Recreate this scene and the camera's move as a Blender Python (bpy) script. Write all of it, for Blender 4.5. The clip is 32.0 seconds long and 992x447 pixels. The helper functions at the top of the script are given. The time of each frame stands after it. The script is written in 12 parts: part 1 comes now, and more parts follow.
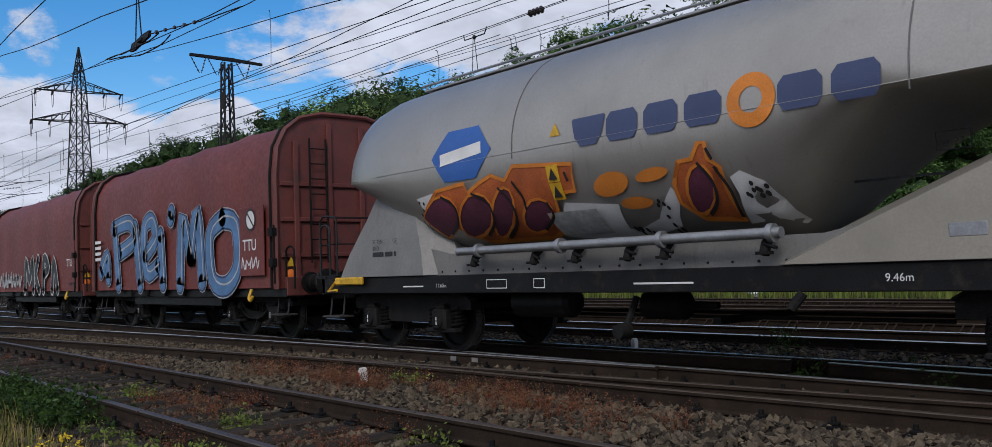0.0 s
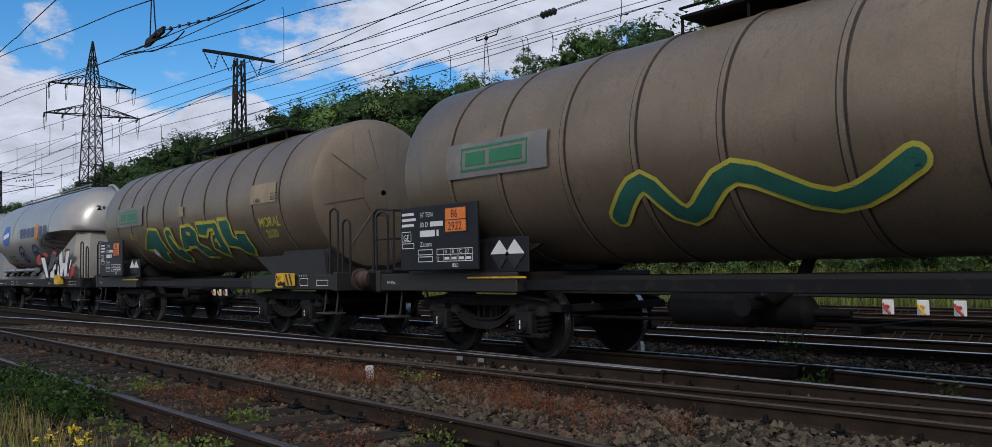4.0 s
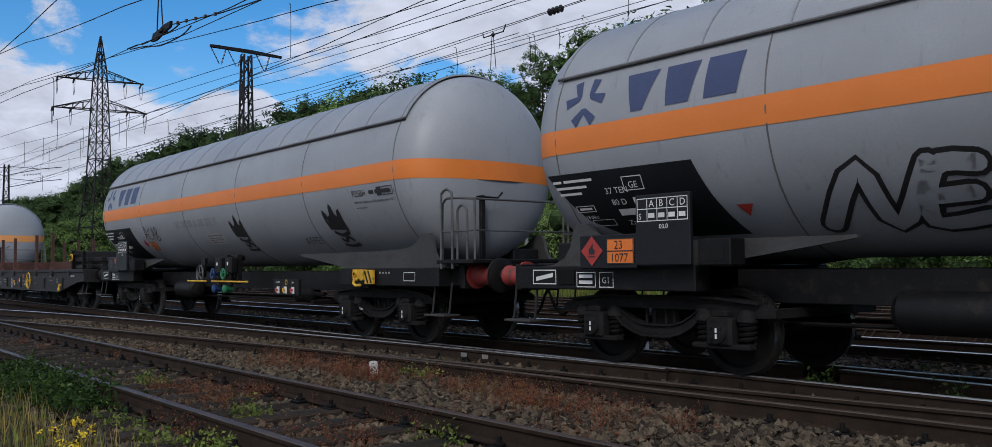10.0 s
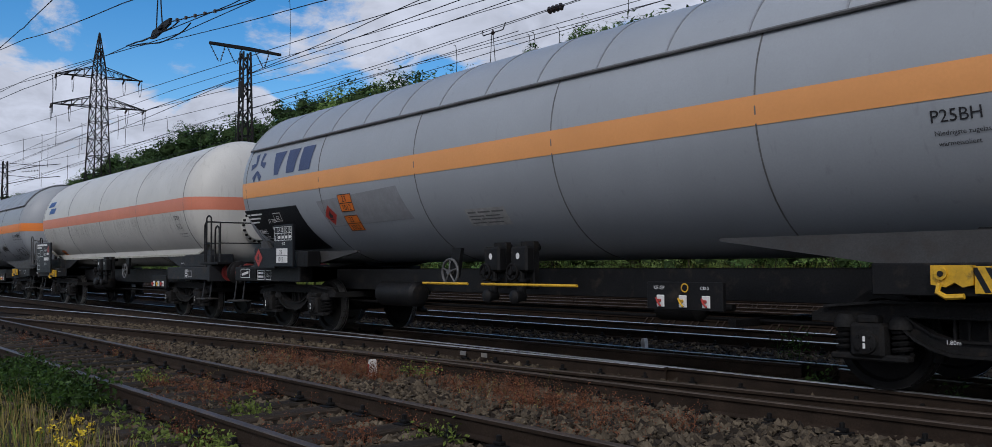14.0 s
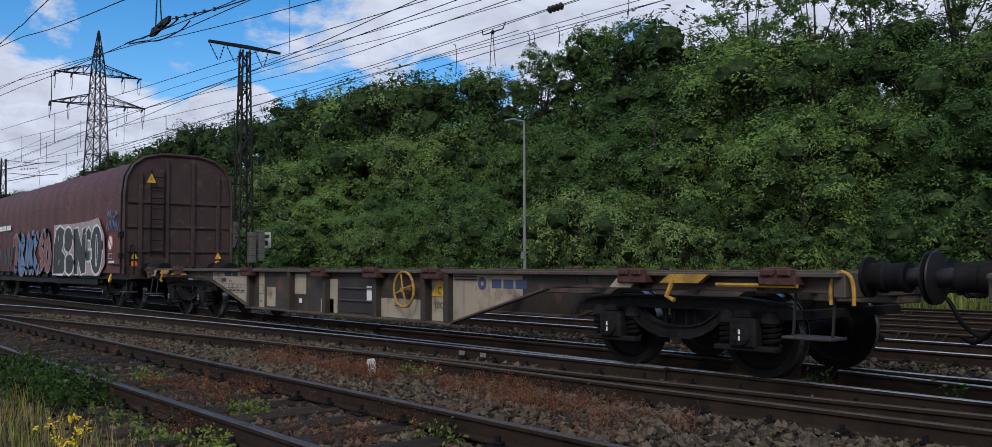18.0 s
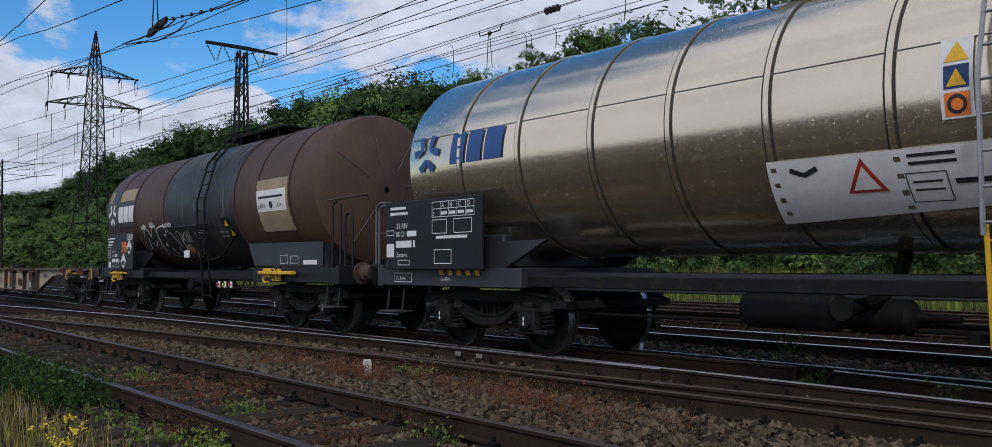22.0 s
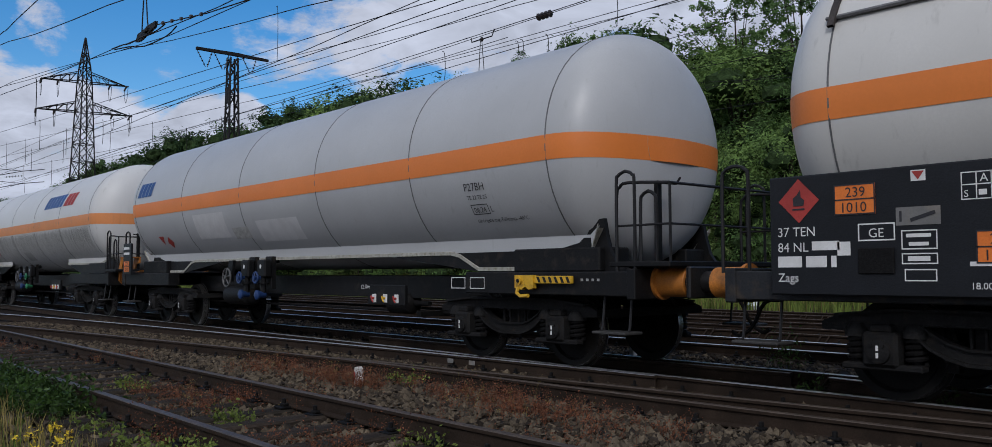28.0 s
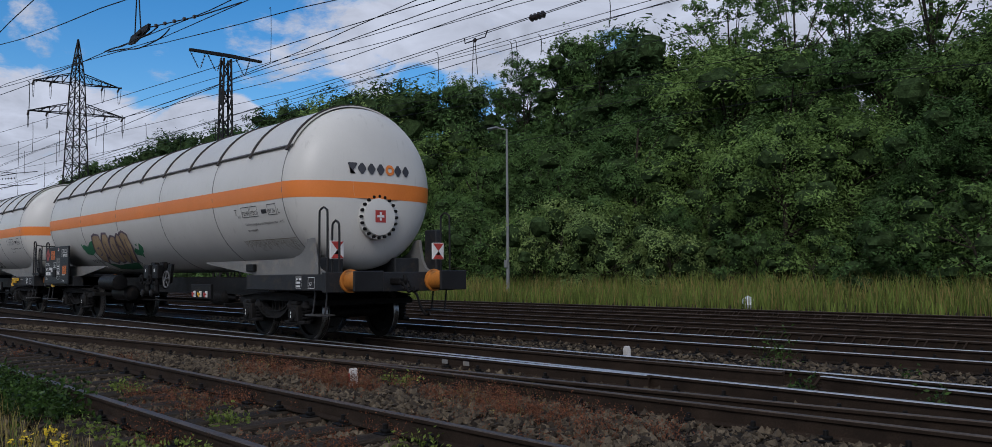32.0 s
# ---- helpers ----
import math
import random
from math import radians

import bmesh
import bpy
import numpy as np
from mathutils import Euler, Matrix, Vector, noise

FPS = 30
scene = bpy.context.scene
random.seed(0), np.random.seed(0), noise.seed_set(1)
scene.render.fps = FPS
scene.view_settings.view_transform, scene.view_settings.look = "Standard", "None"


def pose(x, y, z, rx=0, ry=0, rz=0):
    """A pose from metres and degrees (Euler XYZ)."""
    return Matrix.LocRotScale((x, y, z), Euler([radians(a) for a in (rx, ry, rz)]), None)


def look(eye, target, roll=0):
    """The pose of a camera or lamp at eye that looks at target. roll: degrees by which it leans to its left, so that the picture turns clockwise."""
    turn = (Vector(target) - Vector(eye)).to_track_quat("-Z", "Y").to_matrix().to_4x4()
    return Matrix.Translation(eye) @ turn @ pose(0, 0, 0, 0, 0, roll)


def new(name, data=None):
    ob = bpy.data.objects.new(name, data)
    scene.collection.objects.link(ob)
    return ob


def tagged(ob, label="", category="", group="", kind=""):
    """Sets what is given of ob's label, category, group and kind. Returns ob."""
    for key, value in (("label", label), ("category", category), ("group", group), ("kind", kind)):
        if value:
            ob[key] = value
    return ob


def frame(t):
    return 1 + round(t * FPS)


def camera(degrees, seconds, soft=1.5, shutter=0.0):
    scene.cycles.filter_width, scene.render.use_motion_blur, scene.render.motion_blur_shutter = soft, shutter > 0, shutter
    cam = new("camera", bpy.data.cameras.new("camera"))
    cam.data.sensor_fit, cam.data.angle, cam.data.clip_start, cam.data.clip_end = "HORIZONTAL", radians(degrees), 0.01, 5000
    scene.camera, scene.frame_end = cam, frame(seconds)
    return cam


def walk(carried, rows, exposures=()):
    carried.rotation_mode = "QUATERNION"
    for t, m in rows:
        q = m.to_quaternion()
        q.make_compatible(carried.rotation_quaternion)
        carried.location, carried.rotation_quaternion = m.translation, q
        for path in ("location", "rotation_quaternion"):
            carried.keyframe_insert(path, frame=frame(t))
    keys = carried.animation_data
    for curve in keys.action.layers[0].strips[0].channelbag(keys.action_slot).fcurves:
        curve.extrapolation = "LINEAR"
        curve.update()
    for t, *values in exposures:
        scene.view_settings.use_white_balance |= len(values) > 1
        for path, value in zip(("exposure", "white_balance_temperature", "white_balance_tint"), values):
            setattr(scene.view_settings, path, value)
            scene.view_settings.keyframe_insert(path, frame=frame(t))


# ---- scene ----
# ---- camera: hand-held, standing beside the yard ----
cam = camera(58.62, 32, soft=0.8)
PATH = [
    (0, 0.011, -0.020, 1.178, 92.918, 2.045, 49.192),
    (0.5, 0.053, -0.042, 1.188, 92.837, 2.041, 49.273),
    (1, 0.056, -0.043, 1.190, 92.797, 1.959, 49.348),
    (1.5, 0.043, -0.036, 1.190, 92.792, 1.836, 49.406),
    (2, 0.040, -0.035, 1.189, 92.808, 1.708, 49.465),
    (2.5, 0.042, -0.037, 1.186, 92.845, 1.535, 49.528),
    (3, 0.044, -0.040, 1.183, 92.896, 1.326, 49.589),
    (3.5, 0.044, -0.042, 1.184, 92.938, 1.135, 49.654),
    (5.5, 0.032, -0.035, 1.180, 92.959, 0.788, 49.869),
    (6, 0.046, -0.039, 1.180, 92.949, 0.771, 49.920),
    (6.5, 0.063, -0.048, 1.185, 92.909, 0.770, 49.949),
    (7, 0.070, -0.053, 1.189, 92.854, 0.804, 49.984),
    (7.5, 0.061, -0.044, 1.186, 92.823, 0.822, 50.031),
    (8, 0.062, -0.043, 1.183, 92.821, 0.765, 50.061),
    (8.5, 0.066, -0.043, 1.183, 92.824, 0.678, 50.072),
    (9, 0.054, -0.035, 1.179, 92.826, 0.607, 50.072),
    (9.5, 0.043, -0.029, 1.175, 92.818, 0.567, 50.068),
    (10, 0.038, -0.025, 1.174, 92.793, 0.555, 50.073),
    (10.5, 0.034, -0.022, 1.175, 92.767, 0.545, 50.082),
    (11, 0.036, -0.028, 1.176, 92.732, 0.550, 50.088),
    (11.5, 0.043, -0.037, 1.177, 92.701, 0.545, 50.075),
    (12, 0.048, -0.040, 1.177, 92.683, 0.514, 50.058),
    (12.5, 0.057, -0.042, 1.179, 92.675, 0.478, 50.053),
    (13, 0.059, -0.044, 1.180, 92.677, 0.443, 50.041),
    (13.5, 0.044, -0.037, 1.180, 92.672, 0.422, 50.017),
    (14, 0.025, -0.026, 1.180, 92.663, 0.403, 49.992),
    (14.5, 0.009, -0.020, 1.178, 92.664, 0.378, 49.972),
    (16.5, 0.017, -0.014, 1.176, 92.589, 0.276, 49.961),
    (17, 0.000, -0.012, 1.182, 92.605, 0.243, 49.928),
    (17.5, 0.005, -0.018, 1.185, 92.615, 0.214, 49.917),
    (18, -0.002, -0.016, 1.181, 92.633, 0.178, 49.897),
    (18.5, -0.018, -0.004, 1.175, 92.658, 0.135, 49.878),
    (19, -0.024, 0.002, 1.172, 92.668, 0.116, 49.872),
    (19.5, -0.022, 0.002, 1.173, 92.683, 0.090, 49.867),
    (20, -0.007, -0.004, 1.174, 92.716, 0.054, 49.856),
    (20.5, 0.017, -0.018, 1.175, 92.742, 0.062, 49.837),
    (21, 0.029, -0.028, 1.173, 92.741, 0.098, 49.801),
    (21.5, 0.024, -0.024, 1.172, 92.725, 0.122, 49.755),
    (22, 0.018, -0.014, 1.174, 92.722, 0.127, 49.720),
    (22.5, 0.032, -0.021, 1.175, 92.747, 0.141, 49.692),
    (23, 0.045, -0.028, 1.172, 92.798, 0.150, 49.644),
    (23.5, 0.037, -0.023, 1.172, 92.856, 0.155, 49.577),
    (24, 0.017, -0.015, 1.171, 92.923, 0.163, 49.505),
    (24.5, -0.033, 0.011, 1.168, 92.996, 0.167, 49.416),
    (25, -0.066, 0.031, 1.171, 93.046, 0.185, 49.356),
    (25.5, 0.017, -0.012, 1.175, 93.087, 0.216, 49.399),
    (27.5, -0.062, 0.037, 1.171, 93.114, 0.234, 49.201),
    (28, -0.072, 0.033, 1.160, 93.188, 0.171, 49.149),
    (28.5, -0.065, 0.027, 1.161, 93.210, 0.158, 49.106),
    (29, -0.028, 0.010, 1.167, 93.200, 0.184, 49.089),
    (29.5, -0.007, 0.001, 1.171, 93.185, 0.222, 49.060),
    (30, -0.017, 0.008, 1.172, 93.179, 0.248, 49.010),
    (30.5, -0.028, 0.016, 1.167, 93.187, 0.250, 48.962),
    (31, -0.022, 0.015, 1.167, 93.186, 0.289, 48.921),
    (31.5, -0.014, 0.008, 1.172, 93.175, 0.384, 48.878),
    (32, -0.028, 0.014, 1.174, 93.179, 0.464, 48.816),
]
# the camera's own exposure follows the dark and pale wagons
EXPOSURES = [(0, 0.02), (3, 0.0), (6, 0.0), (8, 0.06), (10, 0.0), (13, -0.16), (15, -0.08), (19, 0.08), (21, 0.05), (23, -0.08), (26, -0.12), (29, -0.22), (32, -0.22)]
walk(cam, [(r[0], pose(*r[1:])) for r in PATH], [(t, v, 6200 - 5 * t, 12) for t, v in EXPOSURES])

# ---- sky, sun ----
world = bpy.data.worlds.new("sky")
scene.world = world
world.use_nodes = True
SUN_UP, SUN_ROUND = 37, 140       # degrees: elevation; compass turn of the sun, clockwise from +y


def sky_nodes():
    nt = world.node_tree
    nt.nodes.clear()
    N = nt.nodes.new
    out, bg = N("ShaderNodeOutputWorld"), N("ShaderNodeBackground")
    sky = N("ShaderNodeTexSky")
    sky.sky_type, sky.sun_disc = "NISHITA", False
    sky.sun_elevation, sky.sun_rotation = radians(SUN_UP), radians(SUN_ROUND)
    sky.air_density, sky.dust_density, sky.ozone_density = 1.0, 0.6, 2.2
    tc = N("ShaderNodeTexCoord")
    sep = N("ShaderNodeSeparateXYZ")
    nt.links.new(tc.outputs["Generated"], sep.inputs[0])

    def math(op, a, b=None, c=None):
        m = N("ShaderNodeMath")
        m.operation = op
        for i, v in enumerate((a, b, c)):
            if v is None:
                continue
            if isinstance(v, (int, float)):
                m.inputs[i].default_value = v
            else:
                nt.links.new(v, m.inputs[i])
        return m.outputs[0]

    # clouds lie on a flat layer: the way to the sky over its height
    h = math("MAXIMUM", math("ADD", sep.outputs[2], 0.24), 0.03)
    comb = N("ShaderNodeCombineXYZ")
    nt.links.new(math("DIVIDE", sep.outputs[0], h), comb.inputs[0])
    nt.links.new(math("DIVIDE", sep.outputs[1], h), comb.inputs[1])
    mp = N("ShaderNodeMapping")
    mp.inputs["Location"].default_value = (CLOUD_AT[0], CLOUD_AT[1], 0)
    nt.links.new(comb.outputs[0], mp.inputs[0])

    def noise_at(scale, detail, rough, warp=0.0):
        n = N("ShaderNodeTexNoise")
        n.inputs["Scale"].default_value, n.inputs["Detail"].default_value = scale, detail
        n.inputs["Roughness"].default_value, n.inputs["Distortion"].default_value = rough, warp
        nt.links.new(mp.outputs[0], n.inputs["Vector"])
        return n.outputs[0]

    big, fine = noise_at(2.3, 9, 0.62, 0.4), noise_at(8.0, 7, 0.66, 0.3)
    dens = math("ADD", math("MULTIPLY", big, 0.62), math("MULTIPLY", fine, 0.38))

    def bank(way, wide, amount):
        """A cloud bank round one direction."""
        d = N("ShaderNodeVectorMath")
        d.operation = "DOT_PRODUCT"
        nt.links.new(tc.outputs["Generated"], d.inputs[0])
        d.inputs[1].default_value = Vector(way).normalized()
        r = N("ShaderNodeMapRange")
        r.interpolation_type = "SMOOTHSTEP"
        r.inputs["From Min"].default_value, r.inputs["From Max"].default_value = 1 - wide, 1
        r.inputs["To Max"].default_value = amount
        nt.links.new(d.outputs["Value"], r.inputs["Value"])
        return r.outputs[0]

    most = 0.0
    for b in CLOUD_BANKS:
        most = math("MAXIMUM", most, bank(*b))
    dens = math("ADD", dens, most)
    for b in CLOUD_GAPS:
        dens = math("ADD", dens, bank(*b))
    ramp = N("ShaderNodeMapRange")
    ramp.interpolation_type = "SMOOTHSTEP"
    ramp.inputs["From Min"].default_value, ramp.inputs["From Max"].default_value = CLOUD_EDGE
    nt.links.new(dens, ramp.inputs["Value"])
    shade = N("ShaderNodeMapRange")
    shade.inputs["From Min"].default_value, shade.inputs["From Max"].default_value = 0.36, 0.64
    shade.inputs["To Min"].default_value, shade.inputs["To Max"].default_value = 0.72, 1.0
    nt.links.new(noise_at(4.6, 6, 0.6, 0.5), shade.inputs["Value"])
    cloud = N("ShaderNodeMix")
    cloud.data_type = "RGBA"
    cloud.inputs["A"].default_value = (0, 0, 0, 1)
    cloud.inputs["B"].default_value = CLOUD_RGB
    nt.links.new(shade.outputs[0], cloud.inputs["Factor"])
    mix = N("ShaderNodeMix")
    mix.data_type = "RGBA"
    nt.links.new(ramp.outputs[0], mix.inputs["Factor"])
    hue = N("ShaderNodeHueSaturation")
    hue.inputs["Saturation"].default_value, hue.inputs["Value"].default_value = SKY_TINT
    nt.links.new(sky.outputs[0], hue.inputs["Color"])
    nt.links.new(hue.outputs[0], mix.inputs["A"])
    nt.links.new(cloud.outputs["Result"], mix.inputs["B"])
    nt.links.new(mix.outputs["Result"], bg.inputs["Color"])
    bg.inputs["Strength"].default_value = SKY_STRENGTH
    nt.links.new(bg.outputs[0], out.inputs[0])


CLOUD_AT, CLOUD_EDGE, CLOUD_RGB, SKY_STRENGTH, SKY_TINT = (3.0, 1.0), (0.47, 0.6), (7.0, 7.35, 8.3, 1), 0.10, (1.42, 1.28)
# direction, width, and how much cloud is added there, and taken away over blue gaps
CLOUD_BANKS = [
    ((-0.973, 0.201, 0.110), 0.01238, 0.32), ((-0.962, 0.244, 0.125), 0.00924, 0.30), ((-0.951, 0.287, 0.118), 0.00697, 0.30), ((-0.973, 0.219, 0.070), 0.02299, 0.34),
    ((-0.958, 0.275, 0.078), 0.01473, 0.32), ((-0.938, 0.325, 0.116), 0.00310, 0.26), ((-0.943, 0.226, 0.243), 0.00133, 0.25), ((-0.939, 0.254, 0.229), 0.00050, 0.22),
    ((-0.959, 0.190, 0.212), 0.00033, 0.20), ((-0.912, 0.379, 0.159), 0.00112, 0.40), ((-0.898, 0.407, 0.165), 0.00086, 0.38), ((-0.923, 0.358, 0.142), 0.00099, 0.36),
    ((-0.925, 0.361, 0.118), 0.00310, 0.34), ((-0.897, 0.376, 0.232), 0.00126, 0.15), ((-0.915, 0.338, 0.221), 0.00054, 0.18), ((-0.874, 0.422, 0.243), 0.00208, 0.17),
    ((-0.861, 0.453, 0.230), 0.00208, 0.17), ((-0.842, 0.481, 0.245), 0.00256, 0.18), ((-0.834, 0.504, 0.224), 0.00310, 0.20), ((-0.808, 0.532, 0.253), 0.00310, 0.22),
    ((-0.823, 0.526, 0.214), 0.00208, 0.20), ((-0.779, 0.571, 0.260), 0.00502, 0.27), ((-0.743, 0.614, 0.264), 0.00656, 0.30), ((-0.697, 0.667, 0.264), 0.01024, 0.30),
    ((-0.858, 0.471, 0.204), 0.00030, 0.17), ((-0.639, 0.716, 0.281), 0.00924, 0.27), ((-0.561, 0.779, 0.282), 0.01598, 0.27), ((-0.442, 0.850, 0.288), 0.03304, 0.27),
    ((-0.823, 0.495, 0.277), 0.00041, 0.17),
    # unseen bank behind the camera, added to light the tanks' lower sides
    ((0.42, -0.82, 0.38), 1.2, 0.32),
]
CLOUD_GAPS = [
    ((-0.848, 0.461, 0.259), 0.20058, -0.16), ((-0.789, 0.579, 0.205), 0.00064, -0.14), ((-0.629, 0.737, 0.246), 0.00126, -0.12), ((-0.848, 0.493, 0.194), 0.00092, -0.10),
]
sky_nodes()
sun = new("sun", bpy.data.lights.new("sun", "SUN"))
sun.data.energy, sun.data.angle, sun.data.color = 1.5, radians(14), (1.0, 0.945, 0.88)
_a, _e = radians(SUN_ROUND), radians(SUN_UP)
sun.matrix_world = look((math.sin(_a) * math.cos(_e) * 60, math.cos(_a) * math.cos(_e) * 60, math.sin(_e) * 60), (0, 0, 0))

# ---- materials ----
def mat(name, rgb, rough=0.5, metal=0.0, var=0.15, scale=1.5, grain=60.0, bump=0.05, dirt=None, dirt_amount=0.0, streak=0.0,
        streak_rgb=(0.03, 0.028, 0.025), island=0.0, spread=0.0, translucent=0.0, coat=0.0, stretch=(1, 1, 1), spec=0.5):
    """A painted, rusty, stony or leafy surface: colour varied at two scales, patchy dirt, streaks that run down, fine relief."""
    m = bpy.data.materials.new(name)
    m.use_nodes = True
    nt = m.node_tree
    b = nt.nodes["Principled BSDF"]
    N, link = nt.nodes.new, nt.links.new
    b.inputs["Metallic"].default_value = metal
    b.inputs["Coat Weight"].default_value, b.inputs["Specular IOR Level"].default_value = coat, spec
    tc = N("ShaderNodeTexCoord")

    def noise_of(sc, detail, how=(1, 1, 1)):
        mp, n = N("ShaderNodeMapping"), N("ShaderNodeTexNoise")
        mp.inputs["Scale"].default_value = how
        n.inputs["Scale"].default_value, n.inputs["Detail"].default_value, n.inputs["Roughness"].default_value = sc, detail, 0.6
        link(tc.outputs["Object"], mp.inputs[0])
        link(mp.outputs[0], n.inputs["Vector"])
        return n.outputs[0]

    def ranged(sock, a, c, lo, hi):
        r = N("ShaderNodeMapRange")
        r.inputs["From Min"].default_value, r.inputs["From Max"].default_value = a, c
        r.inputs["To Min"].default_value, r.inputs["To Max"].default_value = lo, hi
        link(sock, r.inputs["Value"])
        return r.outputs[0]

    def mixed(fac, a, c, how="MIX"):
        x = N("ShaderNodeMix")
        x.data_type, x.blend_type = "RGBA", how
        for key, v in (("Factor", fac), ("A", a), ("B", c)):
            s = x.inputs[key] if key == "Factor" else [i for i in x.inputs if i.name == key and i.type == "RGBA"][0]
            if isinstance(v, (int, float)):
                s.default_value = v
            elif isinstance(v, tuple):
                s.default_value = (*v, 1)
            else:
                link(v, s)
        return [o for o in x.outputs if o.type == "RGBA"][0]

    big, small = noise_of(scale, 5, stretch), noise_of(grain, 3, stretch)
    dark = tuple(c * (1 - 1.6 * var) for c in rgb)
    light = tuple(min(1, c * (1 + var)) for c in rgb)
    col = mixed(ranged(big, 0.3, 0.7, 0, 1), dark, light)
    col = mixed(ranged(small, 0.35, 0.65, 0, 0.35 + var), col, dark)
    if dirt:
        col = mixed(ranged(noise_of(scale * 2.3, 7, stretch), 0.62 - 0.3 * dirt_amount, 0.78 - 0.2 * dirt_amount, 0, 0.9), col, dirt)
    if streak:
        s = ranged(noise_of(3.0, 6, (3.2, 3.2, 0.22)), 0.66 - 0.3 * streak, 0.9 - 0.2 * streak, 0, 0.75)
        col = mixed(s, col, streak_rgb)
    if island:
        g = N("ShaderNodeNewGeometry")
        col = mixed(1.0, col, mixed(g.outputs["Random Per Island"], (1 - island,) * 3, (1 + island, 1 + island, 1 + 0.6 * island)), "MULTIPLY")
    if spread:
        o = N("ShaderNodeObjectInfo")
        col = mixed(1.0, col, mixed(o.outputs["Random"], (1 - spread, 1 - spread * 0.8, 1 - spread), (1 + spread, 1 + spread * 0.8, 1 + spread * 0.5)), "MULTIPLY")
    link(col, b.inputs["Base Color"])
    link(ranged(small, 0.3, 0.7, max(0.03, rough - 0.08), min(1, rough + 0.1)), b.inputs["Roughness"])
    if bump:
        bp = N("ShaderNodeBump")
        bp.inputs["Strength"].default_value, bp.inputs["Distance"].default_value = min(1, bump * 4), 0.01
        link(small, bp.inputs["Height"])
        link(bp.outputs[0], b.inputs["Normal"])
    if translucent:
        t, ms = N("ShaderNodeBsdfTranslucent"), N("ShaderNodeMixShader")
        link(col, t.inputs["Color"])
        ms.inputs[0].default_value = translucent
        link(b.outputs[0], ms.inputs[1])
        link(t.outputs[0], ms.inputs[2])
        link(ms.outputs[0], nt.nodes["Material Output"].inputs[0])
    return m


# the bed's colour is about a quarter as bright as its loose stones
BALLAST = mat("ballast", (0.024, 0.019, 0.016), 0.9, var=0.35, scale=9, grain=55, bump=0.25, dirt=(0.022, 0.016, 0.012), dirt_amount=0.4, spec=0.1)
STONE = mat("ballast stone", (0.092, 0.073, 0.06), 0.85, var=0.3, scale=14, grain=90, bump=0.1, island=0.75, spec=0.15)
EARTH = mat("earth", (0.045, 0.036, 0.026), 0.95, var=0.3, scale=2.2, grain=25, bump=0.25, dirt=(0.045, 0.055, 0.02), dirt_amount=0.35, spec=0.1)
RAIL_SIDE = mat("rail rust", (0.034, 0.023, 0.016), 0.8, var=0.3, scale=4, grain=70, bump=0.1, spec=0.15)
RAIL_TOP = mat("rail tread", (0.72, 0.72, 0.73), 0.42, 1.0, var=0.1, scale=3, grain=40, bump=0.02)
RAIL_DULL = mat("rail tread dull", (0.105, 0.08, 0.062), 0.48, 0.45, var=0.25, scale=3, grain=40, bump=0.03)
SLEEPER = mat("tarred timber", (0.043, 0.035, 0.029), 0.85, var=0.4, scale=3, grain=22, bump=0.3, stretch=(6, 0.5, 6), spread=0.3, spec=0.12)
IRON = mat("black iron", (0.009, 0.0085, 0.0085), 0.7, 0.1, var=0.4, scale=5, grain=60, bump=0.08, spec=0.2)
FRAME = mat("black frame paint", (0.009, 0.0092, 0.01), 0.55, var=0.3, scale=2.5, grain=50, bump=0.05, dirt=(0.032, 0.026, 0.02), dirt_amount=0.22, spec=0.22)
BOGIE = mat("bogie grime", (0.015, 0.0148, 0.0148), 0.75, 0.1, var=0.35, scale=5, grain=45, bump=0.12, dirt=(0.026, 0.02, 0.015), dirt_amount=0.25, spec=0.22)
WHEEL = mat("wheel steel", (0.008, 0.0075, 0.007), 0.6, 0.1, var=0.3, scale=6, grain=40, spec=0.15)
TREAD = mat("wheel rim", (0.42, 0.41, 0.4), 0.3, 1.0, var=0.1)
GALV = mat("galvanised steel", (0.36, 0.37, 0.38), 0.45, 0.7, var=0.15, scale=6, grain=50)
TUBE = mat("dark handrail paint", (0.014, 0.014, 0.015), 0.5, var=0.2, spec=0.3)
WHITE = mat("white lettering", (0.74, 0.74, 0.72), 0.6, var=0.1, scale=4)
BLACK = mat("black lettering", (0.02, 0.02, 0.024), 0.6, var=0.1)
YELLOW = mat("yellow paint", (0.72, 0.42, 0.02), 0.5, var=0.2, scale=5, dirt=(0.1, 0.07, 0.03), dirt_amount=0.2)
ORANGE = mat("orange plate", (0.8, 0.2, 0.025), 0.5, var=0.12, scale=4)
REDSIGN = mat("red sign", (0.4, 0.04, 0.03), 0.5, var=0.15, scale=4)
BLUE = mat("blue paint", (0.025, 0.085, 0.27), 0.5, var=0.15)
GREENV = mat("green paint", (0.02, 0.17, 0.07), 0.5, var=0.15)
NAVY = mat("navy lettering", (0.045, 0.065, 0.15), 0.5, var=0.12)
PLATE = mat("black panel", (0.0095, 0.011, 0.014), 0.5, var=0.2, scale=3, spec=0.3)
BUF_RED = mat("red buffer sleeve", (0.36, 0.045, 0.04), 0.55, var=0.25, dirt=(0.06, 0.04, 0.03), dirt_amount=0.3)
BUF_ORANGE = mat("orange buffer sleeve", (0.62, 0.22, 0.03), 0.55, var=0.25, dirt=(0.16, 0.07, 0.02), dirt_amount=0.35)
BUF_BROWN = mat("rusty buffer sleeve", (0.1, 0.06, 0.045), 0.7, var=0.3)
GREASE = mat("greasy buffer plate", (0.018, 0.017, 0.017), 0.45, 0.3, var=0.3)
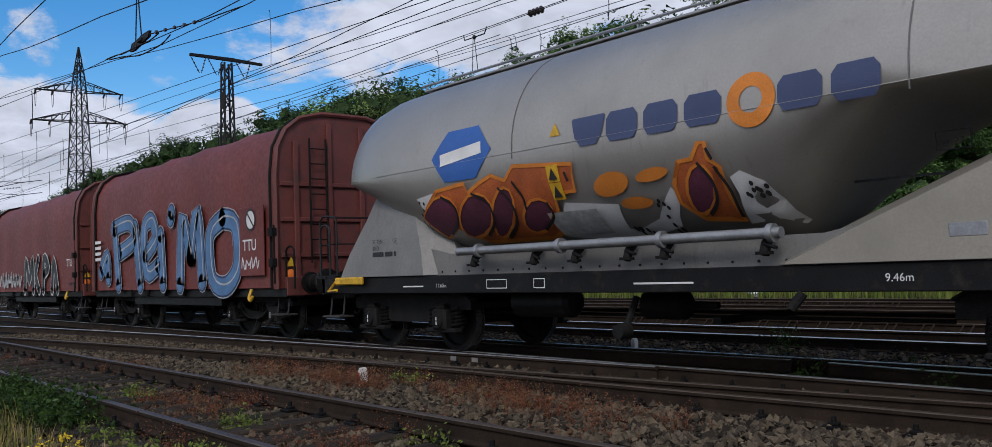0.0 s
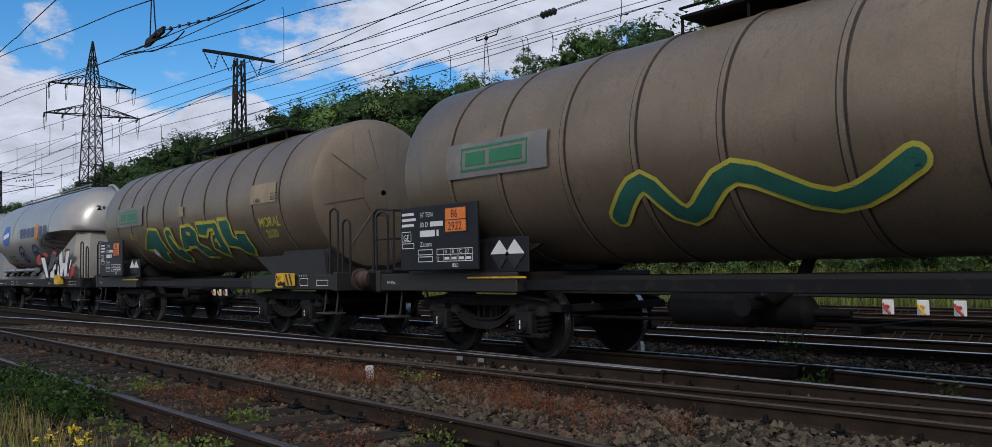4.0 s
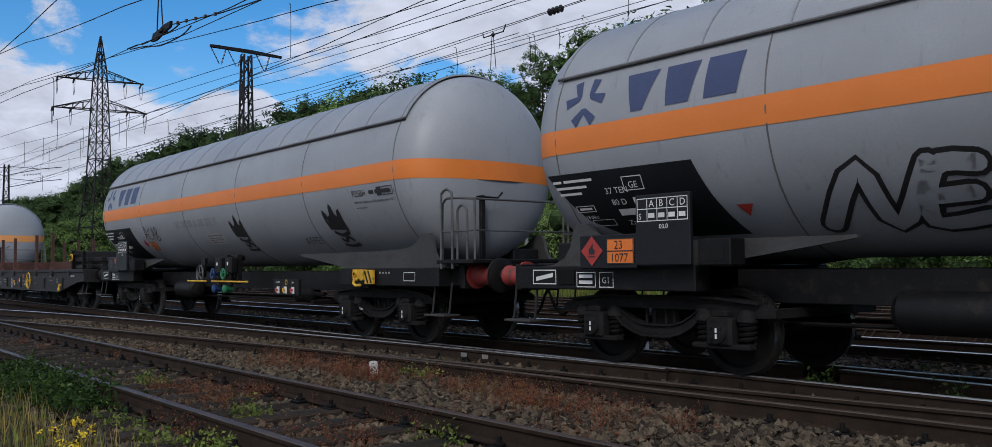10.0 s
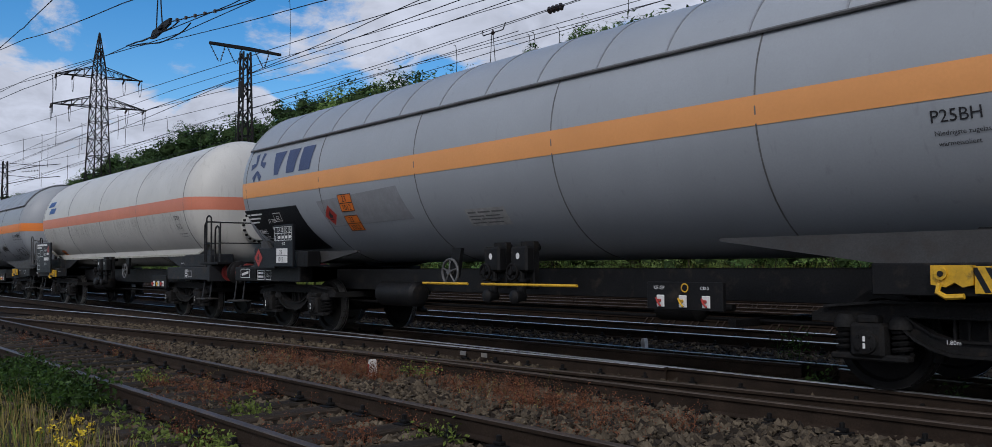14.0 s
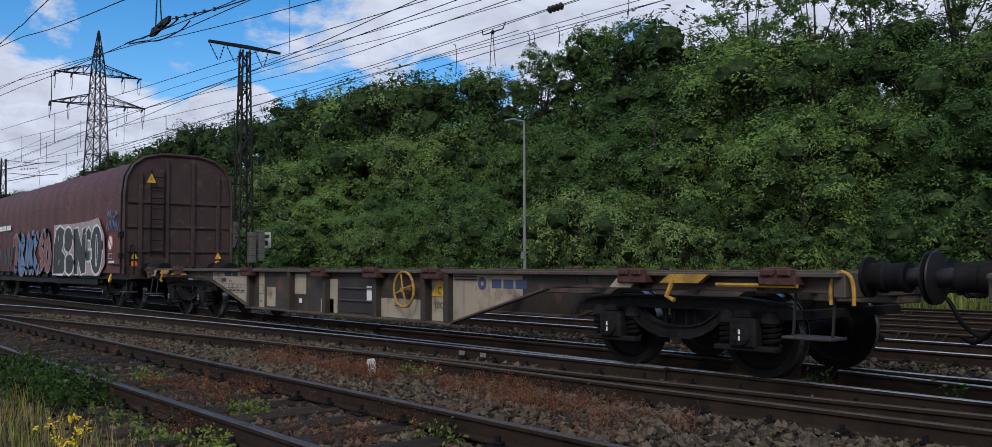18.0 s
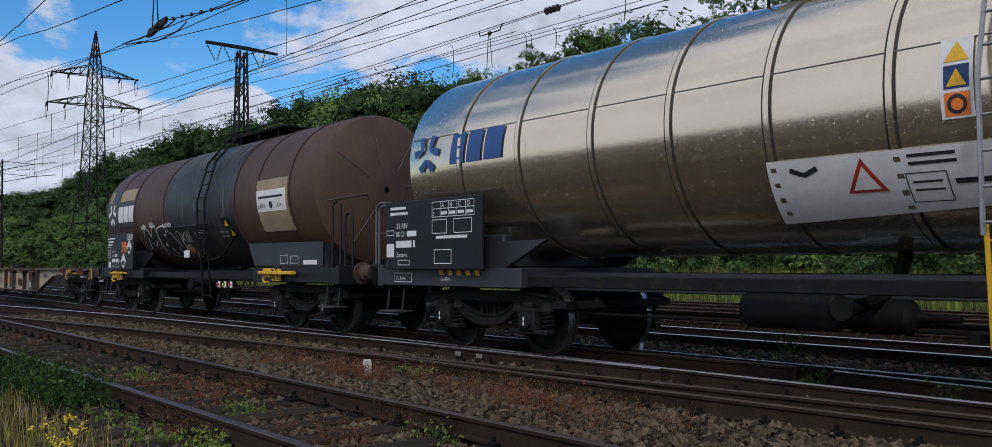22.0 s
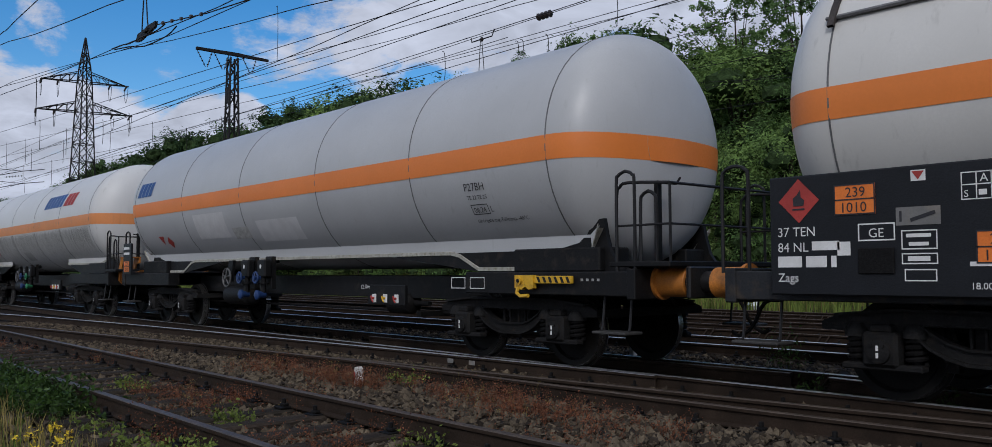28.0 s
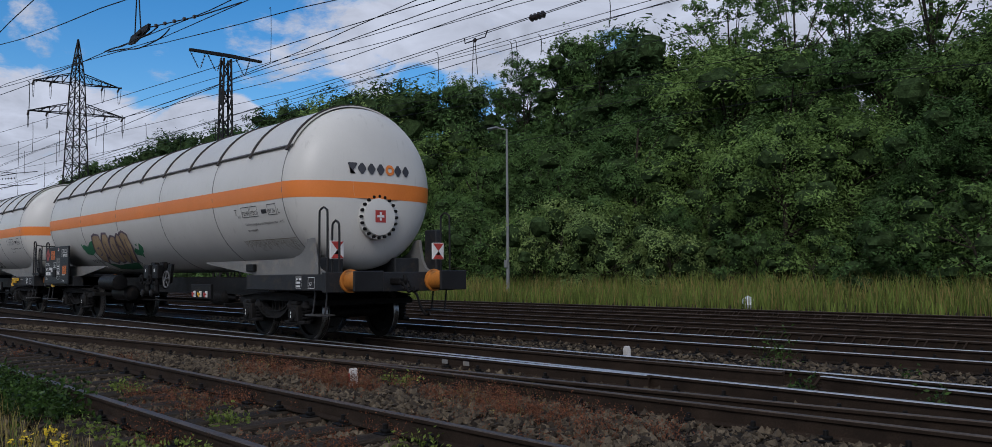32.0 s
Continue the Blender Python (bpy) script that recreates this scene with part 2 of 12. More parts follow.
GREY_SILL = mat("dark grey frame paint", (0.021, 0.023, 0.026), 0.6, var=0.25, scale=2.5, grain=50, bump=0.04, dirt=(0.05, 0.038, 0.028), dirt_amount=0.3, spec=0.3)
STEP = mat("worn step grating", (0.06, 0.058, 0.055), 0.6, 0.2, var=0.3, scale=6, grain=60, bump=0.1)
RAIL_GREY = mat("grey handrail", (0.13, 0.13, 0.13), 0.5, 0.4, var=0.25, scale=6)
DIRTY_WHITE = mat("dirty and shaded white", (0.18, 0.178, 0.17), 0.6, var=0.15, scale=1.6, dirt=(0.24, 0.21, 0.17), dirt_amount=0.3, streak=0.3, streak_rgb=(0.2, 0.17, 0.13))
CAP_BLUE = mat("dark blue blind cap", (0.012, 0.04, 0.14), 0.5, var=0.2)
# ---- mesh building ----
class B:
    """Collects the points and faces of one mesh."""

    def __init__(self):
        self.v, self.f, self.pieces = [], [], []

    def add(self, pts, faces):
        k = len(self.v)
        self.v += [tuple(p) for p in pts]
        self.f += [tuple(k + i for i in f) for f in faces]
        return self

    def box(self, x0, x1, y0, y1, z0, z1, c=0.006):
        """A box with chamfered edges."""
        c = min(c, (x1 - x0) * 0.3, (y1 - y0) * 0.3, (z1 - z0) * 0.3)
        idx, pts = {}, []
        for sx in (0, 1):
            for sy in (0, 1):
                for sz in (0, 1):
                    X, Y, Z = (x0, x1)[sx], (y0, y1)[sy], (z0, z1)[sz]
                    dx, dy, dz = (c, -c)[sx], (c, -c)[sy], (c, -c)[sz]
                    for a, p in (("x", (X, Y + dy, Z + dz)), ("y", (X + dx, Y, Z + dz)), ("z", (X + dx, Y + dy, Z))):
                        idx[a, sx, sy, sz] = len(pts)
                        pts.append(p)
        q = []
        for s in (0, 1):
            q.append([idx["x", s, *e] for e in ((0, 0), (0, 1), (1, 1), (1, 0))][::1 if not s else -1])
            q.append([idx["y", e[0], s, e[1]] for e in ((0, 0), (0, 1), (1, 1), (1, 0))][::-1 if not s else 1])
            q.append([idx["z", *e, s] for e in ((0, 0), (0, 1), (1, 1), (1, 0))][::1 if not s else -1])
        for a in (0, 1):
            for b in (0, 1):
                q.append([idx["x", a, b, 0], idx["x", a, b, 1], idx["y", a, b, 1], idx["y", a, b, 0]])
                q.append([idx["x", a, 0, b], idx["x", a, 1, b], idx["z", a, 1, b], idx["z", a, 0, b]])
                q.append([idx["y", 0, a, b], idx["y", 1, a, b], idx["z", 1, a, b], idx["z", 0, a, b]])
                for d in (0, 1):
                    q.append([idx["x", a, b, d], idx["y", a, b, d], idx["z", a, b, d]])
        return self.add(pts, q)

    def prism(self, poly, t0, t1, axis="y"):
        """A polygon pushed from t0 to t1 along an axis; poly is (x, z) for y, (y, z) for x, (x, y) for z."""
        put = {"y": lambda a, b, t: (a, t, b), "x": lambda a, b, t: (t, a, b), "z": lambda a, b, t: (a, b, t)}[axis]
        n = len(poly)
        pts = [put(a, b, t0) for a, b in poly] + [put(a, b, t1) for a, b in poly]
        return self.add(pts, [tuple(range(n)), tuple(range(2 * n - 1, n - 1, -1))] + [(i, i + n, (i + 1) % n + n, (i + 1) % n) for i in range(n)])

    def tube(self, path, r=0.02, n=8, closed=False):
        """A round bar along a path."""
        P = [Vector(p) for p in path]
        rings, up = [], None
        m = len(P)
        for i, p in enumerate(P):
            a = P[(i - 1) % m] if (closed or i) else p
            b = P[(i + 1) % m] if (closed or i < m - 1) else p
            t = (b - a).normalized()
            if up is None:
                up = Vector((0, 0, 1)) if abs(t.z) < 0.9 else Vector((0, 1, 0))
            side = t.cross(up).normalized()
            up = side.cross(t).normalized()
            rr = r[i] if isinstance(r, (list, tuple)) else r
            rings.append([p + (side * math.cos(k * 2 * math.pi / n) + up * math.sin(k * 2 * math.pi / n)) * rr for k in range(n)])
        pts = [q for g in rings for q in g]
        fs = []
        for i in range(m if closed else m - 1):
            j = (i + 1) % m
            fs += [(i * n + k, i * n + (k + 1) % n, j * n + (k + 1) % n, j * n + k) for k in range(n)]
        if not closed:
            fs += [tuple(range(n))[::-1], tuple(range((m - 1) * n, m * n))]
        return self.add(pts, fs)

    def turn(self, prof, at=(0, 0, 0), axis="x", n=32, caps=True):
        """A profile of (along, radius) turned round an axis through a point."""
        put = {"x": lambda s, c, d: (at[0] + s, at[1] + c, at[2] + d), "y": lambda s, c, d: (at[0] + c, at[1] + s, at[2] + d),
               "z": lambda s, c, d: (at[0] + c, at[1] + d, at[2] + s)}[axis]
        pts = [put(s, r * math.cos(k * 2 * math.pi / n), r * math.sin(k * 2 * math.pi / n)) for s, r in prof for k in range(n)]
        fs = [(i * n + k, i * n + (k + 1) % n, (i + 1) * n + (k + 1) % n, (i + 1) * n + k) for i in range(len(prof) - 1) for k in range(n)]
        if caps:
            fs += [tuple(range(n))[::-1], tuple(range((len(prof) - 1) * n, len(prof) * n))]
        return self.add(pts, fs)

    def ring(self, c, R, r, axis="y", n=28, k=8):
        """A hoop round an axis."""
        pts = []
        for i in range(n):
            a = i * 2 * math.pi / n
            ca, sa = math.cos(a), math.sin(a)
            pts.append({"y": (c[0] + R * ca, c[1], c[2] + R * sa), "x": (c[0], c[1] + R * ca, c[2] + R * sa), "z": (c[0] + R * ca, c[1] + R * sa, c[2])}[axis])
        return self.tube(pts, r, k, closed=True)

    def mesh(self, name, smooth=35):
        me = bpy.data.meshes.new(name)
        me.from_pydata(self.v, [], self.f)
        bm = bmesh.new()
        bm.from_mesh(me)
        bmesh.ops.recalc_face_normals(bm, faces=bm.faces)
        bm.to_mesh(me)
        bm.free()
        if smooth:
            me.shade_smooth()
            me.set_sharp_from_angle(angle=radians(smooth))
        return me


SHARED = {}
# what is painted on in separate pieces becomes a part for each piece
APART = ("lettering", "graffiti_tag", "graffiti_line", "company_mark", "striped_mark", "graffiti_lettering", "graffiti_outline", "graffiti_filling", "graffiti_shadow", "danger_sign", "scrubbed_patch", "graffiti_eye", "company_sticker", "warning_sign")


def once(key, make):
    """The mesh of that key, built the first time."""
    if key not in SHARED:
        SHARED[key] = make()
    return SHARED[key]


def part(name, b, material, parent=None, label="", at=None, smooth=35):
    """Links a mesh, or what B has collected, as one object under a thing or part."""
    if isinstance(b, B) and len(b.pieces) > 1 and name in APART:
        for p in b.pieces[1:]:
            part(name, p, material, parent, label, at, smooth)
        b = b.pieces[0]
    me = b if isinstance(b, bpy.types.Mesh) else b.mesh(name, smooth)
    if not me.materials:
        me.materials.append(material)
    ob = new(name, me)
    ob.parent = parent
    if at:
        ob.location = at
    if label:
        ob["label"] = label
    return ob


def thing(name, label, category, group="", at=(0, 0, 0), kind=""):
    ob = new(name)
    ob.empty_display_size = 0.2
    ob.location = at
    return tagged(ob, label, category, group, kind)


def words(text, size, bold=0.0, slant=0.0, spacing=1.0):
    """The flat outline of a word in Blender's own font: points and faces, from its lower left corner."""
    def make():
        c = bpy.data.curves.new("words", "FONT")
        c.body, c.size, c.offset, c.shear, c.resolution_u, c.space_character = text, 1.0, bold, slant, 3, spacing
        o = bpy.data.objects.new("words", c)
        me = bpy.data.meshes.new_from_object(o)
        out = ([tuple(v.co)[:2] for v in me.vertices], [tuple(p.vertices) for p in me.polygons])
        bpy.data.objects.remove(o)
        bpy.data.meshes.remove(me)
        return out
    v, f = once(("words", text, bold, slant, spacing), make)
    return [(x * size, y * size) for x, y in v], f


def cut(pts, faces, step):
    """Slices flat faces along level lines, so that they can be bent round a tank."""
    bm = bmesh.new()
    vs = [bm.verts.new((x, y, 0)) for x, y in pts]
    for f in faces:
        try:
            bm.faces.new([vs[i] for i in f])
        except ValueError:
            pass
    bmesh.ops.triangulate(bm, faces=[f for f in bm.faces if len(f.verts) > 4])
    ys = [p[1] for p in pts]
    y = math.floor(min(ys) / step) * step + step
    while y < max(ys):
        bmesh.ops.bisect_plane(bm, geom=bm.verts[:] + bm.edges[:] + bm.faces[:], plane_co=(0, y, 0), plane_no=(0, 1, 0))
        y += step
    bm.verts.index_update()
    out = [tuple(v.co)[:2] for v in bm.verts], [tuple(v.index for v in f.verts) for f in bm.faces]
    bm.free()
    return out


def ribbon(path, w):
    """A brush stroke: a flat band along a path of (x, y) points."""
    P = [Vector(p) for p in path]
    L, R = [], []
    for i, p in enumerate(P):
        t = (P[min(i + 1, len(P) - 1)] - P[max(i - 1, 0)]).normalized()
        n = Vector((-t.y, t.x)) * (w / 2)
        L.append(tuple(p + n)), R.append(tuple(p - n))
    k = len(P)
    return L + R, [(i, i + k, i + k + 1, i + 1) for i in range(k - 1)]


def smooth_path(pts, n=5):
    """More points along a curve through the given ones."""
    out = []
    for i in range(len(pts) - 1):
        p0, p1, p2, p3 = (Vector(pts[max(0, min(len(pts) - 1, j))]) for j in (i - 1, i, i + 1, i + 2))
        for k in range(n):
            t = k / n
            out.append(tuple(0.5 * (2 * p1 + (p2 - p0) * t + (2 * p0 - 5 * p1 + 4 * p2 - p3) * t * t + (3 * p1 - p0 - 3 * p2 + p3) * t ** 3)))
    return out + [tuple(pts[-1])]


def blob(cx, cy, rx, ry, n=18, tilt=0.0):
    ct, st = math.cos(radians(tilt)), math.sin(radians(tilt))
    pts = []
    for i in range(n):
        a, b = rx * math.cos(i * 2 * math.pi / n), ry * math.sin(i * 2 * math.pi / n)
        pts.append((cx + a * ct - b * st, cy + a * st + b * ct))
    return pts, [tuple(range(n))]


def bar(x0, y0, x1, y1):
    return [(x0, y0), (x1, y0), (x1, y1), (x0, y1)], [(0, 1, 2, 3)]


class Sheet:
    """Flat shapes that are then laid on a wall or bent round a tank."""

    def __init__(self):
        self.v, self.f, self.marks, self.hold = [], [], [], 0

    def put(self, shape, dx=0.0, dy=0.0, k=1.0):
        n = len(self.v)
        if not self.hold:
            self.marks.append((n, len(self.f)))
        self.v += [(x * k + dx, y * k + dy) for x, y in shape[0]]
        self.f += [tuple(i + n for i in f) for f in shape[1]]
        return self

    def text(self, s, x, y, size, bold=0.0, slant=0.0, spacing=1.0):
        return self.put(words(s, size, bold, slant, spacing), x, y)

    def bars(self, x, y, widths, h, gap=0.04):
        self.group()
        for w in widths:
            self.put(bar(x, y, x + w, y + h))
            x += w + gap
        self.hold -= 1
        return self

    def group(self):
        """What is put until hold falls back counts as one piece of writing."""
        if not self.hold:
            self.marks.append((len(self.v), len(self.f)))
        self.hold += 1

    def pieces(self):
        """The sheet cut into its separate pieces."""
        out = []
        for (a, f0), (b, f1) in zip(self.marks, self.marks[1:] + [(len(self.v), len(self.f))]):
            s = Sheet()
            s.put((self.v[a:b], [tuple(i - a for i in f) for f in self.f[f0:f1]]))
            out.append(s)
        return out

    def outline(self, x0, y0, x1, y1, w=0.012):
        self.group()
        for q in ((x0, y0, x1, y0 + w), (x0, y1 - w, x1, y1), (x0, y0 + w, x0 + w, y1 - w), (x1 - w, y0 + w, x1, y1 - w)):
            self.put(bar(*q))
        self.hold -= 1
        return self

    def wall(self, at=(0, 0, 0), off=0.0):
        """On an upright wall that faces the camera's side: x along, y up."""
        b = B()
        if len(self.marks) > 1:
            b.pieces = [p.wall(at, off) for p in self.pieces()]
        return b.add([(at[0] + x, at[1] - off, at[2] + y) for x, y in self.v], self.f)

    def tank(self, R, zc, off=0.005, step=0.07):
        """Bent round a lying tank of radius R; y is measured along its skin from the height of its axis."""
        v, f = cut(self.v, self.f, step)
        b = B()
        if 1 < len(self.marks) < 60:
            b.pieces = [p.tank(R, zc, off, step) for p in self.pieces()]
        r = R + off
        return b.add([(x, -r * math.cos(y / R), zc + r * math.sin(y / R)) for x, y in v], f)

    def end(self, x, off=0.0):
        """On an end wall that looks back along the train: x across (seen from behind), y up."""
        b = B()
        return b.add([(x + off, px, py) for px, py in self.v], self.f)


# ---- the yard: ground, tracks, hill ----
D = 8.808                      # middle of the track on which the train runs
GROUND_Z = -0.19


def ground_height(x, y):
    """Level ballast, a path beside it, and the wooded slope behind the yard."""
    if y < 2.3:
        return -0.24 - 0.22 * min(1, (2.3 - y) / 1.2)
    if y < 5.0:
        return -0.238
    if y < 25.0:
        return GROUND_Z
    if y < 31.5:
        return GROUND_Z + 0.45 * ((y - 25.0) / 6.5)
    s = min(1, (y - 31.5) / 34)
    return 0.26 + 12.0 * (3 * s * s - 2 * s ** 3)


def make_ground():
    xs = [-2500, -900, -500, -380] + list(np.arange(-300, -60, 8.0)) + list(np.arange(-60, 14, 1.2)) + [20, 30, 45, 70, 120, 300, 900, 2500]
    ys = [-2500, -600, -150, -40, -10, -4, -1] + list(np.arange(0, 26, 0.45)) + list(np.arange(26, 72, 1.5)) + [90, 160, 400, 900, 2500]
    pts = []
    for x in xs:
        for y in ys:
            z = ground_height(x, y)
            if 2 < y < 25 and -60 < x < 14:
                z += 0.03 * noise.noise((x * 1.7, y * 1.7, 0)) - 0.012
            elif y > 31:
                z += 0.6 * noise.noise((x * 0.11, y * 0.11, 3))
            pts.append((x, y, z))
    m = len(ys)
    b = B().add(pts, [(i * m + j, (i + 1) * m + j, (i + 1) * m + j + 1, i * m + j + 1) for i in range(len(xs) - 1) for j in range(m - 1)])
    me = b.mesh("ground", 60)
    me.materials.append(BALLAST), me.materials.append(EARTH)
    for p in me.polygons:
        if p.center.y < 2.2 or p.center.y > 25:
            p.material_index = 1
    tagged(new("ground", me), "dark railway ballast with earth and weeds beyond", "ground", kind="structure")


make_ground()

RAIL_PROFILE = [(-0.062, -0.17), (0.062, -0.17), (0.062, -0.158), (0.012, -0.14), (0.010, -0.045), (0.034, -0.034), (0.036, -0.008),
                (0.03, -0.001), (-0.03, -0.001), (-0.036, -0.008), (-0.034, -0.034), (-0.010, -0.045), (-0.012, -0.14), (-0.062, -0.158)]


def rail_line(path, shiny, parent, name="rail", label=""):
    """A rail with foot, web and head swept along a line in the plan."""
    P = smooth_path(path, 6) if len(path) > 2 else [tuple(Vector(path[0]).lerp(Vector(path[1]), k / 12)) for k in range(13)]
    n, k = len(P), len(RAIL_PROFILE)
    pts = []
    for i, p in enumerate(P):
        t = (Vector(P[min(i + 1, n - 1)]) - Vector(P[max(i - 1, 0)])).normalized()
        for a, z in RAIL_PROFILE:
            pts.append((p[0] - t.y * a, p[1] + t.x * a, z))
    b = B().add(pts, [(i * k + j, i * k + (j + 1) % k, (i + 1) * k + (j + 1) % k, (i + 1) * k + j) for i in range(n - 1) for j in range(k)])
    b.f += [tuple(range(k)), tuple(range((n - 1) * k, n * k))]
    me = b.mesh(name, 30)
    me.materials.append(RAIL_SIDE), me.materials.append(RAIL_TOP if shiny else RAIL_DULL)
    for p in me.polygons:
        if p.normal.z > 0.4 and p.center.z > -0.012:
            p.material_index = 1
    ob = new(name, me)
    ob.parent = parent
    if label:
        ob["label"] = label
    return ob


def sleeper_mesh(length):
    def make():
        b = B().box(-0.13, 0.13, -length / 2, length / 2, -0.33, -0.172, 0.02)
        return b.mesh("sleeper")
    return once(("sleeper", length), make)


def chair_mesh():
    """Base plate, two clips and their bolts that hold a rail on a sleeper."""
    def make():
        b = B().box(-0.08, 0.08, -0.17, 0.17, -0.174, -0.155, 0.004)
        for s in (-1, 1):
            b.box(-0.045, 0.045, s * 0.095 - 0.03, s * 0.095 + 0.03, -0.156, -0.125, 0.008)
            b.turn([(-0.13, 0.022), (-0.085, 0.022), (-0.08, 0.014)], (0, s * 0.1, 0), "z", 8)
        return b.mesh("rail_clip")
    return once("chair", make)


def track(name, y_mid, x0, x1, shiny, sleepers, label, step=0.63):
    t = thing(name, label, "railway track", "tracks of the yard", kind="structure")
    for s in (-1, 1):
        rail_line([(x0, y_mid + s * 0.7525), (x1, y_mid + s * 0.7525)], shiny, t)
    a, b = sleepers
    x = a
    rnd = random.Random(int(y_mid * 100))
    while x < b:
        o = part("sleeper", sleeper_mesh(2.6), SLEEPER, t, at=(x + rnd.uniform(-0.03, 0.03), y_mid, rnd.uniform(-0.012, 0.006)))
        o.rotation_euler.z = rnd.uniform(-0.02, 0.02)
        if x > -26:
            for s in (-1, 1):
                part("rail_clip", chair_mesh(), IRON, t, at=(o.location.x, y_mid + s * 0.7525, 0))
        x += step
    return t


SIDING = track("track_siding", 3.58, -240, 30, False, (-34, 2), "disused siding with dull rails on tarred timber sleepers")
MAIN = track("track_main", D, -420, 60, True, (-20, 6), "main track with polished rails in dark ballast")
FAR_YS = (12.85, 16.05, 19.35, 22.7)
for i, y in enumerate(FAR_YS):
    track("track_far_%d" % (i + 1), y, -420, 60, i == 0, (-22, 0) if i < 2 else (-30, -8), "yard track with dark rails in ballast")

# the turnout between siding and main track
TURNOUT = thing("track_turnout", "turnout with switch rails, rusty and partly polished", "railway turnout", kind="structure")
rail_line([(-60, -1.2), (-42, 2.2), (-30, 3.75), (-22.5, 4.85), (-16.7, 5.65), (-12.7, 6.15), (-9.7, 6.43), (-5.5, 6.58), (-2.4, 6.74), (4, 7.0), (14, 7.3)], False, TURNOUT)
rail_line([(-60, 0.3), (-42, 3.75), (-29.2, 6.1), (-24.6, 6.72), (-21, 7.08), (-17.9, 7.33), (-13.3, 7.66), (-10, 7.84), (-6.5, 7.97)], True, TURNOUT)
rail_line([(-10.8, 6.43), (-7.15, 6.87), (-4.55, 7.15), (-2.67, 7.39), (4, 8.3)], False, TURNOUT, "switch_blade")
rail_line([(-5.1, 9.26), (-3.66, 9.08), (0, 8.7), (4, 8.2)], True, TURNOUT, "closure_rail")
rail_line([(-14, 9.0), (-10.5, 9.12), (-8, 9.2), (-5.6, 9.3)], False, TURNOUT, "check_rail")
for x in np.arange(-27, 3, 0.63):
    yc = 6.15 + 0.03 * x if x > -12 else 5.8 + 0.11 * (x + 12)
    part("sleeper", sleeper_mesh(2.3), SLEEPER, TURNOUT, at=(x + 0.08, yc, -0.004))
    if x > -16:
        yn = float(np.interp(x, [-16.7, -12.7, -9.7, -5.5, -2.4, 4], [5.65, 6.15, 6.43, 6.58, 6.74, 7.0]))
        part("rail_clip", chair_mesh(), IRON, TURNOUT, at=(x + 0.08, yn, 0))
        if x < -7:
            yn = float(np.interp(x, [-17.9, -13.3, -10, -6.5], [7.33, 7.66, 7.84, 7.97]))
            part("rail_clip", chair_mesh(), IRON, TURNOUT, at=(x + 0.08, yn, 0))


def brace_mesh():
    """Bent iron brace that holds a check rail."""
    def make():
        return B().tube(smooth_path([(0, -0.2, -0.16), (0.02, -0.12, -0.13), (0.05, -0.06, -0.05), (0.05, -0.03, -0.02)], 3), 0.016, 6).box(-0.03, 0.07, -0.24, -0.16, -0.175, -0.15).mesh("brace")
    return once("brace", make)


for y, xa, xb in ((9.56, -13.5, -4.8), (15.3, -13, -5.5), (21.95, -16, -10)):
    for x in np.arange(xa, xb, 0.63):
        for e in (0, 0.16):
            part("rail_brace", brace_mesh(), RAIL_SIDE, TURNOUT if y < 10 else MAIN, at=(x + e, y, 0))


def stones():
    """Loose ballast stones round the nearest tracks, in one mesh."""
    rs = np.random.RandomState(4)
    body = np.array([(1, 0, 0), (-1, 0, 0), (0, 1, 0), (0, -1, 0), (0, 0, 1), (0, 0, -1)], float)
    tris = [(0, 2, 4), (2, 1, 4), (1, 3, 4), (3, 0, 4), (2, 0, 5), (1, 2, 5), (3, 1, 5), (0, 3, 5)]
    n = 84000
    u = rs.rand(n)
    ys = np.where(u < 0.80, rs.uniform(1.9, 8.0, n), np.where(u < 0.92, rs.uniform(8, 12.3, n), rs.uniform(12.3, 18, n)))
    xs = 3.0 - (rs.rand(n) ** 1.35) * 30
    # few stones lie on the sleepers of the siding
    on = (ys > 2.25) & (ys < 4.9) & (np.abs((xs + 34 + 0.315) % 0.63 - 0.315) < 0.15) & (rs.rand(n) < 0.88)
    xs, ys = xs[~on], ys[~on]
    n = len(xs)
    V = np.zeros((n, 6, 3))
    for i in range(n):
        s = 0.017 + 0.042 * rs.rand() ** 1.6; s = s * np.array((1.0, 0.8 + 0.4 * rs.rand(), 0.6 + 0.5 * rs.rand()))
        p = (body + rs.uniform(-0.32, 0.32, (6, 3))) * s
        a, c = rs.uniform(0, 6.28), rs.uniform(-0.7, 0.7)
        R1 = np.array([(math.cos(a), -math.sin(a), 0), (math.sin(a), math.cos(a), 0), (0, 0, 1)])
        R2 = np.array([(1, 0, 0), (0, math.cos(c), -math.sin(c)), (0, math.sin(c), math.cos(c))])
        V[i] = p @ (R1 @ R2).T + (xs[i], ys[i], ground_height(0, ys[i]) + 0.008 + 0.016 * rs.rand())
    F = [tuple(6 * i + k for k in q) for i in range(n) for q in tris]
    me = bpy.data.meshes.new("ballast_stones")
    me.from_pydata(V.reshape(-1, 3).tolist(), [], F)
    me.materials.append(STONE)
    tagged(new("ballast_stones", me), "loose brown and grey crushed ballast stones", "ballast", kind="stuff")


stones()

